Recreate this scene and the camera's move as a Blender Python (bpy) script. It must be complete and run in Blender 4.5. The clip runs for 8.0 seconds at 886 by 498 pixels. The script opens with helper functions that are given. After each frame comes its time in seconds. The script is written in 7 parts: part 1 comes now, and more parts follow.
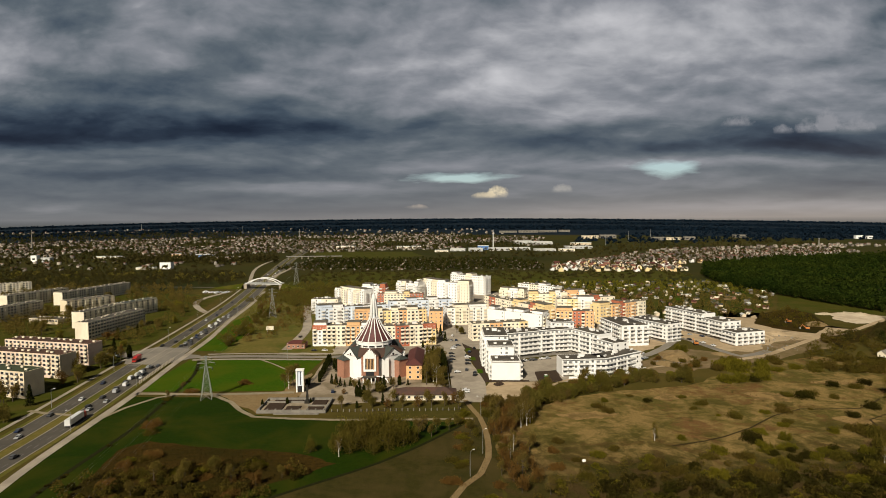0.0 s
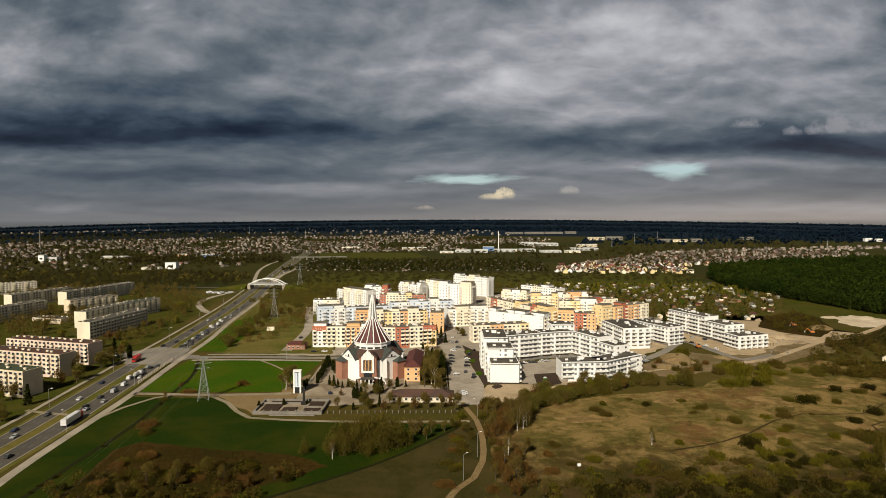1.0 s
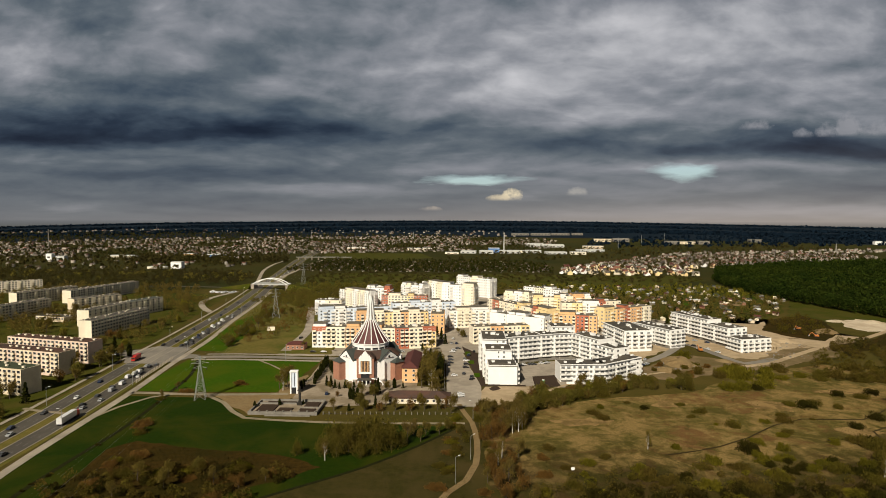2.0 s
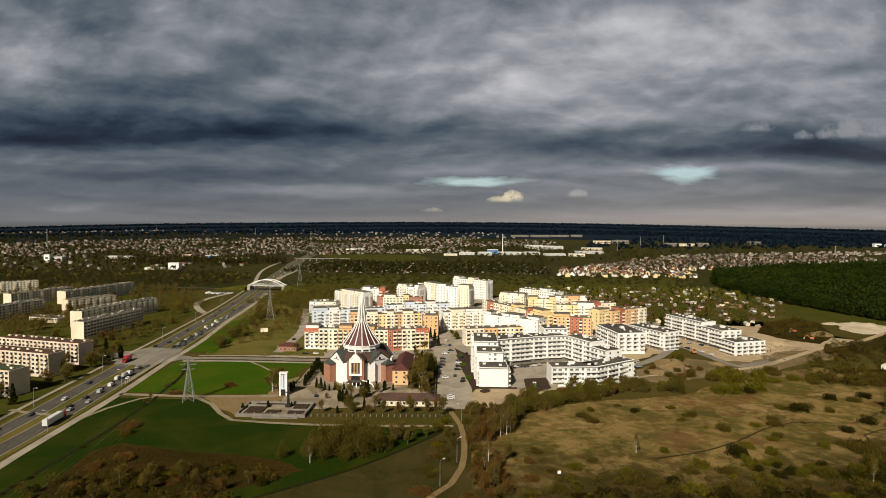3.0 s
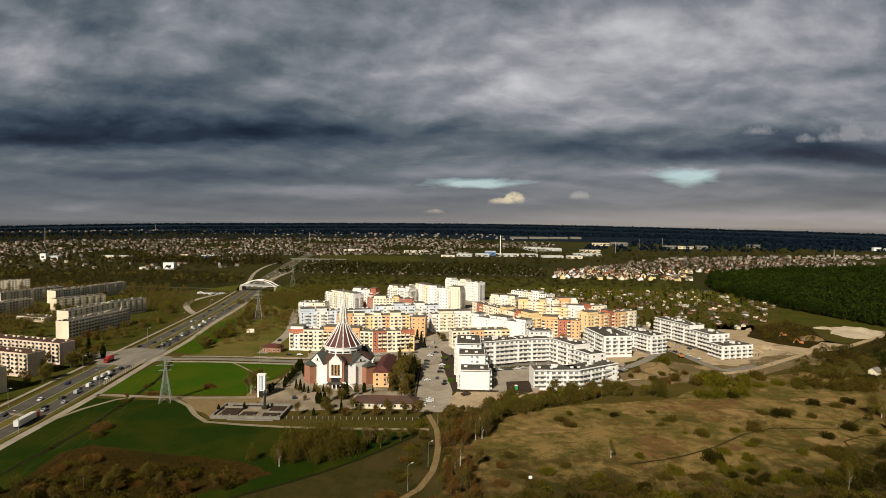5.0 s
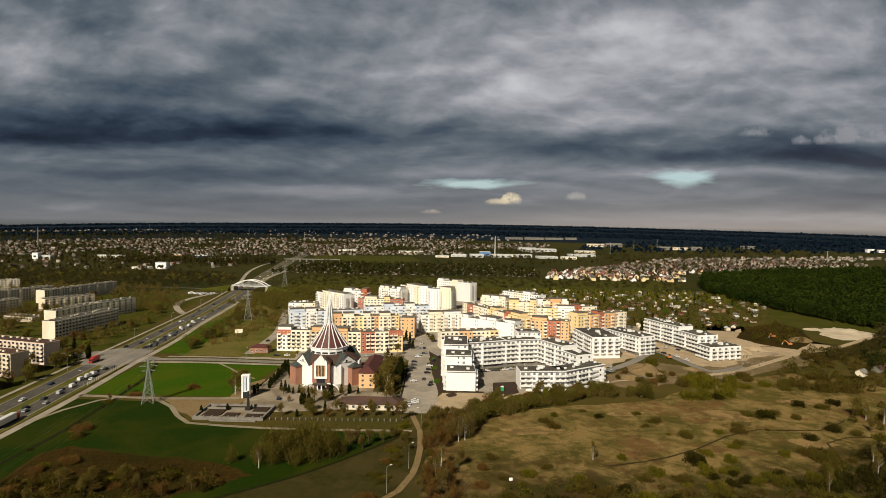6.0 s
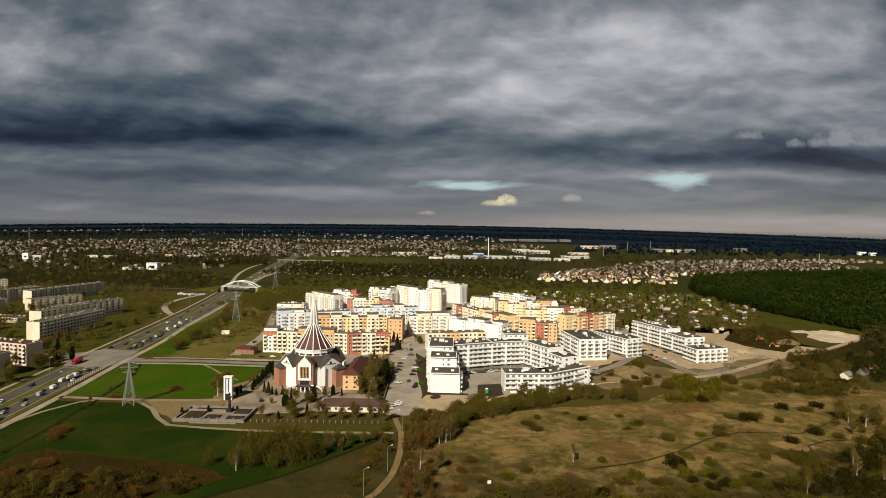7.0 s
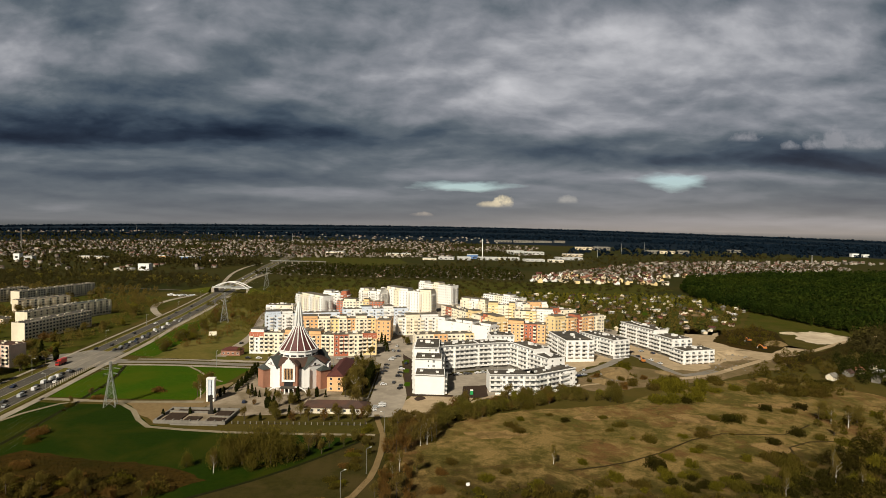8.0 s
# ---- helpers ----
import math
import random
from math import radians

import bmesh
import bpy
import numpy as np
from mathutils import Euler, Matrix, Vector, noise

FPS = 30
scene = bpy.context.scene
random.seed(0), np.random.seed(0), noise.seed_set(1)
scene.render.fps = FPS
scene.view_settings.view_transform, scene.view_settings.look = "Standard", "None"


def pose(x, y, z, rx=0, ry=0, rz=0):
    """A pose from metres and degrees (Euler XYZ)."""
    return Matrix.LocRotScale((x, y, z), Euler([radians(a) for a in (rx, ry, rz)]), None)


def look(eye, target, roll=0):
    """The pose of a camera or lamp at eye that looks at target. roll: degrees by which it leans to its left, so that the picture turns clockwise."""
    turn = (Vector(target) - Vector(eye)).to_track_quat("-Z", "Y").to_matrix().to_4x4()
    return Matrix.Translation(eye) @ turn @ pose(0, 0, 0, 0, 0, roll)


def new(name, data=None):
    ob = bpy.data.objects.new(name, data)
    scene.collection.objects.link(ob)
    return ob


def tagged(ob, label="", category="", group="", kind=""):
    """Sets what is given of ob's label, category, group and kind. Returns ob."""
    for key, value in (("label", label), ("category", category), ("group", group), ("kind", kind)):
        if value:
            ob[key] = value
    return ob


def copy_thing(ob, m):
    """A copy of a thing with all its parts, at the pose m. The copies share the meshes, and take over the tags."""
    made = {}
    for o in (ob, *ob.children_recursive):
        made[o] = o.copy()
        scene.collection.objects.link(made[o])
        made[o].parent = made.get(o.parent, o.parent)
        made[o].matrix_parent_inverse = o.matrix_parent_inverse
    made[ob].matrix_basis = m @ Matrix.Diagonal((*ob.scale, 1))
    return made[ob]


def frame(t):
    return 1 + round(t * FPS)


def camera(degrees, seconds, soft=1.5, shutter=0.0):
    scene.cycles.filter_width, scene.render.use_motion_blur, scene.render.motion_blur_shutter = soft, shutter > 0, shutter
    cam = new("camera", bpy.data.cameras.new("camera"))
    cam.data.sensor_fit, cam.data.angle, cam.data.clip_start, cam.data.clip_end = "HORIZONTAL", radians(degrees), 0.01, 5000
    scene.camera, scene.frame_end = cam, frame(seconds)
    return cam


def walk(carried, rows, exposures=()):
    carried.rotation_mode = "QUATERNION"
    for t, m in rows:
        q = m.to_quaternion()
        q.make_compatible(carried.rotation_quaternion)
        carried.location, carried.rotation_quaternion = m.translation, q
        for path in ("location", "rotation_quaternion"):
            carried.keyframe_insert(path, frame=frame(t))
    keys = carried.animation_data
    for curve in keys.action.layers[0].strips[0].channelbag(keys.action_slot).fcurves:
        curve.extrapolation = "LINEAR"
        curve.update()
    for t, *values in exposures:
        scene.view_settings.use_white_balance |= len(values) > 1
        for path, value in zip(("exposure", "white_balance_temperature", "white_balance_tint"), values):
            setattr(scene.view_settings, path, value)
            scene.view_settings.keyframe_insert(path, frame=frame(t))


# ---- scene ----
cam = camera(74.0, 8.0, soft=0.55)
PATH = [
    (0, (2.957, 0.795, 98.83), (2.947, 2.792, 98.726), -0.3),
    (0.5, (5.374, 1.671, 98.84), (5.36, 3.668, 98.739), -0.2),
    (1, (7.803, 2.509, 98.839), (7.77, 4.506, 98.739), -0.1),
    (1.5, (10.379, 3.338, 98.824), (10.328, 5.335, 98.725), -0.0),
    (3, (18.838, 5.847, 98.787), (18.779, 7.844, 98.695), 0.3),
    (3.5, (21.75, 6.704, 98.783), (21.698, 8.701, 98.693), 0.4),
    (4, (24.625, 7.506, 98.783), (24.566, 9.503, 98.694), 0.5),
    (4.5, (27.561, 8.288, 98.804), (27.495, 10.285, 98.716), 0.6),
    (6, (36.65, 10.396, 98.941), (36.598, 12.393, 98.855), 0.8),
    (6.5, (39.793, 11.018, 98.988), (39.747, 13.016, 98.905), 0.9),
    (7, (43.012, 11.588, 99.036), (42.975, 13.586, 98.955), 1.0),
    (7.5, (46.284, 12.089, 99.085), (46.253, 14.087, 99.006), 1.1),
    (8, (49.649, 12.581, 99.13), (49.625, 14.579, 99.053), 1.1),
]
walk(cam, [(t, look(eye, target, roll)) for t, eye, target, roll in PATH], [(0.0, 0.35), (8.0, 0.35)])

# ---- world, sun ----
SUN_TO = Vector((-0.38, -0.925, 0.0)).normalized()
SUN_EL = radians(38)
sun = bpy.data.lights.new("sun", "SUN")
sun.energy, sun.angle, sun.color = 5.0, radians(0.6), (1.0, 0.90, 0.72)
sun_ob = new("sun", sun)
to_sun = Vector((SUN_TO.x * math.cos(SUN_EL), SUN_TO.y * math.cos(SUN_EL), math.sin(SUN_EL)))
sun_ob.matrix_world = look(to_sun * 300, (0, 0, 0))

world = bpy.data.worlds.new("world")
scene.world = world
world.use_nodes = True
wt = world.node_tree
wt.nodes.clear()


class Nodes:
    """Small helper to write node formulas."""

    def __init__(self, tree):
        self.t = tree

    def put(self, a, sock):
        if isinstance(a, (int, float)):
            sock.default_value = a
        else:
            self.t.links.new(a, sock)

    def math(self, op, a, b=0.0, clamp=False):
        n = self.t.nodes.new("ShaderNodeMath")
        n.operation, n.use_clamp = op, clamp
        self.put(a, n.inputs[0])
        self.put(b, n.inputs[1])
        return n.outputs[0]

    def add(self, *some):
        out = some[0]
        for s in some[1:]:
            out = self.math("ADD", out, s)
        return out

    def mul(self, a, b):
        return self.math("MULTIPLY", a, b)

    def xyz(self, x, y, z=0.0):
        n = self.t.nodes.new("ShaderNodeCombineXYZ")
        for v, s in zip((x, y, z), n.inputs):
            self.put(v, s)
        return n.outputs[0]

    def noise(self, vec, scale, detail=6.0, rough=0.55, warp=0.0):
        n = self.t.nodes.new("ShaderNodeTexNoise")
        self.t.links.new(vec, n.inputs["Vector"])
        n.inputs["Scale"].default_value, n.inputs["Detail"].default_value = scale, detail
        n.inputs["Roughness"].default_value, n.inputs["Distortion"].default_value = rough, warp
        return n.outputs[0]

    def puffs(self, vec, scale, detail=2.0, smooth=0.6):
        n = self.t.nodes.new("ShaderNodeTexVoronoi")
        n.feature = "SMOOTH_F1"
        self.t.links.new(vec, n.inputs["Vector"])
        n.inputs["Scale"].default_value, n.inputs["Detail"].default_value = scale, detail
        n.inputs["Smoothness"].default_value, n.inputs["Roughness"].default_value = smooth, 0.55
        return n.outputs["Distance"]

    def ramp(self, fac, stops):
        n = self.t.nodes.new("ShaderNodeValToRGB")
        self.put(fac, n.inputs[0])
        e = n.color_ramp.elements
        while len(e) < len(stops):
            e.new(0.5)
        for el, (p, c) in zip(e, stops):
            el.position = p
            el.color = (*c, 1) if len(c) == 3 else c
        return n.outputs[0]

    def mix(self, fac, a, b, blend="MIX"):
        n = self.t.nodes.new("ShaderNodeMix")
        n.data_type, n.blend_type = "RGBA", blend
        self.put(fac, n.inputs[0])
        for v, s in ((a, n.inputs[6]), (b, n.inputs[7])):
            if isinstance(v, tuple):
                s.default_value = (*v, 1)
            else:
                self.t.links.new(v, s)
        return n.outputs[2]


def build_sky():
    """A heavy broken cloud deck over a clear evening-blue sky: brightness is a sum of soft cloud masses and noise."""
    N = Nodes(wt)
    tc = wt.nodes.new("ShaderNodeTexCoord").outputs["Generated"]
    sep = wt.nodes.new("ShaderNodeSeparateXYZ")
    wt.links.new(tc, sep.inputs[0])
    X, Y, Z = sep.outputs
    sky = wt.nodes.new("ShaderNodeTexSky")
    sky.sky_type, sky.sun_disc = "NISHITA", False
    sky.sun_elevation, sky.sun_rotation = SUN_EL, math.atan2(SUN_TO.x, SUN_TO.y)
    # the deck in plan: forms flatten and crowd together towards the horizon
    ya = N.math("MAXIMUM", N.math("ABSOLUTE", Y), 0.06)
    uu, vv = N.math("DIVIDE", X, ya), N.math("DIVIDE", Z, ya)
    h = N.mul(N.math("LOGARITHM", N.math("MAXIMUM", N.add(vv, 0.10), 0.03), math.e), 0.80)
    flat = N.xyz(uu, h, 0.0)
    wa, wb = N.noise(flat, 2.2, 4, 0.55), N.noise(N.xyz(N.add(uu, 7.3), h, 2.0), 2.6, 4, 0.55)
    da, db = N.math("SUBTRACT", wa, 0.5), N.math("SUBTRACT", wb, 0.5)
    deck = N.xyz(N.add(uu, N.mul(da, 0.14)), N.add(h, N.mul(db, 0.14)), 0.0)
    above = N.xyz(N.add(uu, N.mul(da, 0.14), -0.012), N.add(h, N.mul(db, 0.14), 0.05), 0.0)
    u = N.add(uu, N.mul(da, 0.20))
    v = N.add(vv, N.mul(N.mul(db, 0.16), N.add(vv, 0.14)), N.mul(N.math("SUBTRACT", N.noise(flat, 7.0, 5, 0.6), 0.5), 0.020))

    def mass(u0, v0, su, sv, amount, under=1.0):
        """A soft cloud mass; under: how much more sharply it ends below than above."""
        a = N.math("DIVIDE", N.math("SUBTRACT", u, u0), su)
        b = N.math("DIVIDE", N.math("SUBTRACT", v, v0), sv)
        if under != 1.0:
            b = N.math("MAXIMUM", b, N.mul(b, -under))
        e = N.math("EXPONENT", N.mul(N.add(N.mul(a, a), N.mul(b, b)), -1.0))
        return N.mul(e, amount)

    def relief(scale, detail, rough):
        """Light on the upper side of each swelling."""
        return N.math("SUBTRACT", N.noise(deck, scale, detail, rough), N.noise(above, scale, detail, rough))

    big, mid = N.noise(deck, 2.6, 7, 0.50), N.noise(deck, 8.0, 6, 0.60)
    puff1, puff2 = N.puffs(deck, 5.0, 2.0, 0.6), N.puffs(above, 11.0, 2.0, 0.5)
    calm = N.math("ADD", N.math("MULTIPLY", vv, 4.0, True), 0.30, True)
    lumps = N.add(N.mul(N.math("SUBTRACT", big, 0.5), 0.24), N.mul(N.math("SUBTRACT", mid, 0.5), 0.20), N.mul(N.math("SUBTRACT", 0.46, puff1), 0.16), N.mul(N.math("SUBTRACT", 0.46, puff2), 0.10), N.mul(relief(3.5, 6, 0.50), 0.95), N.mul(relief(8.0, 5, 0.52), 0.75))
    val = N.add(
        0.46, N.mul(N.math("MULTIPLY", N.add(vv, -0.07), 8.0, True), 0.10), N.mul(lumps, N.mul(calm, 0.58)),
        # the grey left side, its pale swellings and the navy base below them
        mass(-0.76, 0.275, 0.08, 0.055, 0.22), mass(-0.51, 0.345, 0.035, 0.035, 0.20), mass(-0.20, 0.240, 0.14, 0.035, 0.08), mass(-0.40, 0.330, 0.25, 0.070, 0.04),
        mass(-0.47, 0.220, 0.06, 0.016, -0.08), mass(-0.70, 0.143, 0.38, 0.036, -0.36, 1.7), mass(-0.26, 0.155, 0.26, 0.030, -0.20, 1.3), mass(-0.60, 0.195, 0.30, 0.030, -0.06),
        mass(-0.66, 0.098, 0.14, 0.010, 0.08), mass(-0.42, 0.080, 0.20, 0.016, -0.10), mass(-0.13, 0.155, 0.05, 0.016, 0.12), mass(-0.28, 0.122, 0.20, 0.010, 0.06),
        # the bright middle and right, with their own darker bases
        mass(0.16, 0.270, 0.30, 0.110, 0.26), mass(0.58, 0.300, 0.28, 0.110, 0.20), mass(0.23, 0.280, 0.10, 0.018, 0.10), mass(0.12, 0.222, 0.05, 0.020, 0.14), mass(0.28, 0.330, 0.12, 0.030, 0.08),
        mass(0.02, 0.195, 0.10, 0.040, 0.06), mass(0.26, 0.170, 0.13, 0.030, 0.08), mass(0.75, 0.340, 0.07, 0.060, -0.14), mass(0.52, 0.195, 0.22, 0.020, -0.04),
        mass(0.19, 0.128, 0.14, 0.016, -0.16, 1.4), mass(0.36, 0.115, 0.10, 0.014, -0.16, 1.4), mass(0.64, 0.116, 0.14, 0.024, -0.36, 1.5), mass(0.46, 0.150, 0.12, 0.022, -0.12), mass(0.68, 0.060, 0.12, 0.020, -0.14),
        # broken light towards the horizon
        mass(0.30, 0.092, 0.30, 0.012, 0.14), mass(-0.02, 0.086, 0.16, 0.010, 0.06), mass(-0.22, 0.052, 0.16, 0.011, 0.16), mass(0.05, 0.030, 0.30, 0.012, -0.06), mass(-0.60, 0.068, 0.20, 0.012, -0.06), mass(0.58, 0.016, 0.40, 0.013, 0.26), mass(0.28, 0.060, 0.42, 0.030, 0.11), mass(0.62, 0.090, 0.20, 0.008, 0.10), mass(-0.66, 0.024, 0.10, 0.012, 0.10), mass(-0.35, 0.012, 0.40, 0.014, -0.05),
    )
    cloud = N.ramp(val, [(0.02, (0.008, 0.014, 0.027)), (0.16, (0.018, 0.029, 0.048)), (0.32, (0.045, 0.064, 0.088)), (0.47, (0.092, 0.112, 0.132)), (0.66, (0.196, 0.206, 0.230)), (0.95, (0.43, 0.43, 0.45))])
    # warm light low down
    low = N.math("EXPONENT", N.mul(N.math("ABSOLUTE", Z), -26.0))
    warm = N.mul(low, N.add(0.34, mass(0.60, 0.02, 0.7, 0.2, 0.66)))
    cloud = N.mix(warm, cloud, N.mix(0.65, cloud, (0.36, 0.30, 0.25)))
    # gaps of clear sky, and two sunlit cumulus heads
    gap = N.math("ADD", mass(0.030, 0.071, 0.075, 0.008, 1.0), mass(0.370, 0.081, 0.070, 0.013, 1.0), True)
    gap = N.mul(N.math("MULTIPLY", N.add(gap, N.mul(N.math("SUBTRACT", mid, 0.5), 1.3), -0.30), 1.7, True), 0.8)
    blue = N.mix(1.0, sky.outputs[0], (0.105, 0.105, 0.105), "MULTIPLY")
    out = N.mix(gap, cloud, N.mix(0.6, blue, (0.30, 0.42, 0.42)))
    puff = N.noise(N.xyz(uu, vv, 0.3), 42.0, 5, 0.62)

    def heap(u0, v0, su, sv, strength):
        a = N.math("DIVIDE", N.math("SUBTRACT", uu, u0), su)
        b = N.math("DIVIDE", N.math("SUBTRACT", vv, v0), sv)
        flat = N.math("MULTIPLY", N.math("SUBTRACT", vv, v0 - sv * 0.35), 150.0, True)
        e = N.math("SUBTRACT", N.add(1.0, N.mul(N.math("SUBTRACT", puff, 0.5), 3.4)), N.add(N.mul(a, a), N.mul(b, b)))
        return N.mul(N.math("MULTIPLY", N.mul(e, flat), 1.1, True), strength)

    out = N.mix(heap(0.088, 0.039, 0.020, 0.016, 0.95), out, (0.66, 0.56, 0.38))
    out = N.mix(heap(0.072, 0.036, 0.026, 0.009, 0.80), out, (0.52, 0.44, 0.31))
    out = N.mix(heap(0.196, 0.046, 0.018, 0.011, 0.60), out, (0.36, 0.34, 0.31))
    for hu, hv, hs, ht in ((0.568, 0.143, 0.018, 0.012), (0.605, 0.146, 0.018, 0.020), (0.642, 0.150, 0.022, 0.028), (0.690, 0.148, 0.030, 0.020), (0.490, 0.156, 0.030, 0.014)):
        out = N.mix(heap(hu, hv, hs, ht, 0.62), out, (0.25, 0.25, 0.27))
    out = N.mix(heap(-0.050, 0.018, 0.026, 0.006, 0.6), out, (0.36, 0.31, 0.26))
    # dimming added to the unseen sky overhead, as a heavier deck, deepening shadows
    dome = N.math("SUBTRACT", 1.0, N.math("MULTIPLY", N.math("SUBTRACT", Z, 0.37), 3.2, True))
    dome = N.math("MAXIMUM", dome, 0.12)
    out = N.mix(1.0, out, N.xyz(dome, dome, dome), "MULTIPLY")
    # below the horizon: dull earth
    under = N.math("MULTIPLY", Z, -60.0, True)
    out = N.mix(under, out, (0.05, 0.05, 0.04))
    bg = wt.nodes.new("ShaderNodeBackground")
    wt.links.new(out, bg.inputs[0])
    bg.inputs[1].default_value = 1.0
    wo = wt.nodes.new("ShaderNodeOutputWorld")
    wt.links.new(bg.outputs[0], wo.inputs[0])


build_sky()


# ---- materials ----
def mat(name, c1, c2=None, scale=1.0, rough=0.85, bump=0.0, c3=None, scale3=0.05, amount3=0.6, rnd=0.0, island=0.0, metal=0.0, spec=0.3, sharp=0.25, thin=0.0):
    """Procedural surface: two colours mixed by fine noise, a third laid over by broad noise, brightness varied per object or per island."""
    m = bpy.data.materials.new(name)
    m.use_nodes = True
    t = m.node_tree
    b = t.nodes["Principled BSDF"]
    N = Nodes(t)
    geo = t.nodes.new("ShaderNodeNewGeometry")
    pos = geo.outputs["Position"]
    c2 = c2 or tuple(x * 0.75 for x in c1)
    n1 = N.noise(pos, scale, 5, 0.6)
    col = N.ramp(n1, [(0.5 - sharp, c1), (0.5 + sharp, c2)])
    if c3:
        n3 = N.noise(pos, scale3, 4, 0.6, 0.4)
        f = N.ramp(n3, [(0.42, (0, 0, 0)), (0.62, (amount3,) * 3)])
        col = N.mix(f, col, c3)
    if rnd or island:
        src = t.nodes.new("ShaderNodeObjectInfo").outputs["Random"] if rnd else geo.outputs["Random Per Island"]
        k = rnd or island
        g = N.add(1.0 - k, N.mul(src, 2 * k))
        col = N.mix(1.0, col, N.xyz(g, g, g), "MULTIPLY")
    t.links.new(col, b.inputs["Base Color"])
    b.inputs["Roughness"].default_value, b.inputs["Metallic"].default_value = rough, metal
    b.inputs["Specular IOR Level"].default_value = min(spec, 0.04) if rough > 0.87 else spec
    if thin:
        tr = t.nodes.new("ShaderNodeBsdfTranslucent")
        t.links.new(col, tr.inputs[0])
        mx = t.nodes.new("ShaderNodeMixShader")
        mx.inputs[0].default_value = thin
        t.links.new(b.outputs[0], mx.inputs[1])
        t.links.new(tr.outputs[0], mx.inputs[2])
        t.links.new(mx.outputs[0], t.nodes["Material Output"].inputs[0])
    if bump:
        bn = t.nodes.new("ShaderNodeBump")
        bn.inputs["Strength"].default_value, bn.inputs["Distance"].default_value = bump, 0.3
        t.links.new(n1, bn.inputs["Height"])
        t.links.new(bn.outputs[0], b.inputs["Normal"])
    return m


def glass_mat(name, c, rough=0.12):
    m = mat(name, c, tuple(x * 0.6 for x in c), 0.4, rough, spec=0.6, rnd=0.4)
    return m


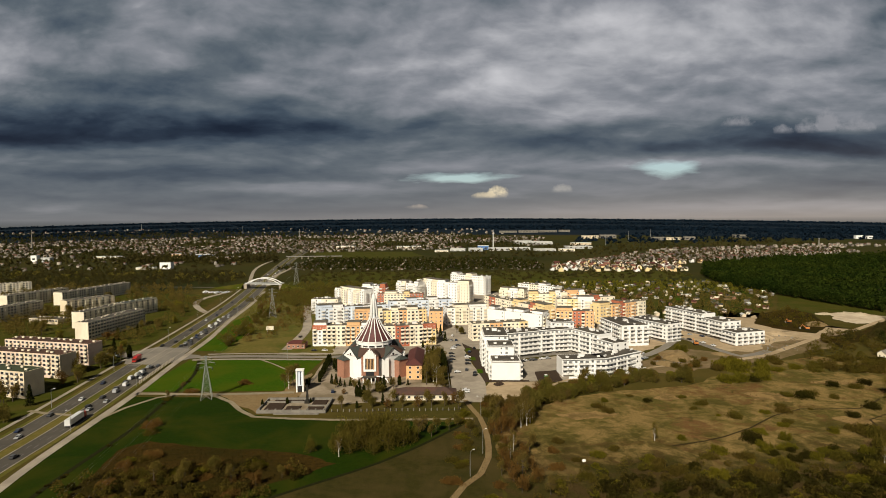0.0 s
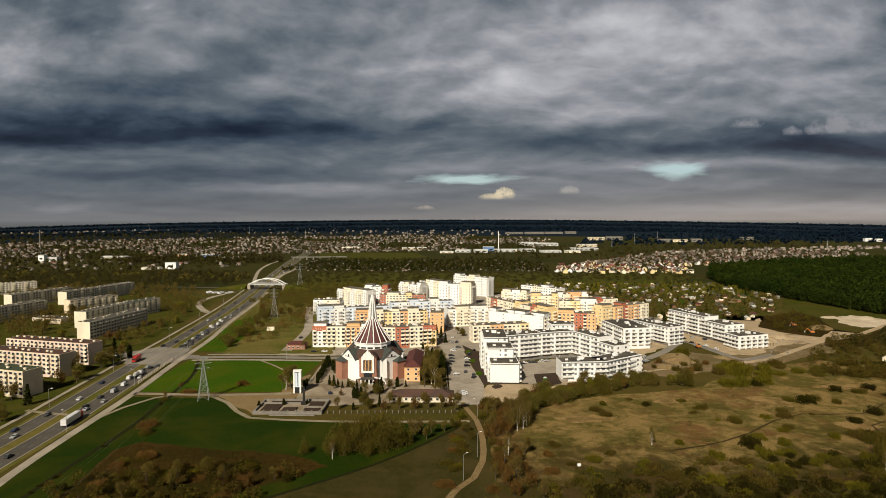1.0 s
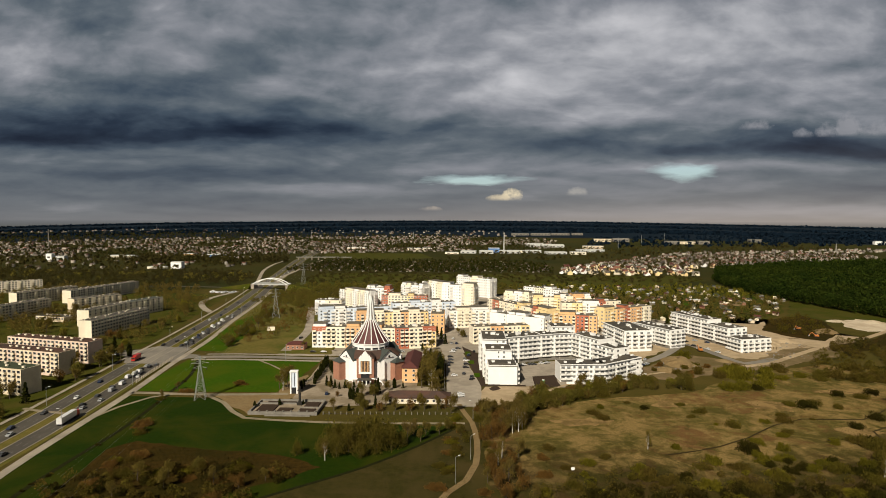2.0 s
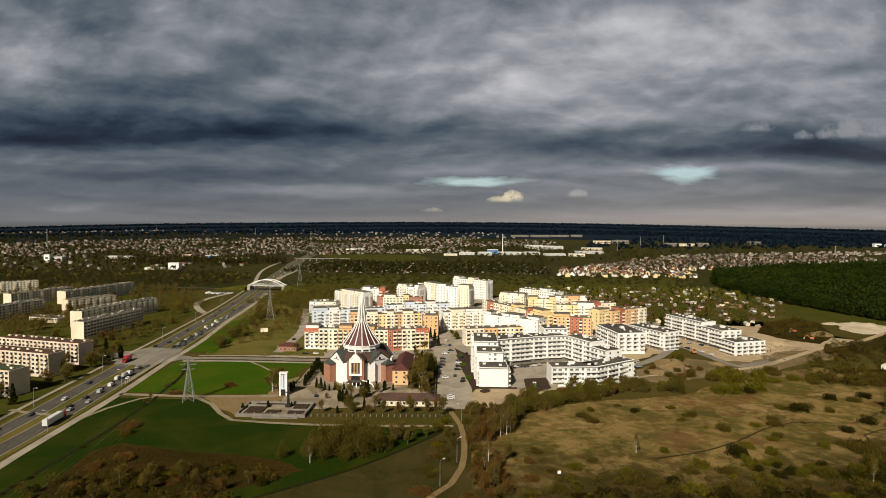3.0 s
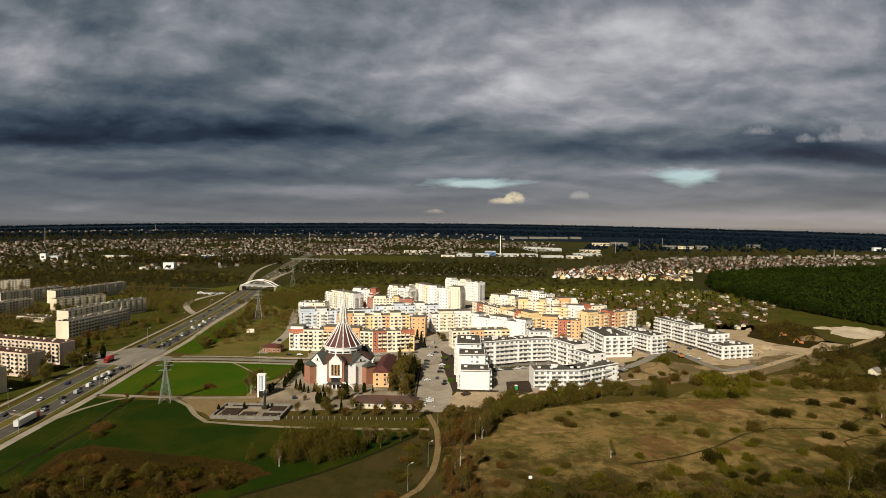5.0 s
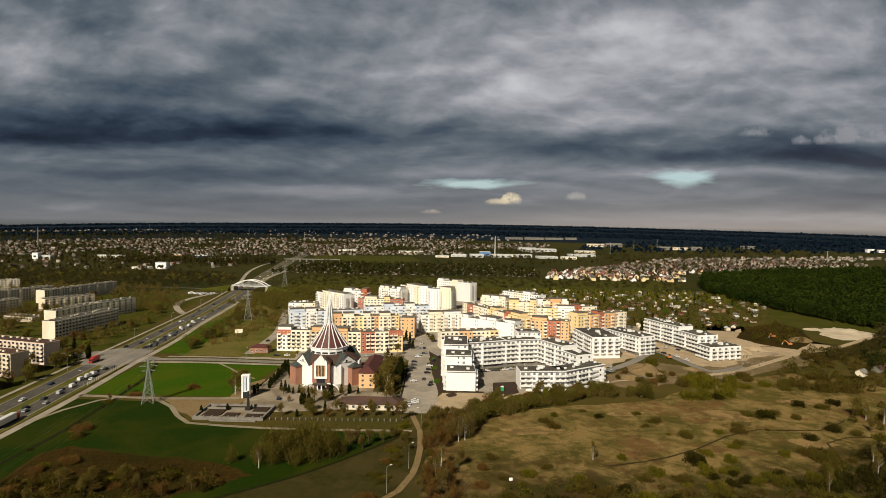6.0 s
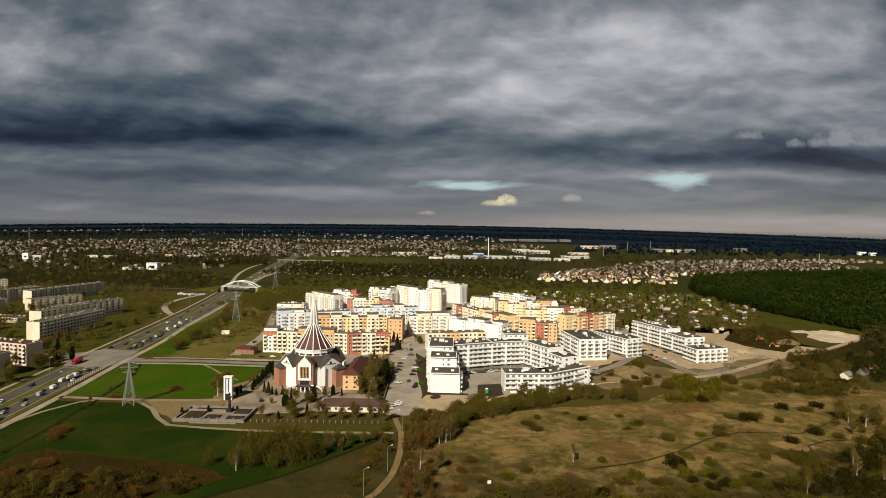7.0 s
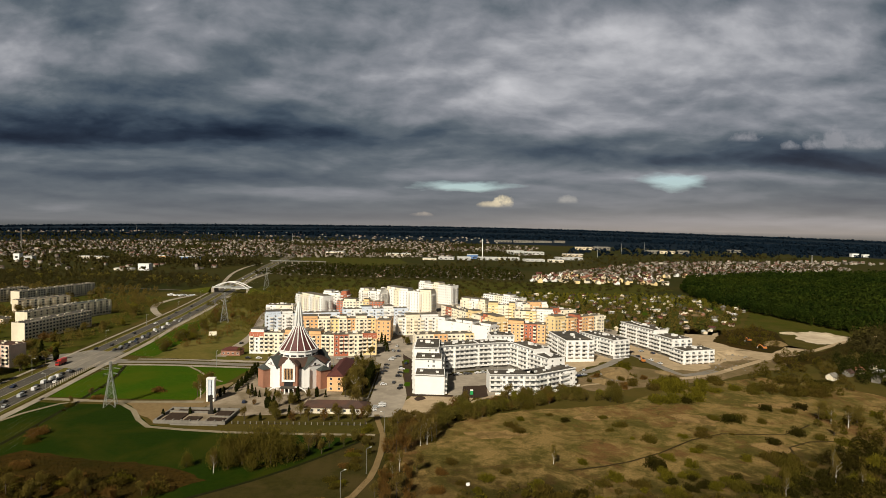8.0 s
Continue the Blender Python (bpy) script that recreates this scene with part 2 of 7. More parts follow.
M = dict(
    ground=mat("rough_ground", (0.06, 0.048, 0.0108), (0.04, 0.038, 0.0072), 0.35, 0.95, 0.5, (0.08, 0.056, 0.0144), 0.02),
    # cloud shade over the far plain is worked into this darker ground colour
    far_ground_shaded=mat("far_ground_shaded", (0.0272, 0.0296, 0.00624), (0.04, 0.032, 0.00816), 0.012, 0.95, 0.0, (0.016, 0.02, 0.00432), 0.004),
    # blue of aerial haze and dark of cloud shade put into the forest colour
    hazed_far_forest=mat("hazed_far_forest", (0.005, 0.010, 0.017), (0.007, 0.013, 0.020), 0.006, 0.95),
    meadow=mat("dry_meadow", (0.2, 0.14, 0.05), (0.1, 0.08, 0.02), 0.4, 0.95, 0.9),
    straw=mat("pale_straw", (0.26, 0.17, 0.072), (0.18, 0.118, 0.048), 0.6, 0.95, 0.8, (0.09, 0.06, 0.0208), 0.15, 0.8),
    grass=mat("mown_grass", (0.034, 0.074, 0.0012), (0.022, 0.050, 0.0010), 0.5, 0.9, 0.4, (0.046, 0.066, 0.002), 0.035, 0.9),
    grass_pale=mat("verge_grass", (0.04592, 0.0492, 0.005412), (0.02952, 0.03526, 0.003444), 0.4, 0.92, 0.4, (0.0656, 0.05084, 0.01181), 0.05),
    # darker copy of the mown grass, foreground cloud shade painted into it
    grass_shaded=mat("shaded_mown_grass", (0.01296, 0.027, 0.000864), (0.00756, 0.01728, 0.000648), 0.5, 0.9, 0.4, (0.02592, 0.03024, 0.00216), 0.03, 0.9),
    roadside=mat("roadside_grass", (0.140, 0.110, 0.030), (0.080, 0.070, 0.016), 0.3, 0.92, 0.4, (0.050, 0.062, 0.008), 0.03, 0.7),
    yard=mat("worn_yard_paving", (0.3, 0.2475, 0.183), (0.2175, 0.177, 0.129), 0.25, 0.92, 0.2, (0.1425, 0.1125, 0.072), 0.07, 0.85),
    site_earth=mat("site_earth", (0.200, 0.145, 0.082), (0.130, 0.092, 0.050), 0.4, 0.95, 0.8, (0.090, 0.070, 0.026), 0.05, 0.8),
    pasture=mat("olive_pasture", (0.04111, 0.03448, 0.008619), (0.02387, 0.02188, 0.005304), 0.35, 0.95, 0.9, (0.05834, 0.04243, 0.01459), 0.05, 0.7),
    worn=mat("worn_pale_asphalt", (0.1875, 0.17, 0.145), (0.14, 0.1275, 0.11), 0.5, 0.88, 0.1, (0.2375, 0.2125, 0.175), 0.05),
    trail=mat("trodden_dark_trail", (0.030, 0.022, 0.009), (0.046, 0.033, 0.013), 0.8, 0.95, 0.4),
    brown_scrub=mat("dead_brown_growth", (0.048, 0.02775, 0.00495), (0.021, 0.01425, 0.0027), 0.5, 0.95, 0.9, (0.018, 0.01575, 0.00225), 0.03, 0.8),
    ditch=mat("ditch_growth", (0.0098, 0.0112, 0.0028), (0.0182, 0.0182, 0.0056), 0.5, 0.95, 0.5),
    asphalt=mat("asphalt", (0.064, 0.056, 0.045), (0.046, 0.041, 0.034), 0.6, 0.85, 0.1, (0.084, 0.074, 0.060), 0.05),
    paving=mat("concrete_paving", (0.3335, 0.2932, 0.2357), (0.253, 0.2185, 0.1782), 0.25, 0.9, 0.1, (0.1782, 0.1518, 0.1207), 0.06),
    path=mat("trodden_path", (0.27, 0.23, 0.165), (0.20, 0.165, 0.115), 0.5, 0.95, 0.2, (0.14, 0.12, 0.07), 0.06),
    dirt=mat("bare_earth", (0.2, 0.14, 0.068), (0.135, 0.092, 0.044), 0.5, 0.95, 0.6, (0.19, 0.14, 0.072), 0.08),
    dark_soil=mat("dark_soil", (0.050, 0.034, 0.024), (0.034, 0.024, 0.018), 0.7, 0.95, 0.4),
    sand=mat("building_sand", (0.40, 0.31, 0.20), (0.30, 0.23, 0.145), 0.25, 0.95, 0.6, (0.22, 0.165, 0.10), 0.04),
    pale_sand=mat("pale_pit_sand", (0.52, 0.44, 0.33), (0.40, 0.33, 0.24), 0.15, 0.95, 0.8, (0.28, 0.22, 0.15), 0.05),
    marking=mat("road_paint", (0.221, 0.2145, 0.2015), (0.104, 0.1008, 0.09425), 0.5, 0.8),
    white=mat("white_render", (0.80, 0.79, 0.77), (0.74, 0.735, 0.72), 0.35, 0.8, 0.0, (0.68, 0.67, 0.65), 0.08, 0.5),
    cream=mat("cream_render", (0.80, 0.73, 0.59), (0.74, 0.67, 0.53), 0.35, 0.85, 0.0, (0.68, 0.60, 0.47), 0.08, 0.5),
    yellow=mat("yellow_render", (0.78, 0.60, 0.32), (0.71, 0.54, 0.28), 0.35, 0.85, 0.0, (0.66, 0.49, 0.25), 0.08, 0.5),
    orange=mat("orange_render", (0.70, 0.43, 0.22), (0.63, 0.38, 0.19), 0.35, 0.85, 0.0, (0.56, 0.33, 0.16), 0.08, 0.5),
    red=mat("brick_red_render", (0.44, 0.15, 0.085), (0.38, 0.125, 0.07), 0.5, 0.85, 0.0, (0.30, 0.08, 0.04), 0.08, 0.5),
    bluewhite=mat("cool_white_render", (0.66, 0.72, 0.80), (0.58, 0.64, 0.73), 0.35, 0.85, 0.0, (0.46, 0.53, 0.64), 0.06, 0.7),
    panel=mat("pale_panel_render", (0.74, 0.67, 0.53), (0.66, 0.59, 0.46), 0.5, 0.86, 0.0, (0.54, 0.48, 0.37), 0.06),
    pink=mat("pinkish_render", (0.72, 0.57, 0.46), (0.63, 0.49, 0.40), 0.5, 0.9, 0.0, (0.48, 0.36, 0.29), 0.06),
    ochre=mat("pale_ochre_render", (0.70, 0.60, 0.44), (0.62, 0.52, 0.38), 0.5, 0.9, 0.0, (0.46, 0.37, 0.26), 0.06),
    clay=mat("clay_tiles", (0.20, 0.082, 0.052), (0.15, 0.064, 0.044), 0.4, 0.85, 0.0, (0.11, 0.055, 0.04), 0.1),
    brick=mat("red_brick", (0.34, 0.170, 0.115), (0.27, 0.135, 0.092), 1.2, 0.9, 0.1, (0.22, 0.115, 0.08), 0.15),
    felt=mat("roofing_felt", (0.070, 0.064, 0.056), (0.048, 0.045, 0.041), 0.5, 0.9, 0.1, (0.115, 0.10, 0.08), 0.1, 0.8),
    roof_tan=mat("weathered_gravel_roof", (0.175, 0.155, 0.125), (0.125, 0.112, 0.092), 0.4, 0.9, 0.1, (0.085, 0.078, 0.066), 0.12, 0.8),
    felt_brown=mat("brown_roofing", (0.095, 0.052, 0.038), (0.070, 0.042, 0.034), 0.5, 0.9, 0.1, (0.05, 0.04, 0.035), 0.1),
    felt_green=mat("mossy_roofing", (0.055, 0.068, 0.040), (0.045, 0.050, 0.034), 0.5, 0.9),
    metal_roof=mat("grey_green_sheet", (0.075, 0.082, 0.074), (0.055, 0.062, 0.057), 0.4, 0.55, 0.0, (0.04, 0.046, 0.042), 0.1, metal=0.3),
    maroon=mat("maroon_sheet", (0.105, 0.034, 0.032), (0.078, 0.028, 0.028), 0.5, 0.6, 0.0, (0.06, 0.026, 0.026), 0.2, metal=0.1),
    maroon_tile=mat("maroon_tiles", (0.095, 0.028, 0.022), (0.06, 0.02, 0.018), 1.5, 0.75, 0.3),
    glass=glass_mat("window_glass", (0.045, 0.047, 0.050)),
    # pale pane: the bright reflected sky is put into the glass colour
    glass_skylit=glass_mat("skylit_glazing", (0.22, 0.225, 0.235), 0.2),
    dark=mat("dark_opening", (0.020, 0.020, 0.022), (0.014, 0.014, 0.016), 0.5, 0.6),
    frame=mat("window_frame", (0.66, 0.65, 0.62), (0.58, 0.57, 0.55), 1.0, 0.6),
    rail=mat("balcony_panel", (0.70, 0.69, 0.66), (0.60, 0.59, 0.57), 0.6, 0.6),
    steel=mat("galvanised_steel", (0.36, 0.37, 0.36), (0.28, 0.29, 0.28), 0.8, 0.5, metal=0.6),
    white_steel=mat("white_painted_steel", (0.76, 0.76, 0.74), (0.66, 0.66, 0.65), 0.8, 0.5),
    bark=mat("bark", (0.085, 0.066, 0.048), (0.055, 0.044, 0.033), 2.0, 0.95),
    birch=mat("birch_bark", (0.56, 0.53, 0.47), (0.20, 0.18, 0.16), 1.6, 0.9),
    twig=mat("bare_twigs", (0.1783, 0.1255, 0.03422), (0.1226, 0.08841, 0.02396), 0.3, 0.95, 0.0, (0.1596, 0.1283, 0.02396), 0.03, 0.7, island=0.25, thin=0.5),
    # greyer than the near twigs, and lowered further for the far cloud shade
    far_twig_shaded=mat("shaded_far_bare_trees", (0.06153, 0.04989, 0.01647), (0.04157, 0.03576, 0.01197), 0.02, 0.95, 0.0, (0.06486, 0.05654, 0.01297), 0.01, 0.7, island=0.3, thin=0.4),
    rusty=mat("rusty_twigs", (0.1842, 0.09976, 0.02566), (0.1248, 0.07128, 0.01854), 0.3, 0.95, 0.0, island=0.25, thin=0.5),
    spring=mat("spring_leaves", (0.165, 0.142, 0.026), (0.115, 0.102, 0.019), 0.3, 0.9, 0.0, (0.125, 0.092, 0.024), 0.03, 0.6, island=0.22, thin=0.5),
    fresh=mat("fresh_leaves", (0.20, 0.175, 0.020), (0.145, 0.13, 0.016), 0.3, 0.9, island=0.22, thin=0.5),
    scrub_twig=mat("dense_scrub_twigs", (0.12, 0.0832, 0.01728), (0.0768, 0.0576, 0.01152), 0.2, 0.95, 0.0, (0.096, 0.0832, 0.01152), 0.04, 0.8, island=0.3, thin=0.5),
    dark_scrub=mat("dark_scrub_twigs", (0.0416, 0.03224, 0.006864), (0.02912, 0.02392, 0.004992), 0.2, 0.95, 0.0, (0.03536, 0.03328, 0.004992), 0.04, 0.8, island=0.3, thin=0.5),
    scrub_bud=mat("budding_scrub", (0.1823, 0.1512, 0.01377), (0.0945, 0.0837, 0.00972), 0.2, 0.95, 0.0, (0.0891, 0.081, 0.00891), 0.04, 0.8, island=0.3, thin=0.5),
    willow=mat("willow_twigs", (0.150, 0.128, 0.020), (0.095, 0.082, 0.013), 0.2, 0.95, 0.0, (0.105, 0.080, 0.015), 0.05, 0.8, island=0.25, thin=0.5),
    conifer=mat("conifer_needles", (0.032, 0.036, 0.0066), (0.022, 0.024, 0.0048), 0.4, 0.95, island=0.4, thin=0.4),
    pine=mat("pine_needles", (0.021, 0.0357, 0.00441), (0.0126, 0.0231, 0.00378), 0.08, 0.95, 0.0, (0.0378, 0.0504, 0.0063), 0.012, 0.7, island=0.4, thin=0.4),
    # hill woods carry the haze blue and cloud shade in their own colour
    hazed_hill_wood=mat("hill_woods", (0.0035, 0.0088, 0.0165), (0.005, 0.0110, 0.019), 0.004, 0.95, island=0.12),
    # wall colour lowered to stand for cloud shade on the far town
    far_wall_shaded=mat("shaded_far_house_render", (0.25, 0.225, 0.19), (0.15, 0.135, 0.115), 0.02, 0.9, 0.0, island=0.55),
    far_roof=mat("far_house_roofing", (0.1275, 0.0527, 0.0357), (0.068, 0.0527, 0.0442), 0.02, 0.85, 0.0, island=0.5, sharp=0.1),
    hall=mat("pale_sheet_cladding", (0.50, 0.50, 0.48), (0.38, 0.385, 0.375), 0.1, 0.6),
    hall_blue=mat("blue_sheet_cladding", (0.10, 0.20, 0.42), (0.08, 0.16, 0.34), 0.1, 0.6),
    rubber=mat("tyre_rubber", (0.022, 0.022, 0.022), (0.016, 0.016, 0.016), 3.0, 0.9),
    stone=mat("weathered_stone", (0.2185, 0.2012, 0.1725), (0.161, 0.1495, 0.1323), 0.8, 0.9, 0.2, (0.115, 0.1058, 0.092), 0.2),
    bronze=mat("dark_bronze", (0.040, 0.036, 0.030), (0.028, 0.026, 0.022), 1.0, 0.5, metal=0.5),
)
for i, (n, c) in enumerate([("white", (0.70, 0.70, 0.70)), ("silver", (0.38, 0.39, 0.40)), ("black", (0.018, 0.018, 0.020)), ("graphite", (0.06, 0.062, 0.068)), ("red", (0.42, 0.025, 0.018)), ("blue", (0.020, 0.032, 0.075)), ("yellow", (0.55, 0.20, 0.05))]):
    M["paint_" + n] = mat("car_paint_" + n, c, tuple(x * 0.9 for x in c), 0.5, 0.3, metal=0.2, spec=0.5)


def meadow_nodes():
    """Rough meadow: straw, olive and rust-brown growth in drifts, greener to the south and south-east, where cloud
    shade is also painted in.
    """
    t = M["meadow"].node_tree
    N = Nodes(t)
    pos = t.nodes.new("ShaderNodeNewGeometry").outputs["Position"]
    sep = t.nodes.new("ShaderNodeSeparateXYZ")
    t.links.new(pos, sep.inputs[0])
    fine, mid, broad, drift = (N.noise(pos, k, 6, 0.62, w) for k, w in ((1.3, 0.0), (0.16, 0.6), (0.035, 0.8), (0.022, 1.2)))
    patch = N.noise(pos, 0.055, 5, 0.7, 1.5)
    straw = N.ramp(fine, [(0.3, (0.235, 0.160, 0.062)), (0.7, (0.125, 0.086, 0.028))])
    olive = N.ramp(fine, [(0.3, (0.096, 0.078, 0.019)), (0.7, (0.056, 0.048, 0.011))])
    rust = N.ramp(fine, [(0.3, (0.150, 0.078, 0.031)), (0.7, (0.086, 0.046, 0.017))])
    col = N.mix(N.ramp(N.add(N.mul(broad, 0.6), N.mul(mid, 0.4)), [(0.43, (0, 0, 0)), (0.55, (1, 1, 1))]), straw, olive)
    col = N.mix(N.ramp(N.add(N.mul(drift, 0.65), N.mul(mid, 0.35)), [(0.51, (0, 0, 0)), (0.60, (0.85, 0.85, 0.85))]), col, rust)
    col = N.mix(N.ramp(patch, [(0.54, (0, 0, 0)), (0.64, (0.7, 0.7, 0.7))]), col, (0.050, 0.044, 0.010))
    # mask rising to the south and south-east for the painted foreground shade
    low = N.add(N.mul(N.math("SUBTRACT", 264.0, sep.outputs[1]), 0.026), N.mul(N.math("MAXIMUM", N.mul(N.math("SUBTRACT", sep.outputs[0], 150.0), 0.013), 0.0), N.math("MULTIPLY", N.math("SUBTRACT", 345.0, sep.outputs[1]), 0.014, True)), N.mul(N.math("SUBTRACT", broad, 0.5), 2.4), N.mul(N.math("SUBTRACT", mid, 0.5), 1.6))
    shaded_growth = N.ramp(fine, [(0.3, (0.048, 0.040, 0.009)), (0.7, (0.024, 0.021, 0.005))])
    shaded_growth = N.mix(N.ramp(patch, [(0.42, (1, 1, 1)), (0.54, (0, 0, 0))]), shaded_growth, N.ramp(fine, [(0.3, (0.062, 0.040, 0.014)), (0.7, (0.034, 0.023, 0.008))]))
    col = N.mix(N.math("MULTIPLY", low, 1.0, True), col, shaded_growth)
    t.links.new(col, t.nodes["Principled BSDF"].inputs["Base Color"])


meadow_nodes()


# ---- mesh helpers ----
class MB:
    """Collects faces of one mesh, with a material slot for each."""

    def __init__(self):
        self.v, self.f, self.m = [], [], []

    def quad(self, *pts, m=0):
        n = len(self.v)
        self.v += [tuple(p) for p in pts]
        self.f.append(tuple(range(n, n + len(pts))))
        self.m.append(m)

    def prism(self, poly, z0, z1, m=0, top=None, scale=1.0, centre=None, bottom=True):
        """An upright prism on a counter-clockwise plan; scale shrinks its top."""
        n, k = len(self.v), len(poly)
        cx, cy = centre or (sum(p[0] for p in poly) / k, sum(p[1] for p in poly) / k)
        self.v += [(x, y, z0) for x, y in poly]
        self.v += [(cx + (x - cx) * scale, cy + (y - cy) * scale, z1) for x, y in poly]
        for i in range(k):
            j = (i + 1) % k
            self.f.append((n + i, n + j, n + k + j, n + k + i))
            self.m.append(m)
        self.f.append(tuple(range(n + k, n + 2 * k)))
        self.m.append(m if top is None else top)
        if bottom:
            self.f.append(tuple(reversed(range(n, n + k))))
            self.m.append(m)
        return self

    def box(self, x0, x1, y0, y1, z0, z1, m=0, top=None):
        return self.prism([(x0, y0), (x1, y0), (x1, y1), (x0, y1)], z0, z1, m, top)

    def tube(self, a, b, r0, r1=None, n=6, m=0):
        a, b = Vector(a), Vector(b)
        r1 = r0 if r1 is None else r1
        d = (b - a).normalized()
        s = d.orthogonal().normalized()
        t = d.cross(s)
        k = len(self.v)
        for p, r in ((a, r0), (b, r1)):
            self.v += [tuple(p + (s * math.cos(2 * math.pi * i / n) + t * math.sin(2 * math.pi * i / n)) * r) for i in range(n)]
        for i in range(n):
            j = (i + 1) % n
            self.f.append((k + i, k + j, k + n + j, k + n + i))
            self.m.append(m)
        self.f += [tuple(reversed(range(k, k + n))), tuple(range(k + n, k + 2 * n))]
        self.m += [m, m]
        return self

    def pipe(self, pts, radii, n=6, m=0):
        """One connected tube along a line of points."""
        P = [Vector(p) for p in pts]
        k = len(self.v)
        side = (P[1] - P[0]).orthogonal().normalized()
        for i, p in enumerate(P):
            d = (P[min(i + 1, len(P) - 1)] - P[max(i - 1, 0)]).normalized()
            side = (side - d * side.dot(d)).normalized()
            t = d.cross(side)
            self.v += [tuple(p + (side * math.cos(2 * math.pi * j / n) + t * math.sin(2 * math.pi * j / n)) * radii[i]) for j in range(n)]
        for i in range(len(P) - 1):
            a = k + i * n
            for j in range(n):
                q = (j + 1) % n
                self.f.append((a + j, a + q, a + n + q, a + n + j))
                self.m.append(m)
        self.f += [tuple(reversed(range(k, k + n))), tuple(range(k + (len(P) - 1) * n, k + len(P) * n))]
        self.m += [m, m]
        return self

    def gable(self, x0, x1, y0, y1, z0, z1, over=0.4, wall=0, roof=1):
        """A pitched roof with its ridge along x, and the two gable triangles."""
        ym = (y0 + y1) / 2
        for x, s in ((x0, 1), (x1, -1)):
            p = [(x, y0, z0), (x, y1, z0), (x, ym, z1)]
            self.quad(*(p if s < 0 else p[::-1]), m=wall)
        k = (z1 - z0) / (ym - y0)
        th = 0.25
        for s in (-1, 1):
            ye = ym + s * (ym - y0 + over)
            ze = z0 - over * k
            a, b = (x0 - over, ye, ze), (x1 + over, ye, ze)
            c, d = (x1 + over, ym, z1), (x0 - over, ym, z1)
            lo = [(x, y, z) for x, y, z in (a, b, c, d)]
            hi = [(x, y, z + th) for x, y, z in lo]
            if s > 0:
                lo, hi = lo[::-1], hi[::-1]
            self.quad(*hi, m=roof)
            self.quad(*lo[::-1], m=roof)
            for i in range(4):
                j = (i + 1) % 4
                self.quad(lo[i], lo[j], hi[j], hi[i], m=roof)
        return self

    def mesh(self, name, mats):
        me = bpy.data.meshes.new(name)
        me.from_pydata(self.v, [], self.f)
        for x in mats:
            me.materials.append(M[x] if isinstance(x, str) else x)
        me.polygons.foreach_set("material_index", self.m)
        me.update()
        return me


def part(name, data, mats, parent, label=""):
    """Links one mesh as a part under a thing or a part."""
    me = data.mesh(name, mats if isinstance(mats, (list, tuple)) else [mats]) if isinstance(data, MB) else data
    ob = new(name, me)
    ob.parent = parent
    return tagged(ob, label) if label else ob


def thing(name, m, label, category, group="", kind=""):
    ob = new(name)
    ob.empty_display_size = 0.5
    ob.matrix_world = m
    return tagged(ob, label, category, group, kind)


def solid(name, data, mats, label, category, group="", kind="", m=None):
    me = data.mesh(name, mats if isinstance(mats, (list, tuple)) else [mats]) if isinstance(data, MB) else data
    ob = new(name, me)
    if m is not None:
        ob.matrix_world = m
    return tagged(ob, label, category, group, kind)


rng = np.random.default_rng(7)


def big_mesh(name, verts, faces, mats, index=None):
    me = bpy.data.meshes.new(name)
    nv, nf, k = len(verts), len(faces), faces.shape[1]
    me.vertices.add(nv)
    me.vertices.foreach_set("co", np.ascontiguousarray(verts, dtype=np.float32).ravel())
    me.loops.add(nf * k)
    me.loops.foreach_set("vertex_index", np.ascontiguousarray(faces, dtype=np.int32).ravel())
    me.polygons.add(nf)
    me.polygons.foreach_set("loop_start", np.arange(0, nf * k, k, dtype=np.int32))
    me.polygons.foreach_set("loop_total", np.full(nf, k, dtype=np.int32))
    for x in mats:
        me.materials.append(M[x])
    if index is not None:
        me.polygons.foreach_set("material_index", np.asarray(index, dtype=np.int32))
    me.update(calc_edges=True)
    return me


def rise(x, y):
    """Height of the land: flat round the town, climbing to wooded hills far off that fall away to both sides."""
    d = np.hypot(x, y)
    a = np.clip(np.abs(np.arctan2(x, y)) / 0.65, 0, 1.3)
    hill = np.interp(d, [0, 2000, 2400, 2750, 3200, 3700, 4200, 4900], [0, 0, 9, 26, 50, 70, 81, 88]) + np.clip((d - 2600) / 2200, 0, 1) * 5 * np.sin(x / 410.0 + 1.0) * np.cos(y / 600.0)
    return hill * (1 - 0.52 * a * a)


def inside(poly, x, y):
    """Whether points lie in a plan polygon."""
    x, y = np.asarray(x), np.asarray(y)
    hit = np.zeros(x.shape, bool)
    for (x0, y0), (x1, y1) in zip(poly, poly[1:] + poly[:1]):
        if y0 != y1:
            hit ^= ((y0 > y) != (y1 > y)) & (x < (x1 - x0) * (y - y0) / (y1 - y0) + x0)
    return hit


def spread(poly, spacing, jitter=0.5):
    """Uneven points over a plan polygon."""
    xs, ys = [p[0] for p in poly], [p[1] for p in poly]
    gx, gy = np.meshgrid(np.arange(min(xs), max(xs), spacing), np.arange(min(ys), max(ys), spacing))
    gx = gx.ravel() + rng.uniform(-jitter, jitter, gx.size) * spacing
    gy = gy.ravel() + rng.uniform(-jitter, jitter, gy.size) * spacing
    k = inside(poly, gx, gy)
    return np.stack([gx[k], gy[k]], 1)


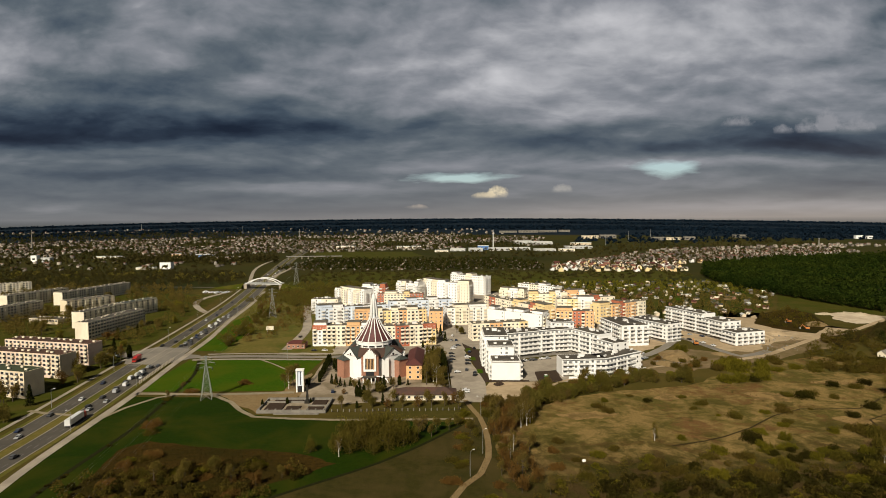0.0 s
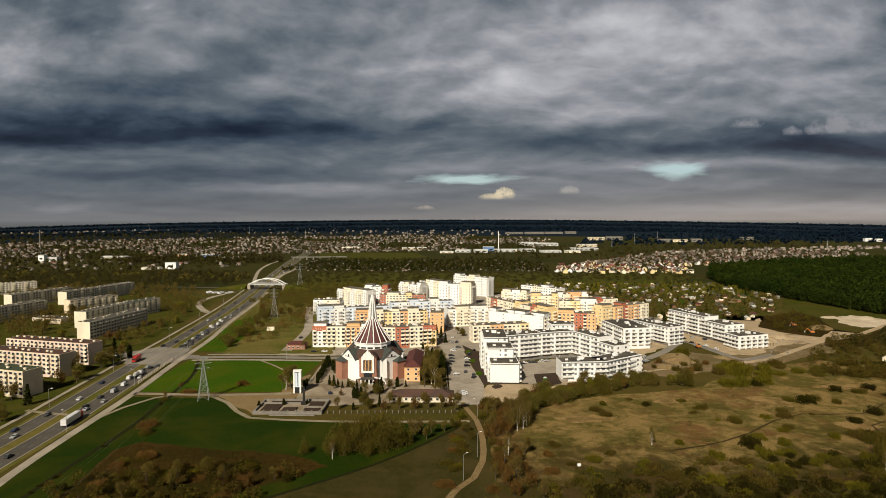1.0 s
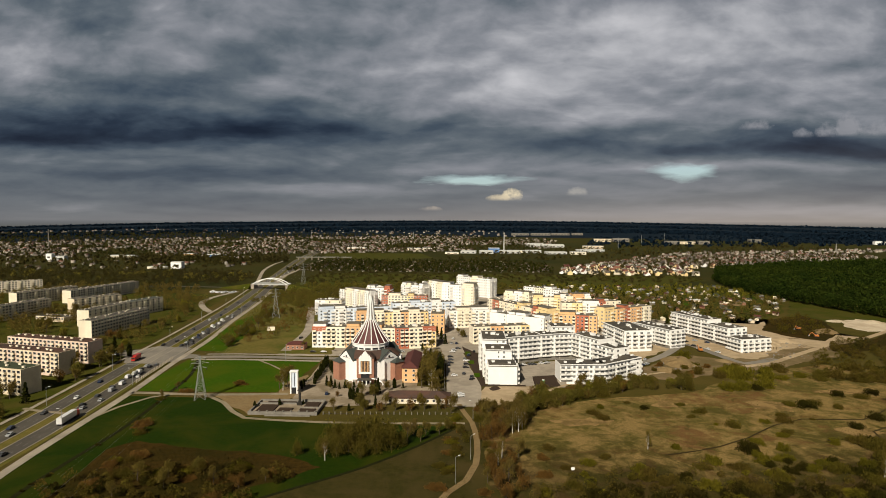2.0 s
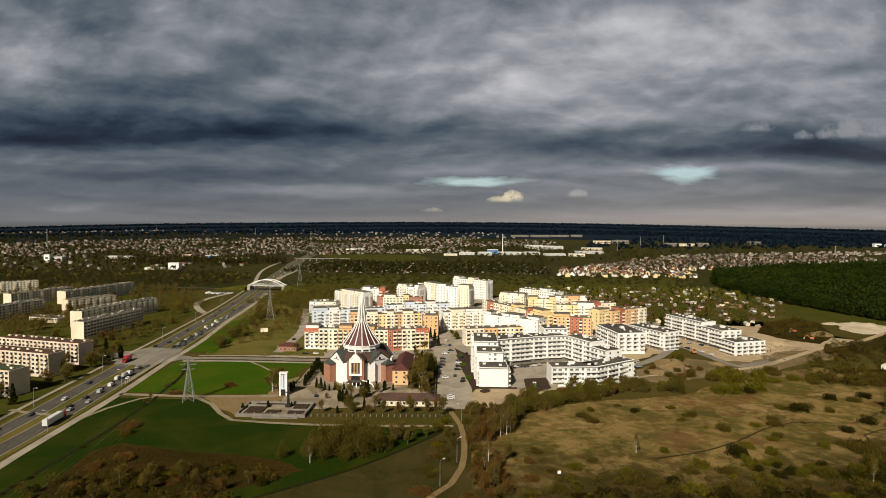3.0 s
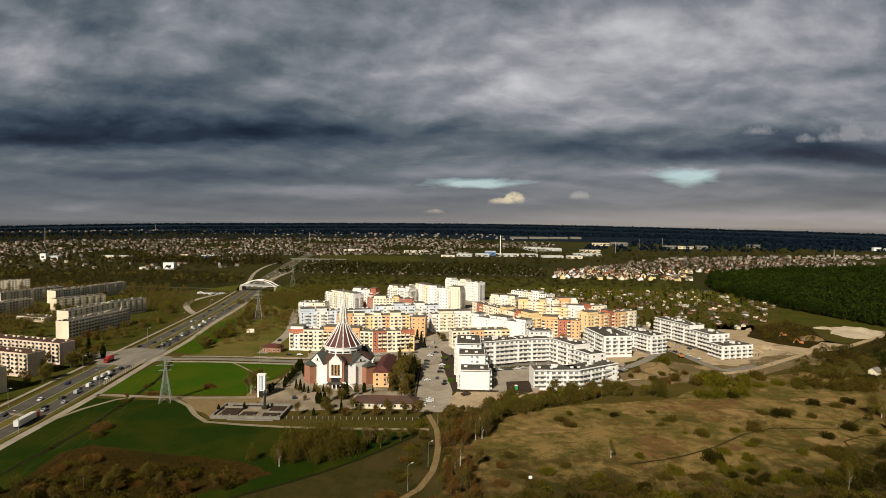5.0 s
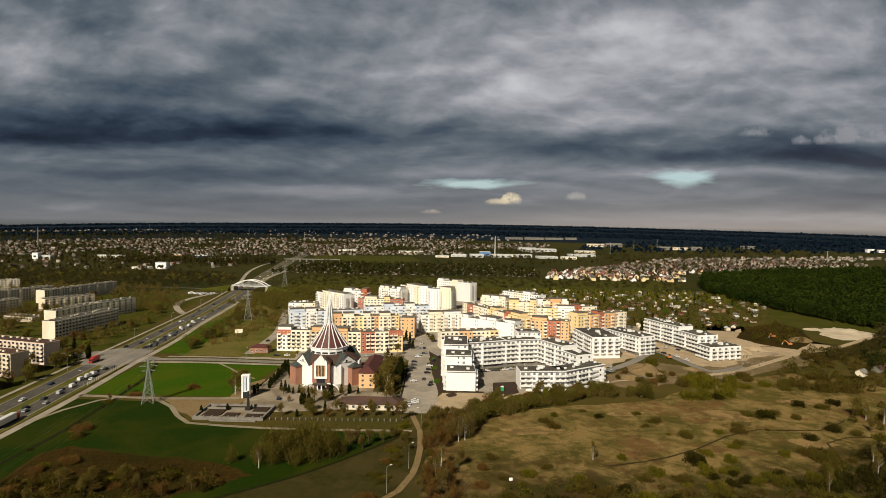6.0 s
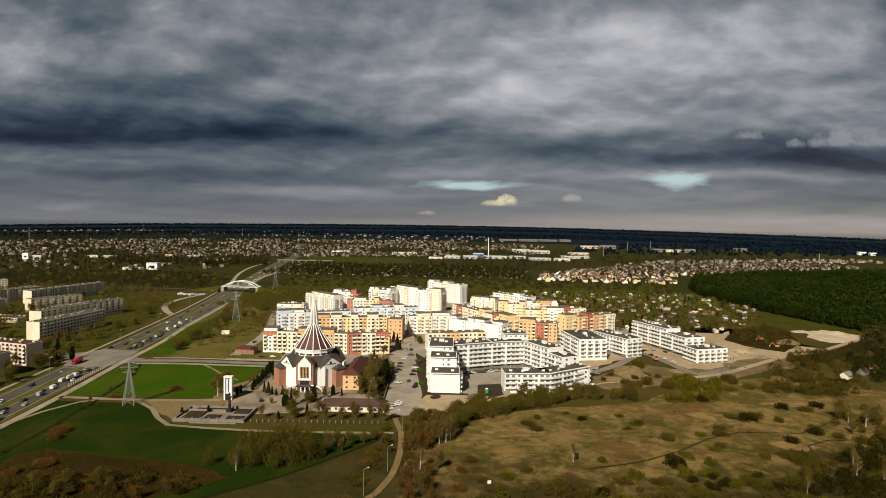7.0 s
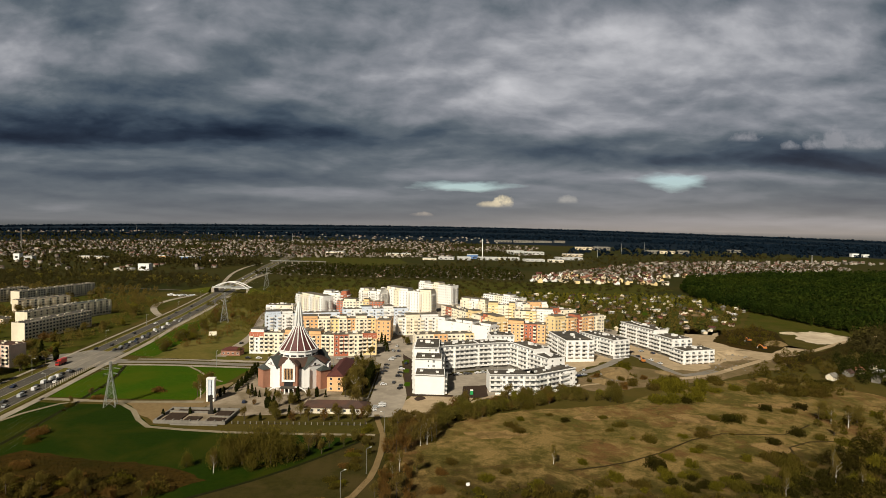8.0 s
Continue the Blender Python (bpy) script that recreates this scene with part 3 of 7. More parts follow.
# ---- ground, fields, roads ----
def make_ground():
    r = np.r_[np.arange(0, 1600, 100), np.arange(1600, 4950, 110)]
    a = np.linspace(-math.pi, math.pi, 145)[:-1]
    R, A = np.meshgrid(r, a, indexing="ij")
    x, y = R * np.sin(A), R * np.cos(A)
    z = rise(x, y)
    v = np.stack([x, y, z], -1).reshape(-1, 3)
    n = len(a)
    i, j = np.meshgrid(np.arange(len(r) - 1), np.arange(n), indexing="ij")
    k = (j + 1) % n
    f = np.stack([i * n + j, i * n + k, (i + 1) * n + k, (i + 1) * n + j], -1).reshape(-1, 4)[:, ::-1]
    d = np.repeat(r[:-1], n)
    # far rings take the ground colours with shade and haze mixed in
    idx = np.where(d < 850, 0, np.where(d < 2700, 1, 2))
    solid("ground", big_mesh("ground", v, f, ["ground", "far_ground_shaded", "hazed_far_forest"], idx), None, "rough grassland, fields and far dark wooded hills", "ground", kind="structure")


make_ground()


def area(name, poly, z, material, label, category="ground", wander=1.5, step=4.0):
    """A flat patch of ground with an uneven edge, set just above the sheet below it."""
    pts = []
    for (x0, y0), (x1, y1) in zip(poly, poly[1:] + poly[:1]):
        n = max(1, int(math.hypot(x1 - x0, y1 - y0) / step))
        for i in range(n):
            x, y = x0 + (x1 - x0) * i / n, y0 + (y1 - y0) * i / n
            if wander:
                w = noise.noise_vector((x * 0.11, y * 0.11, 3.1)) * wander
                x, y = x + w.x, y + w.y
            pts.append((x, y))
    bm = bmesh.new()
    vs = [bm.verts.new((x, y, z)) for x, y in pts]
    f = bm.faces.new(vs)
    if f.normal.z < 0 or f.calc_area() < 0:
        f.normal_flip()
    bmesh.ops.triangulate(bm, faces=bm.faces[:])
    bmesh.ops.recalc_face_normals(bm, faces=bm.faces[:])
    for f in bm.faces:
        f.normal_update()
        if f.normal.z < 0:
            f.normal_flip()
    me = bpy.data.meshes.new(name)
    bm.to_mesh(me)
    bm.free()
    me.materials.append(M[material])
    return solid(name, me, None, label, category, kind="structure")


def ribbon(name, line, width, z, material, label, category="road", thick=0.0, offset=0.0):
    """A strip along a plan line; with a thickness it is a raised kerbed strip."""
    P = [Vector((x, y)) for x, y in line]
    Q = []
    for i in range(len(P) - 1):
        n = max(1, int((P[i + 1] - P[i]).length / 12))
        for k in range(n):
            t = k / n
            a, b = P[max(i - 1, 0)], P[min(i + 2, len(P) - 1)]
            p, q = P[i], P[i + 1]
            Q.append(0.5 * (2 * p + (q - a) * t + (2 * a - 5 * p + 4 * q - b) * t * t + (3 * p - a - 3 * q + b) * t ** 3))
    Q.append(P[-1])
    mb = MB()
    rows = []
    for i, p in enumerate(Q):
        d = (Q[min(i + 1, len(Q) - 1)] - Q[max(i - 1, 0)]).normalized()
        s = Vector((d.y, -d.x))
        c = p + s * offset
        rows.append((c - s * width / 2, c + s * width / 2))
    for (a, b), (c, d) in zip(rows, rows[1:]):
        mb.quad((*a, z), (*b, z), (*d, z), (*c, z))
        if thick:
            mb.quad((*b, z - thick), (*d, z - thick), (*d, z), (*b, z))
            mb.quad((*c, z - thick), (*a, z - thick), (*a, z), (*c, z))
    if name is None:
        return mb
    return solid(name, mb, [material], label, category, kind="structure")


ROAD = [(-150, -60), (-163, 60), (-172, 130), (-182, 200), (-187.5, 275), (-194, 330), (-203, 400), (-210, 465), (-228, 600), (-242, 690), (-261, 795), (-284, 915), (-346, 1250), (-378, 1430), (-410, 1650), (-440, 1900)]


def road_x(y):
    return float(np.interp(y, [p[1] for p in ROAD], [p[0] for p in ROAD]))


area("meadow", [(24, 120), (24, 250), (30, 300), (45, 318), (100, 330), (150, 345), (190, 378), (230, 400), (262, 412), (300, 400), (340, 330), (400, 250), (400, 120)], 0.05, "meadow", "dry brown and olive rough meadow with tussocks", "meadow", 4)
area("scrub_ground", [(-126, 140), (-132, 200), (-135, 229), (-137, 249), (-130, 258), (-114, 253), (-101, 251), (-75, 247), (-57, 243), (-42, 233), (-56, 220), (-73, 209), (-96, 188), (-118, 160)], 0.11, "brown_scrub", "brown overgrown rough ground with dead grass", "meadow", 3)
for i, (x, y, a, b) in enumerate([(74, 290, 14, 6), (182, 321, 15, 9), (200, 283, 11, 7), (128, 322, 9, 4), (240, 348, 16, 5)]):
    area("straw_patch", [(x + a * math.cos(t) * (1 + 0.25 * math.sin(3 * t + i)), y + b * math.sin(t) * (1 + 0.2 * math.cos(2 * t + i))) for t in np.linspace(0, 2 * math.pi, 25)[:-1]], 0.11 + 0.012 * i, "straw", "pale dry straw patch in the rough grass", "meadow", 6, 0.7)
area("green_field", [(-172, 334), (-92, 334), (-88, 350), (-84, 408), (-178, 412), (-177, 360)], 0.06, "grass", "smooth bright green mown field", "field", 1.0)
area("green_field", [(-150, 130), (-160, 200), (-167, 250), (-172, 324), (-120, 322), (-96, 293), (-54, 284), (13.5, 282), (9, 275.5), (-5, 256.5), (-25, 233.5), (-53, 210), (-85, 183), (-112, 160), (-135, 130)], 0.08, "grass_shaded", "smooth green mown field with cloud shade in its colour", "field", 1.2)
area("pasture", [(13, 286), (9, 276), (-5, 257), (-25, 234), (-53, 210.5), (-85, 183.5), (-112, 160), (-100, 130), (20, 130), (24, 240), (24, 290)], 0.05, "pasture", "olive rough pasture between the ditch and the track", "meadow", 1.0)
area("trodden_ground", [(-124, 326), (-96, 296), (-88, 300), (-76, 330), (-84, 372), (-92, 360), (-90, 334), (-108, 328)], 0.13, "dirt", "worn bare earth beside the churchyard", "ground", 2.5)
area("roadside_field", [(-168, 432), (-80, 430), (-84, 455), (-118, 560), (-135, 660), (-200, 780), (-236, 700), (-214, 590), (-194, 480)], 0.05, "roadside", "olive roadside grass with shrubs", "field", 3)
area("green_bank", [(-190, 440), (-165, 436), (-168, 500), (-182, 560), (-200, 600), (-204, 570), (-195, 500)], 0.10, "grass", "bright green roadside bank", "field", 2)
area("estate_ground", [(-120, 425), (-4, 425), (10, 440), (30, 440), (60, 440), (125, 440), (215, 520), (215, 610), (120, 740), (30, 810), (-110, 740), (-150, 650), (-130, 520)], 0.04, "paving", "grey paved yards between apartment blocks", "pavement", 2)
area("verge", [(-300, 250), (-204, 250), (-212, 330), (-226, 400), (-234, 465), (-262, 620), (-290, 760), (-420, 800), (-640, 780), (-520, 560), (-420, 420)], 0.04, "grass_pale", "patchy grass between the panel blocks", "field", 3)
area("north_field", [(-240, 890), (-120, 850), (60, 880), (300, 905), (420, 985), (420, 1075), (100, 1085), (-250, 1090)], 0.06, "grass_pale", "rough olive grassland behind the estate", "field", 6, 12)
area("far_green_field", [(-330, 1480), (-140, 1440), (-60, 1560), (-100, 1750), (-390, 1760)], 0.06, "grass_pale", "flat green field beside the motorway", "field", 6, 12)
area("pale_meadow", [(340, 600), (420, 570), (470, 600), (455, 700), (420, 740), (395, 690)], 0.06, "grass_pale", "pale grass clearing at the forest edge", "field", 4)
area("building_site", [(125, 396), (150, 432), (196, 478), (210, 430), (232, 418), (272, 450), (310, 480), (340, 500), (356, 512), (343, 523), (303, 506), (291, 520), (300, 560), (318, 600), (322, 640), (300, 640), (285, 600), (262, 545), (232, 530), (205, 560), (180, 500), (120, 440)], 0.07, "sand", "raw sandy building site ground", "building site", 3)
area("cleared_ground", [(118, 372), (150, 372), (225, 402), (292, 440), (330, 480), (262, 462), (228, 430), (200, 428), (180, 440), (138, 402)], 0.10, "site_earth", "churned brown earth beside the new blocks", "building site", 4)
area("sand_pit", [(376, 566), (394, 598), (416, 608), (428, 590), (440, 576), (415, 554), (396, 540), (380, 538)], 0.13, "pale_sand", "pale sand pit below the forest", "building site", 4, 2)
area("scrub_ground", [(300, 440), (340, 470), (400, 512), (450, 556), (446, 572), (415, 551), (360, 504), (310, 477)], 0.12, "brown_scrub", "brown overgrown ground below the sand pit", "meadow", 3)
area("scrub_ground", [(288, 545), (325, 600), (372, 628), (375, 596), (362, 565), (350, 530), (314, 494), (303, 506), (292, 520)], 0.12, "brown_scrub", "brown scrubby ground in the middle of the site", "meadow", 3)
# churchyard and car park
area("churchyard", [(-78, 314), (-56, 309), (-28, 314), (4, 322), (6, 345), (-12, 350), (-13, 402), (-72, 402), (-82, 402), (-80, 335)], 0.15, "yard", "worn paved churchyard", "pavement", 0.6)
area("car_park", [(9, 312), (24, 312), (26, 335), (26, 352), (20.5, 395), (17, 430), (13, 460), (6, 524), (-4, 524), (0, 460), (4, 400), (6, 340)], 0.16, "paving", "wide pale paved car park and lane", "pavement", 0.4)
area("courtyard", [(50, 352), (76, 350), (80, 366), (112, 372), (120, 392), (98, 425), (72, 412), (50, 400)], 0.15, "paving", "paved courtyard between the white blocks", "pavement", 0.4)
area("soil_bed", [(58, 349), (74, 351.5), (73.5, 362), (74.5, 378), (59.5, 374)], 0.19, "dark_soil", "freshly dug dark soil bed", "flower bed", 0.4)
area("soil_bed", [(28, 351), (53, 351), (53, 354.5), (30, 355)], 0.19, "dark_soil", "freshly dug dark soil bed", "flower bed", 0.4)
area("earth_strip", [(22, 308), (60, 332), (64, 350), (50, 352), (28, 350), (24, 330)], 0.12, "sand", "sandy churned earth between the blocks and the meadow", "building site", 2)
area("planting_bed", [(26.4, 350), (29, 352), (27.6, 388), (27, 436), (15, 462), (18, 430), (21.2, 395)], 0.14, "dark_soil", "dark planted strip beside the white wing", "flower bed", 0.3)
for x, y in [(21.6, 410), (24.6, 376), (19.6, 438)]:
    area("lawn", [(x - 1.9, y - 5), (x + 1.9, y - 5), (x + 1.6, y + 5), (x - 2.2, y + 5)], 0.22, "grass", "small square lawn beside the car park", "lawn", 0.3)

ribbon("road_median", ROAD, 30, 0.09, "roadside", "grassy median and verges of the dual carriageway", "verge")
ribbon("carriageway_near", ROAD, 9.0, 0.14, "asphalt", "grey three-lane asphalt carriageway", offset=7.6)
ribbon("carriageway_far", ROAD, 9.0, 0.14, "asphalt", "grey three-lane asphalt carriageway", offset=-7.6)
ribbon("road_kerb", ROAD, 0.5, 0.26, "paving", "pale concrete kerb of the road", "kerb", 0.14, 12.3)
ribbon("road_kerb", ROAD, 0.5, 0.26, "paving", "pale concrete kerb of the road", "kerb", 0.14, 2.9)
ribbon("road_kerb", ROAD, 0.5, 0.26, "paving", "pale concrete kerb of the road", "kerb", 0.14, -2.9)
ribbon("road_kerb", ROAD, 0.5, 0.26, "paving", "pale concrete kerb of the road", "kerb", 0.14, -12.3)
ribbon("pavement", [(-140, 60), (-153, 150), (-160, 200), (-166, 240), (-174, 327), (-184, 400), (-193, 480), (-207, 560), (-224, 680), (-246, 800)], 4.2, 0.20, "paving", "broad pale pavement beside the road", "pavement", 0.1)
ribbon("pavement", ROAD[2:12], 2.4, 0.20, "paving", "narrow pale pavement beside the road", "pavement", 0.1, -20)
area("junction", [(-192, 396), (-181, 410), (-176, 424), (-190, 428), (-192, 446), (-222, 452), (-228, 440), (-244, 434), (-244, 424), (-226, 416), (-218, 398)], 0.18, "worn", "wide asphalt road junction", "road", 0)
ribbon("pavement", [(-176, 409.5), (-150, 411.5), (-118, 410.5), (-84, 409)], 3.4, 0.19, "paving", "pale concrete pavement along the side street", "pavement", 0.1)
ribbon("pavement", [(-172, 427), (-150, 428.5), (-118, 427.5), (-84, 426)], 2.6, 0.19, "paving", "pale concrete pavement along the side street", "pavement", 0.1)
ribbon("footpath", [(-128, 410), (-116, 398), (-104, 384), (-90, 372)], 1.6, 0.18, "path", "sandy trodden footpath across the green field", "path")
ribbon("street", [(-182, 417), (-150, 420), (-118, 419), (-82, 417), (-40, 424), (0, 428)], 7.0, 0.17, "worn", "asphalt side street", "road")
ribbon("street", [(-240, 429), (-270, 428), (-330, 445), (-420, 470), (-560, 480)], 7.0, 0.17, "worn", "asphalt side street between panel blocks", "road")
ribbon("street", [(-252, 620), (-276, 655), (-296, 700), (-300, 750), (-292, 800)], 7.0, 0.19, "paving", "curved pale slip road", "road")
ribbon("street", [(-262, 832), (-330, 850), (-440, 860), (-640, 850), (-900, 880)], 7.0, 0.19, "asphalt", "asphalt road leading to the bridge", "road")
ribbon("street", [(-118, 440), (-122, 520), (-140, 600), (-158, 680)], 8.0, 0.18, "paving", "pale service lane behind the estate", "road")
ribbon("footpath", [(-174, 330), (-132, 328), (-108, 329), (-84, 331)], 4.0, 0.20, "path", "sandy trodden footpath", "path")
ribbon("footpath", [(-170, 285), (-166, 305), (-158, 322), (-148, 328)], 2.2, 0.19, "path", "sandy trodden footpath", "path")
ribbon("footpath", [(-128, 326), (-114, 314), (-104, 300), (-94, 290), (-75, 287), (-53, 285), (-20, 285), (16, 286)], 2.6, 0.18, "path", "sandy trodden footpath", "path")
ribbon("dirt_track", [(-6, 150), (3, 198), (9.1, 213), (15.9, 223.2), (20, 238.6), (21.2, 262.6), (19.4, 287.8), (14.9, 306), (13, 316)], 2.7, 0.17, "dirt", "rutted dirt track", "path")
ribbon("footpath", [(100, 250), (116, 255.4), (127.8, 260.8), (144.7, 271.4), (166, 289), (184.7, 298.6), (196, 298.3), (215, 299), (237, 315)], 0.9, 0.32, "trail", "narrow dark trodden trail through the meadow", "path")
ribbon("footpath", [(202, 262), (208, 282), (222, 290), (250, 292)], 0.9, 0.32, "trail", "narrow dark trodden trail through the meadow", "path")
ribbon("footpath", [(road_x(296) - 24, 300), (road_x(293) - 12, 296), (road_x(290) + 14, 291)], 2.6, 0.21, "path", "pale paved crossing over the median", "path")
ribbon("ditch", [(-138, 130), (-145, 200), (-146, 240), (-146, 277), (-152, 330), (-158, 370), (-172, 412)], 2.2, 0.16, "ditch", "overgrown drainage ditch", "ditch")
ribbon("ditch", [(-112, 160), (-85, 183), (-53, 210), (-25, 233.5), (-5, 256.5), (9, 275.5), (13, 283)], 1.7, 0.16, "ditch", "overgrown drainage ditch", "ditch")
ribbon("sand_road", [(203, 404), (230, 416.5), (272, 450), (310, 480), (345, 499), (415, 554), (470, 590)], 5.0, 0.22, "sand", "sandy building site track", "road")

ribbon("slip_road", [(-262, 870), (-292, 1000), (-306, 1150), (-322, 1300), (-322, 1450)], 7.0, 0.22, "paving", "pale concrete slip road beside the motorway", "road")
ribbon("slip_road", [(-290, 870), (-330, 1000), (-372, 1150), (-400, 1300), (-412, 1450)], 6.0, 0.22, "paving", "pale concrete slip road beside the motorway", "road")
ribbon("site_road", [(118, 420), (138, 412), (166, 440), (194, 476), (204, 440), (212, 414), (240, 430)], 6.5, 0.24, "worn", "new grey road along the white blocks", "road")
ribbon("site_path", [(60, 336), (78, 356), (108, 360), (138, 384), (160, 392)], 2.4, 0.24, "sand", "pale sandy path below the low white block", "path")

# lane markings: dashes on both carriageways and zebra stripes at the junction
dash = MB()
for off in (6.1, 9.1, -6.1, -9.1):
    y = 120.0
    while y < 860:
        if not 396 < y < 446:
            x0, x1 = road_x(y) + off, road_x(y + 4) + off
            dash.quad((x0 - 0.09, y, 0.16), (x0 + 0.09, y, 0.16), (x1 + 0.09, y + 4, 0.16), (x1 - 0.09, y + 4, 0.16))
        y += 10
for yy in (394.0, 448.0):
    for k in range(-11, 12):
        if abs(k) > 2:
            x = road_x(yy) + k
            dash.quad((x - 0.25, yy - 2, 0.20), (x + 0.25, yy - 2, 0.20), (x + 0.25, yy + 2, 0.20), (x - 0.25, yy + 2, 0.20))
solid("road_markings", dash, ["marking"], "white painted lane dashes and crossing stripes", "road marking", kind="structure")


# ---- apartment buildings ----
def window_mesh(w, h, pane="glass"):
    """Frame and pane as one joined shape: a rim proud of the wall with the pane set back."""
    mb = MB()
    t = 0.10
    o = [(-w / 2, 0), (w / 2, 0), (w / 2, h), (-w / 2, h)]
    i_ = [(-w / 2 + t, t), (w / 2 - t, t), (w / 2 - t, h - t), (-w / 2 + t, h - t)]
    mb.v = [(x, 0.02, z) for x, z in o] + [(x, -0.10, z) for x, z in o] + [(x, -0.10, z) for x, z in i_] + [(x, -0.02, z) for x, z in i_]
    for k in range(4):
        j = (k + 1) % 4
        mb.f += [(k, j, 4 + j, 4 + k), (4 + k, 4 + j, 8 + j, 8 + k), (8 + k, 8 + j, 12 + j, 12 + k)]
        mb.m += [0, 0, 0]
    mb.f.append((12, 13, 14, 15))
    mb.m.append(1)
    return mb.mesh("window", ["frame", pane])


def balcony_mesh(w, d, rail):
    """Slab and parapet as one tray."""
    mb = MB()
    t = 0.1
    o = [(-w / 2, -d), (w / 2, -d), (w / 2, 0), (-w / 2, 0)]
    i_ = [(-w / 2 + t, -d + t), (w / 2 - t, -d + t), (w / 2 - t, -0.02), (-w / 2 + t, -0.02)]
    mb.v = [(x, y, -0.2) for x, y in o] + [(x, y, 1.0) for x, y in o] + [(x, y, 1.0) for x, y in i_] + [(x, y, 0.0) for x, y in i_]
    mb.f, mb.m = [(3, 2, 1, 0), (12, 13, 14, 15)], [0, 0]
    for k in range(4):
        j = (k + 1) % 4
        mb.f += [(k, j, 4 + j, 4 + k), (4 + k, 4 + j, 8 + j, 8 + k), (8 + k, 8 + j, 12 + j, 12 + k)]
        mb.m += [1, 1, 1]
    return mb.mesh("balcony", ["white", rail])


DOOR = window_mesh(2.3, 2.2, "glass_skylit")
DOOR.name = "balcony_door"
DARK_DOOR = window_mesh(2.4, 2.3, "glass")
DARK_DOOR.name = "balcony_door"
WIN = dict(bright=window_mesh(1.6, 1.6, "glass_skylit"), std=window_mesh(1.5, 1.45), wide=window_mesh(2.2, 1.5, "glass_skylit"), small=window_mesh(0.9, 1.2), panel=window_mesh(2.3, 1.6, "dark"))
BAL = dict(white=balcony_mesh(3.3, 1.5, "rail"), cream=balcony_mesh(2.9, 1.25, "cream"), orange=balcony_mesh(2.8, 1.2, "cream"), grey=balcony_mesh(2.8, 1.2, "panel"))


def vent_mesh(w, d, h):
    mb = MB()
    mb.box(-w / 2, w / 2, -d / 2, d / 2, 0, h)
    mb.box(-w / 2 - 0.12, w / 2 + 0.12, -d / 2 - 0.12, d / 2 + 0.12, h, h + 0.14)
    return mb


VENT = {k: vent_mesh(1.8, 0.8, 0.9).mesh("roof_vent", [k]) for k in ("white", "panel", "cream")}
HATCH = vent_mesh(3.2, 2.4, 1.5).mesh("stair_head", ["white"])


def joined(name, items, parent):
    """Small repeated pieces of a far facade as one mesh."""
    by = {}
    for me, loc, rot in items:
        by.setdefault(me, []).append((loc, rot))
    for me, spots in by.items():
        n = len(me.vertices)
        co = np.empty(n * 3, np.float32)
        me.vertices.foreach_get("co", co)
        co = co.reshape(-1, 3)
        fs = np.array([tuple(p.vertices) for p in me.polygons])
        mi = np.array([p.material_index for p in me.polygons])
        vs = []
        for loc, rot in spots:
            c, t = math.cos(rot), math.sin(rot)
            vs.append(np.stack([co[:, 0] * c - co[:, 1] * t, co[:, 0] * t + co[:, 1] * c, co[:, 2]], 1) + np.array(loc))
        big = bpy.data.meshes.new(name)
        big.from_pydata(np.concatenate(vs).tolist(), [], np.concatenate([fs + n * k for k in range(len(spots))]).tolist())
        for m in me.materials:
            big.materials.append(m)
        big.polygons.foreach_set("material_index", np.tile(mi, len(spots)))
        tagged(part("windows" if "window" in me.name else "balconies", big, None, parent), kind="stuff")


E_ = "blocks of the orange and white estate"
W_ = "new white apartment complex"


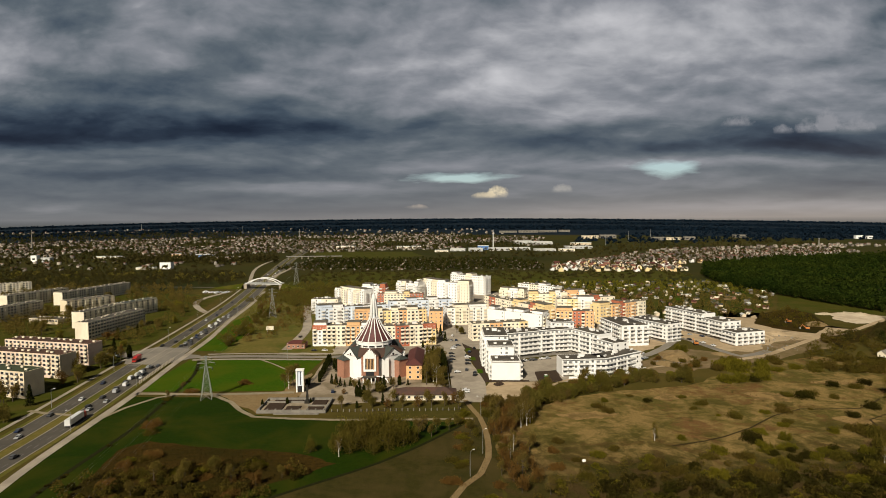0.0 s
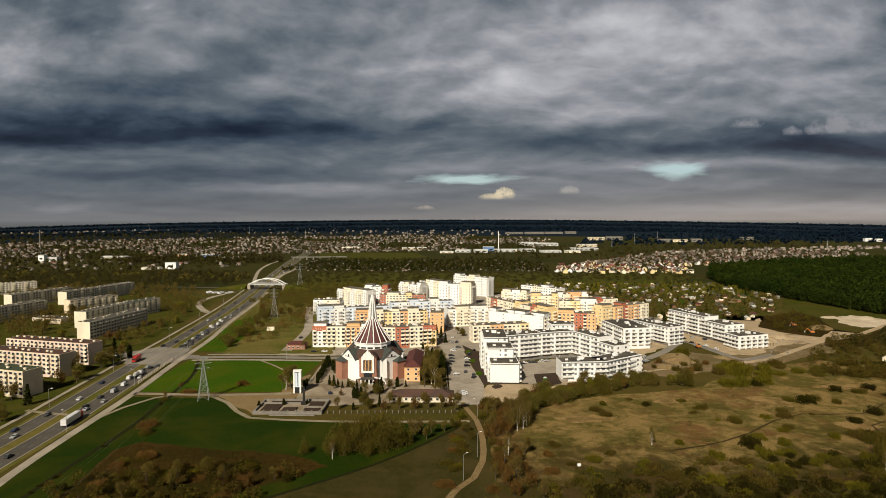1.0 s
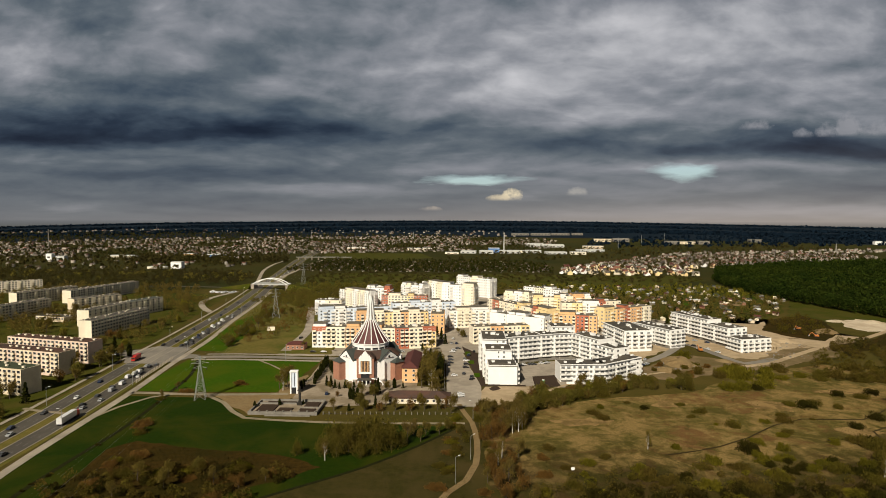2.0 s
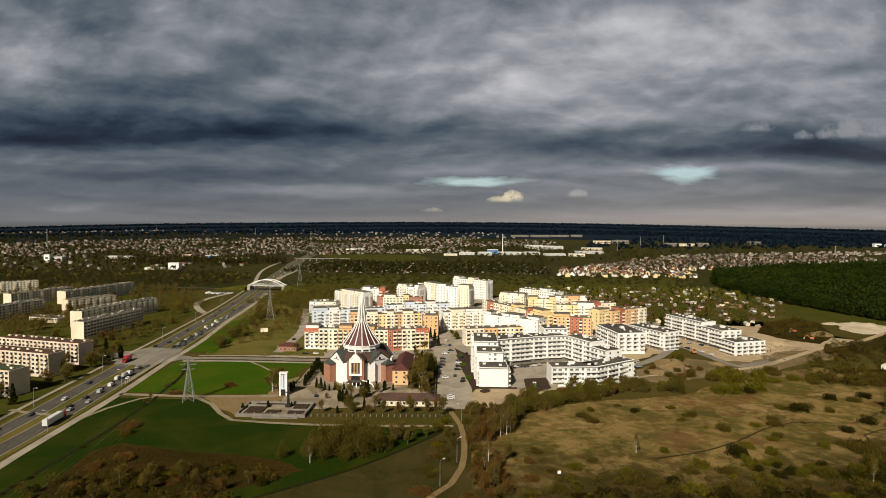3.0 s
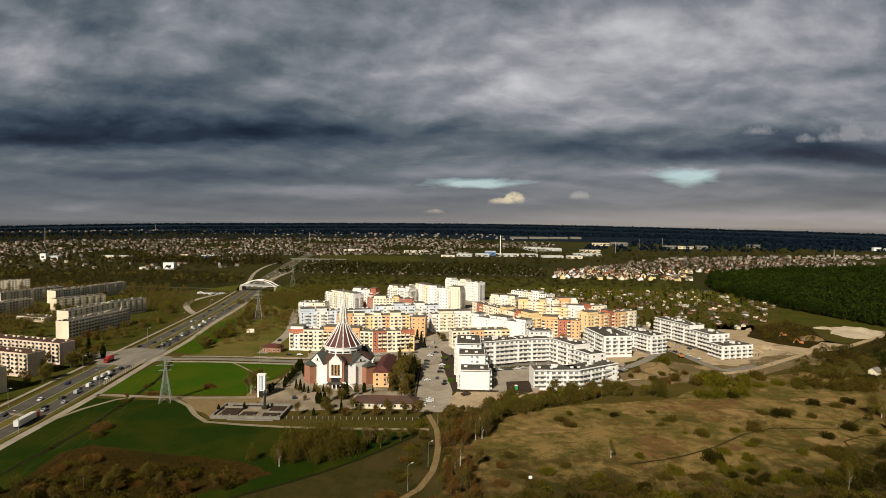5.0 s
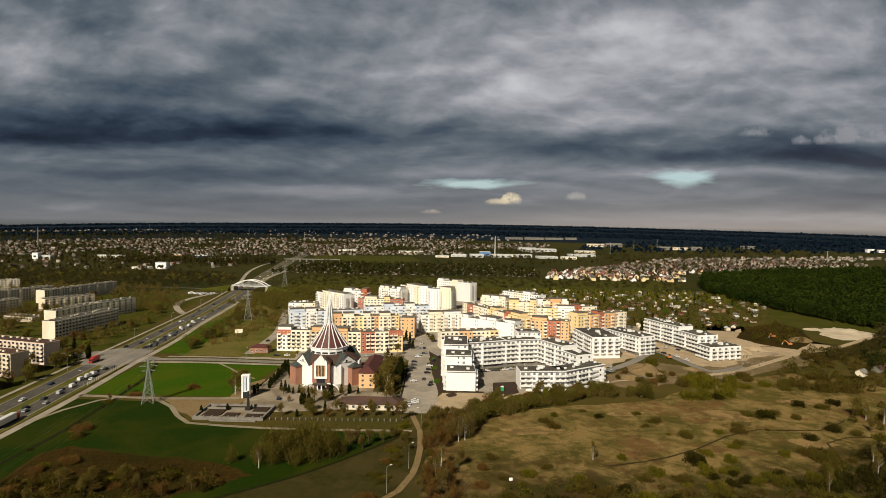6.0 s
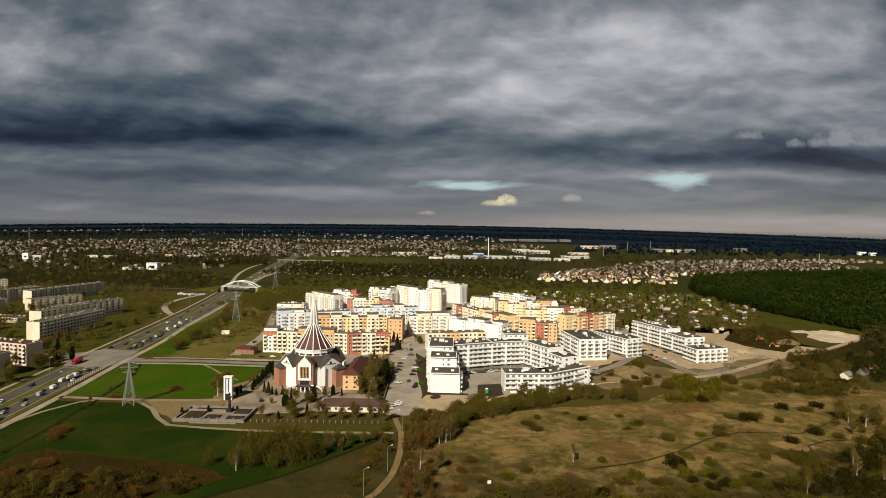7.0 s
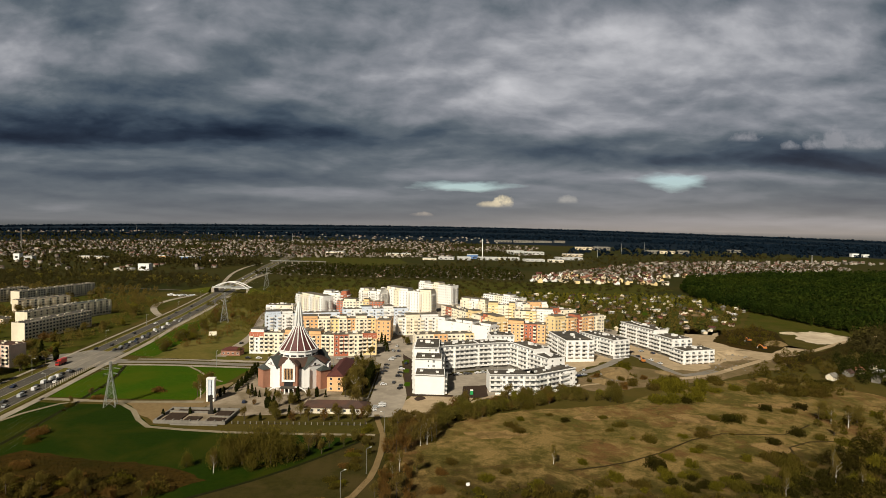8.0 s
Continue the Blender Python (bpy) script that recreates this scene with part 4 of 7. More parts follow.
def apartment(label, p0, p1, depth, storeys, colours, sh=3.0, pattern="wbww", rail="cream", win="std", roof="roof_tan", base=0.6, step=0.9, ends="wb", group="", vents="cream", name="apartment_building", plinth=None, band=(), hatches=1, rear=False, seed=0):
    """A flat-roofed block. p0 to p1: foot of the front wall, left to right as one faces it; pattern: w window, b balcony, n narrow window, blank; colours cycle along the bays."""
    R = random.Random(seed + int(p0[0] * 7 + p0[1] * 3))
    d = Vector(p1) - Vector(p0)
    L = d.length
    H = base + storeys * sh
    ob = thing(name, pose(p0[0], p0[1], 0, 0, 0, math.degrees(math.atan2(d.y, d.x))), label, "apartment block", group)
    nb = max(2, round(L / 3.6))
    bw = L / nb
    runs, i = [], 0
    k = 0
    while i < nb:
        n = min(nb - i, R.choice((2, 3, 3, 4)))
        if nb - i - n == 1:
            n += 1
        runs.append((i, i + n, colours[k % len(colours)], -step * (k % 2)))
        i += n
        k += 1
    names = sorted({c for *_, c, _ in runs})
    if len(names) == 1 and not step:
        runs = [(0, nb, names[0], 0.0)]
    for a, b, c, off in runs:
        part("wall", MB().box(a * bw, b * bw, off, depth, 0, H + 0.5), [c], ob)
    if plinth:
        for a, b, cc, off in runs:
            part("plinth", MB().box(a * bw + 0.02, b * bw - 0.02, off - 0.06, off + 0.1, 0, base - 0.15), [plinth], ob)
    for k in band:
        a, b, cc, off = runs[k]
        part("red_corner_cladding", MB().box(a * bw - 0.05, b * bw + 0.05, off - 0.06, off + 4, H - sh, H + 0.6), ["red"], ob, "brick-red top storey")
    part("roof", MB().box(0.35, L - 0.35, 0.35, depth - 0.35, H + 0.4, H + 0.51), [roof], ob)
    for i in range(max(1, int(L / 6))):
        v = part("roof_vent", VENT[vents], None, ob)
        v.location = ((i + 0.5) * L / max(1, int(L / 6)) + R.uniform(-1.5, 1.5), depth * R.uniform(0.3, 0.75), H + 0.4)
    if group == W_:
        for a, b, cc, off in runs:
            part("eave", MB().box(a * bw + 0.01, b * bw - 0.01, off - 0.9, off + 0.3, H + 0.28, H + 0.56), ["white"], ob)
    if group == E_ and storeys >= 5:
        for k, (a, b, cc, off) in enumerate(runs):
            if k % 2 == R.choice((0, 1)) and (b - a) * bw > 5:
                part("roof_storey", MB().box(a * bw + 0.6, b * bw - 0.6, 1.6, depth - 2.0, H + 0.45, H + 2.9), [cc], ob)
                part("roof_storey_cap", MB().box(a * bw + 0.3, b * bw - 0.3, 1.2, depth - 1.6, H + 2.9, H + 3.1), [roof], ob)
    for i in range(hatches):
        v = part("stair_head", HATCH, None, ob)
        v.location = (L * (i + 0.5) / hatches, depth * 0.55, H + 0.4)
    far, items = p0[1] > 575, []

    def fit_out(kind, me, loc, rot=0.0):
        if far:
            items.append((me, loc, rot))
            return
        o = part(kind, me, None, ob)
        o.location, o.rotation_euler = loc, (0, 0, rot)
        if kind == "balcony" and p0[1] < (535 if name == "apartment_building" else 480):
            part("balcony_door", DOOR if group == W_ else DARK_DOOR, None, o)

    for a, b, cc, off in runs:
        for j in range(a, b):
            for s in range(storeys):
                ch = pattern[j % len(pattern)]
                x, z = (j + 0.5) * bw, base + s * sh
                if ch == "b" and s == 0 and base < 1:
                    ch = "w"
                if ch == "b":
                    fit_out("balcony", BAL[rail], (x, off - 0.01, z + 0.1))
                elif ch == "w":
                    fit_out("window", WIN[win], (x, off - 0.01, z + 0.95))
                elif ch == "n":
                    fit_out("window", WIN["small"], (x, off - 0.01, z + 1.1))
    ne = max(1, int(depth / 5))
    for side, flag in ((0, ends[0]), (1, ends[1])):
        if flag == "-":
            continue
        for j in range(ne):
            for s in range(storeys):
                y, z = (j + 0.5) * depth / ne, base + s * sh
                spot = (-0.01 if side == 0 else L + 0.01, y, z + (0.1 if flag == "b" else 0.95))
                fit_out("balcony" if flag == "b" else "window", BAL[rail] if flag == "b" else WIN["std"], spot, radians(-90 if side == 0 else 90))
    if items:
        joined("windows", items, ob)
    return ob


CY = ["cream", "yellow", "white", "orange"]
apartment("cream and orange five-storey block with red corners", (-101, 453), (-64, 454), 13, 5, ["white", "cream", "orange", "cream"], pattern="bwbb", group=E_, band=(0,))
apartment("orange and cream block behind the church", (-64, 454), (-36, 452), 13, 5, ["white", "orange", "cream", "orange"], sh=2.9, pattern="bwb", group=E_, ends="--")
apartment("cream and yellow five-storey block with red top corners", (-36, 450), (-5, 458), 13, 5, ["red", "cream", "yellow", "white"], pattern="wbbb", group=E_, ends="-w", band=(-1,))
apartment("orange and yellow block with balconies", (-78, 518), (-15, 530), 13, 5, ["orange", "cream", "yellow", "cream"], sh=3.1, pattern="wbwwb", group=E_)
apartment("narrow bright orange and red block", (-12, 512), (0, 512), 26, 5, ["orange", "yellow"], sh=3.3, pattern="wn", group=E_, ends="ww")
apartment("cool white long block with balconies", (-116, 539), (-53, 562), 13, 5, ["bluewhite", "white", "bluewhite"], sh=3.1, pattern="wbwb", rail="white", group=E_, vents="white")
apartment("cool white long block with balconies", (-53, 581), (9, 598), 13, 5, ["bluewhite", "white", "bluewhite"], sh=3.1, pattern="wbwb", rail="white", group=E_, vents="white", ends="-w")
apartment("white terraced block with stepped balconies", (-138, 611), (-110, 611), 16, 5, ["white", "cream"], sh=2.8, pattern="bwb", rail="white", group=E_, vents="white")
apartment("white terraced block with stepped balconies", (-128, 690), (-89, 652), 14, 6, ["white", "cream"], sh=2.8, pattern="bww", rail="white", group=E_, vents="white")
apartment("white six-storey block with red bays", (-96, 686), (-68, 683), 16, 6, ["white", "white", "red"], sh=3.2, pattern="bwb", rail="white", group=E_, vents="white")
apartment("cream low block with long windows", (-74, 655), (-23, 653), 12, 5, ["red", "cream", "cream", "yellow"], sh=2.8, pattern="ww", win="wide", group=E_)
apartment("white and cream seven-storey block", (-57, 705), (-30, 690), 15, 7, ["white", "cream", "white"], pattern="bwb", rail="white", group=E_, vents="white")
apartment("large plain white seven-storey block", (-33, 722), (-8, 690), 15, 7, ["white", "cream"], sh=3.3, pattern="wnw ", rail="white", group=E_, vents="white")
apartment("large white seven-storey block with balconies", (-8, 690), (29, 674), 15, 7, ["white", "white", "cream"], sh=3.3, pattern="nnwb", rail="white", group=E_, vents="white")
apartment("white seven-storey block with red corner", (9, 790), (52, 752), 14, 7, ["white", "white", "cream"], sh=3.3, pattern="ww", rail="white", group=E_, vents="white")
apartment("white and cream block beside the lane", (4, 540), (41, 550), 13, 5, ["white", "cream"], pattern="bwbw", group=E_, vents="white")
apartment("cream and orange four-storey block", (24, 470), (70, 481), 13, 4, ["cream", "orange", "cream", "yellow"], sh=3.2, pattern="bwwb", rail="orange", group=E_)
apartment("white block with a long blank wall", (40, 528), (84, 494), 13, 5, ["white", "white"], sh=3.2, pattern="    n", group=E_, vents="white", ends="-b")
apartment("long cream and yellow block with red strips", (42, 607), (66, 563), 13, 6, ["cream", "red", "cream"], pattern="wwb", group=E_)
apartment("long cream and yellow block with red strips", (66, 563), (90, 521), 13, 6, ["yellow", "cream", "red", "yellow"], pattern="bwb", group=E_, ends="-b")
apartment("orange and brick-red block with round corner", (101, 523), (133, 516), 14, 5, ["orange", "red", "orange"], pattern="bww", rail="orange", group=E_, ends="wb")
apartment("orange and cream block beside the allotments", (146, 543), (199, 576), 13, 5, ["yellow", "orange", "red", "orange", "cream"], sh=3.2, pattern="wwb", rail="orange", group=E_)
apartment("yellow six-storey block with balconies", (90, 618), (118, 615), 14, 6, ["yellow", "cream"], pattern="bwb", group=E_)
apartment("cream five-storey block with balconies", (116, 597), (154, 596), 13, 5, ["cream", "yellow", "white"], pattern="bwb", group=E_)
apartment("white six-storey block at the back", (91, 719), (129, 678), 13, 6, ["white", "white", "cream"], pattern="ww", group=E_, vents="white")
apartment("white and cream block at the back", (124, 650), (158, 655), 13, 5, ["white", "cream", "orange"], pattern="bwb", group=E_, vents="white")
apartment("cream and orange block at the back", (157, 608), (180, 617), 12, 5, ["red", "cream"], pattern="wb", group=E_)
apartment("cream block with plain end wall", (62, 655), (88, 640), 13, 6, ["cream", "white"], pattern="bwb", group=E_)

KW = dict(roof="felt", rail="white", vents="white", group=W_, step=0.35, hatches=1, win="bright")
apartment("white stepped wing, low end with blank gable", (30.5, 355), (48, 355), 15, 4, ["white"], sh=2.75, pattern="    ", base=0.4, **{**KW, "hatches": 0}, ends="bb")
apartment("white stepped wing, middle part", (29.5, 370), (46, 370), 17, 6, ["white"], sh=2.85, pattern="  nw", base=0.4, **{**KW, "hatches": 0}, ends="bb")
apartment("white stepped wing, tall rear part", (28, 387), (44, 387), 30, 7, ["white"], sh=2.9, pattern="  nw", base=0.4, **KW, ends="b-")
apartment("white curved courtyard wing with balconies", (44, 405), (71, 417), 13, 5, ["white"], sh=3.0, pattern="bbwbb", base=3.2, plinth="stone", **KW, ends="--")
apartment("white curved courtyard wing with balconies", (71, 417), (94, 424), 13, 5, ["white"], sh=3.0, pattern="bbwb", base=3.2, plinth="stone", **KW, ends="--")
apartment("white tall corner block of the courtyard", (80, 430), (97, 432), 13, 6, ["white"], sh=3.1, pattern="wn", base=3.2, **{**KW, "hatches": 0}, ends="w-")
apartment("white stepped courtyard wing, tall part", (94, 424), (107, 401), 13, 5, ["white"], sh=3.0, pattern="bbw", base=3.2, plinth="stone", **KW, ends="--")
apartment("white stepped courtyard wing, middle part", (107, 401), (114, 387), 13, 4, ["white"], sh=3.0, pattern="bbw", base=3.2, plinth="stone", **{**KW, "hatches": 1}, ends="-w")
apartment("white stepped courtyard wing, low terrace end", (114, 387), (119, 377), 13, 2, ["white"], sh=3.0, pattern="bbw", base=3.2, plinth="stone", **{**KW, "hatches": 0}, ends="-w")
apartment("low curved white block with ribbon balconies", (75, 362.5), (103, 365), 13, 3, ["white"], sh=2.9, pattern="bbw", base=1.6, **{**KW, "step": 0.0}, ends="--")
apartment("low curved white block with ribbon balconies", (103, 365), (131, 385), 13, 3, ["white"], sh=2.9, pattern="bbw", base=1.6, **{**KW, "step": 0.0}, ends="-b")
apartment("white five-storey block with wrapped balconies", (131, 486), (137.5, 447.6), 22, 4, ["white"], sh=3.0, pattern="bbwb", base=3.6, plinth="stone", **KW, ends="-b")
apartment("white four-storey block with wrapped balconies", (158, 496), (176, 460), 16, 4, ["white"], sh=2.9, pattern="bbwb", base=2.6, plinth="stone", **KW, ends="-b")
apartment("long white block with ribbon balconies, tall part", (202, 531), (217, 490), 14, 5, ["white"], sh=3.0, pattern="bbwb", base=2.6, plinth="stone", **KW, ends="w-")
apartment("long white block with ribbon balconies, lower part", (217, 490), (224, 468), 18, 4, ["white"], sh=3.0, pattern="bbwb", base=2.6, plinth="stone", **KW, ends="-b")
apartment("white low end block with wrapped balconies", (220.3, 461.7), (224.7, 447.2), 27, 3, ["white"], sh=2.9, pattern="bbb", base=1.1, **{**KW, "hatches": 1}, ends="-b")

gw = thing("garden_wall", pose(0, 0, 0), "low white garden wall before the low block", "wall")
for a, b in (((78, 357.5), (104, 359.5)), ((104, 359.5), (133, 380.5))):
    d = (Vector(b) - Vector(a))
    o = part("wall_run", MB().box(0, d.length, -0.2, 0.2, 0, 1.3), ["white"], gw)
    o.matrix_local = pose(*a, 0, 0, 0, math.degrees(math.atan2(d.y, d.x)))

P_ = "old panel blocks beside the road"
PK = dict(roof="felt", sh=2.75, base=0.8, win="panel", group=P_, step=0.0, vents="panel", hatches=0, rail="grey", name="panel_block")
apartment("pinkish panel block with brown flat roof", (-310, 412), (-240, 394), 12, 5, ["pink"], pattern="wbwb", **{**PK, "roof": "felt_brown"}, ends="--")
apartment("pinkish panel block with brown flat roof", (-300, 378), (-238, 362), 12, 5, ["pink", "ochre"], pattern="wbwb", **{**PK, "roof": "felt_brown"}, ends="--")
apartment("pale panel block with mossy flat roof", (-268, 331), (-231, 321), 12, 5, ["ochre"], pattern="wbwb", **{**PK, "roof": "felt_green"}, ends="--")
apartment("grey panel block with sunlit end wall", (-291, 478), (-282, 552), 12, 5, ["panel"], pattern="wbwb", **{**PK, "roof": "felt"}, ends="--")
apartment("grey panel block with sunlit end wall", (-328, 532), (-322, 588), 12, 5, ["panel"], pattern="wbwb", **{**PK, "roof": "felt"}, ends="--")
apartment("grey panel block with bluish roof", (-322, 588), (-309, 630), 12, 5, ["panel"], pattern="wbwb", **{**PK, "roof": "metal_roof"}, ends="--")
apartment("pale panel block with sunlit bays", (-392, 607), (-368, 653), 12, 5, ["ochre", "panel"], pattern="wbwb", **{**PK, "roof": "felt"}, ends="--")
apartment("long grey panel block", (-488, 652), (-468, 728), 12, 5, ["panel"], pattern="wwbw", **PK, ends="--")
apartment("long grey panel block", (-443, 678), (-424, 790), 12, 5, ["panel"], pattern="wwbw", **PK, ends="--")
apartment("long grey panel block", (-430, 545), (-420, 612), 12, 5, ["panel"], pattern="wwbw", **PK, ends="--")
apartment("long grey panel block", (-600, 765), (-565, 800), 12, 5, ["panel"], pattern="wwbw", **PK, ends="--")
apartment("low ochre school-like building", (-400, 562), (-366, 553), 14, 1, ["ochre"], pattern="ww", **{**PK, "base": 1.5}, ends="--")


# ---- church ----
def church():
    ob = thing("church", pose(-43.5, 375, 0), "large brick church with white ribs and tent roof", "church")
    ring = lambda r, n, a0=0.0: [(r * math.cos(a0 + 2 * math.pi * i / n), r * math.sin(a0 + 2 * math.pi * i / n)) for i in range(n)]  # noqa: E731
    part("nave_wall", MB().prism(ring(18.0, 16, math.pi / 16), 0, 14.0), ["brick"], ob)
    part("nave_roof", MB().prism(ring(18.8, 16, math.pi / 16), 14.0, 18.2, scale=0.66), ["felt_brown"], ob, "low brown-grey skirt roof")
    drum = part("drum", MB().prism(ring(11.6, 16, math.pi / 16), 17.4, 21.6), ["white"], ob, "white faceted drum")
    for i in range(16):
        a = 2 * math.pi * i / 16
        w = MB().box(-1.7, 1.7, -0.12, 0.1, 0, 1.0)
        o = part("clerestory_window", w, ["glass"], drum)
        o.matrix_local = pose(11.42 * math.sin(a), -11.42 * math.cos(a), 18.6, 0, 0, math.degrees(a))
    part("drum_cornice", MB().prism(ring(12.1, 16, math.pi / 16), 21.6, 22.0), ["white"], ob)
    # tent roof in three bends, maroon sheets between white ribs
    prof = [(11.6, 22.0), (8.3, 26.4), (5.2, 31.0), (2.6, 35.8)]
    mb = MB()
    for (r0, z0), (r1, z1) in zip(prof, prof[1:]):
        a, b = ring(r0, 16, math.pi / 16), ring(r1, 16, math.pi / 16)
        for i in range(16):
            j = (i + 1) % 16
            mb.quad((*a[i], z0), (*a[j], z0), (*b[j], z1), (*b[i], z1))
    part("tent_roof", mb, ["maroon"], ob, "maroon sheet tent roof")
    line = prof + [(2.0, 41.5), (1.3, 46.5), (0.4, 50.5)]
    for i in range(16):
        a = math.pi / 16 + 2 * math.pi * i / 16
        mb = MB()
        pts = [(r * math.cos(a) * 1.02, r * math.sin(a) * 1.02, z) for r, z in (line if i % 2 == 0 else prof)]
        mb.pipe(pts, [0.30] * 4 + [0.42] * (len(pts) - 4), 5)
        part("roof_rib", mb, ["white_steel"], ob, "white roof rib")
    for z, r in ((35.2, 2.8), (39.0, 2.3), (43.0, 1.85), (47.0, 1.25)):
        mb = MB()
        p = ring(r, 8)
        for i in range(8):
            mb.tube((*p[i], z), (*p[(i + 1) % 8], z), 0.20, n=5)
        part("spire_ring", mb, ["white_steel"], ob)
    part("needle", MB().tube((0, 0, 33), (0, 0, 54.5), 0.60, 0.12, 8), ["white_steel"], ob)
    part("spire_core", MB().tube((0, 0, 34), (0, 0, 48), 1.5, 0.5, 8), ["white_steel"], ob)
    part("cross", MB().box(-0.12, 0.12, -0.12, 0.12, 54.4, 57.4).box(-0.9, 0.9, -0.12, 0.12, 56.1, 56.4), ["steel"], ob)
    # gabled transepts with a lower brick turret before each
    for k, ang in enumerate((-47, 47, -133, 133)):
        holder = new("transept")
        holder.parent = ob
        holder.matrix_local = pose(0, 0, 0, 0, 0, ang)
        y0 = -18.2
        part("wall", MB().box(-7.4, 7.4, y0, -9, 0, 13.2), ["white"], holder, "white rendered gable wall")
        g = MB()
        for x, s in ((y0, 1), (-12.0, -1)):
            p = [(-7.4, x, 13.2), (7.4, x, 13.2), (0, x, 18.4)]
            g.quad(*(p if s > 0 else p[::-1]))
        g.quad((-7.4, y0, 13.2), (0, y0, 18.4), (0, -12, 18.4), (-7.4, -12, 13.2))
        g.quad((0, y0, 18.4), (7.4, y0, 13.2), (7.4, -12, 13.2), (0, -12, 18.4))
        part("gable", g, ["white"], holder)
        r = MB()
        for s in (-1, 1):
            e = [(s * 8.1, y0 - 0.5, 12.8), (s * 8.1, -9, 12.8), (0, -6.5, 18.75), (0, y0 - 0.5, 18.75)]
            hi = [(x, y, z + 0.28) for x, y, z in e]
            if s < 0:
                e, hi = e[::-1], hi[::-1]
            r.quad(*hi)
            r.quad(*e[::-1])
            for i in range(4):
                r.quad(e[i], e[(i + 1) % 4], hi[(i + 1) % 4], hi[i])
        part("roof", r, ["metal_roof"], holder, "dark grey-green sheet roof")
        part("round_window", MB().tube((0, y0 + 0.1, 14.9), (0, y0 - 0.08, 14.9), 0.75, n=12), ["glass"], holder)
        for x in ((4.2, -4.2, 4.2, -4.2)[k],):
            part("slit_window", MB().box(x - 0.35, x + 0.35, y0 - 0.08, y0 + 0.05, 3, 11), ["glass"], holder)
        tx = (-4.6, 4.6, -4.6, 4.6)[k]
        part("turret", MB().box(tx - 3.6, tx + 3.6, y0 - 4.4, y0 + 0.2, 0, 11.2), ["brick"], holder, "red brick turret")
        part("turret_roof", MB().prism([(tx - 4.1, y0 - 4.9), (tx + 4.1, y0 - 4.9), (tx + 4.1, y0 + 0.2), (tx - 4.1, y0 + 0.2)], 11.2, 13.9, scale=0.05), ["metal_roof"], holder)
    # white slab panels on the flanks and brick piers
    for ang in (-24, 24, -90, 90, 180):
        o = part("white_panel", MB().box(-3.3, 3.3, -19.6, -17.0, 1.6, 13.0), ["white"], ob, "plain white rendered slab")
        o.matrix_local = pose(0, 0, 0, 0, 0, ang)
    # entrance front
    part("entrance_wall", MB().box(-5.2, 5.2, -22.2, -14, 0, 15.6), ["brick"], ob)
    part("entrance_roof", MB().prism([(-5.5, -22.5), (5.5, -22.5), (5.5, -11), (-5.5, -11)], 15.6, 18.0, scale=0.4), ["felt_brown"], ob)
    part("great_window", MB().box(-2.7, 2.7, -22.34, -22.0, 7.6, 14.2), ["dark"], ob)
    for i in range(6):
        x = -2.2 + i * 0.88
        part("mullion", MB().box(x - 0.13, x + 0.13, -22.6, -22.3, 7.6, 14.2), ["orange"], ob)
    for x in (-3.3, 3.3):
        part("white_pilaster", MB().box(x - 0.55, x + 0.55, -22.8, -22.1, 6.4, 15.0), ["white"], ob)
    part("white_sill", MB().box(-2.75, 2.75, -22.85, -22.1, 6.4, 7.6), ["white"], ob)
    for i in range(9):
        x = -3.4 + i * 0.85
        top = 20.6 - abs(i - 4) * 0.95
        f = MB()
        f.prism([(x - 0.40, -22.9), (x + 0.40, -22.9), (x + 0.40, -22.0), (x - 0.40, -22.0)], 14.3 if 0 < i < 8 else 15.0, top - 0.7)
        f.prism([(x - 0.40, -22.9), (x + 0.40, -22.9), (x + 0.40, -22.0), (x - 0.40, -22.0)], top - 0.7, top, scale=0.1)
        part("crown_fin", f, ["white"], ob, "white pointed fin")
    part("dark_loggia", MB().box(-2.6, 2.6, -22.3, -22.0, 3.8, 6.2), ["dark"], ob)
    part("portal_opening", MB().box(-2.4, 2.4, -22.32, -22.0, 0.4, 3.2), ["dark"], ob)
    canopy = part("canopy", MB().box(-4.2, 4.2, -26.4, -22.1, 3.3, 3.8), ["felt"], ob)
    for x in (-3.7, -1.2, 1.2, 3.7):
        part("post", MB().box(x - 0.3, x + 0.3, -26.2, -25.6, 0, 3.3), ["white"], canopy)
    for s in (-1, 1):
        r = MB().pipe([(s * (4.2 + 7 * math.sin(a)), -24 - math.sin(a), 3.6 * math.cos(a) + 0.3) for a in np.linspace(0, math.pi / 2, 8)], [0.35] * 8, 5)
        part("curved_buttress", r, ["white"], ob)
    for i in range(3):
        part("step", MB().box(-5 - i * 0.5, 5 + i * 0.5, -27.5 - i * 0.5, -22.2, 0.15 * (2 - i), 0.15 * (3 - i)), ["paving"], ob)
    return ob


church()


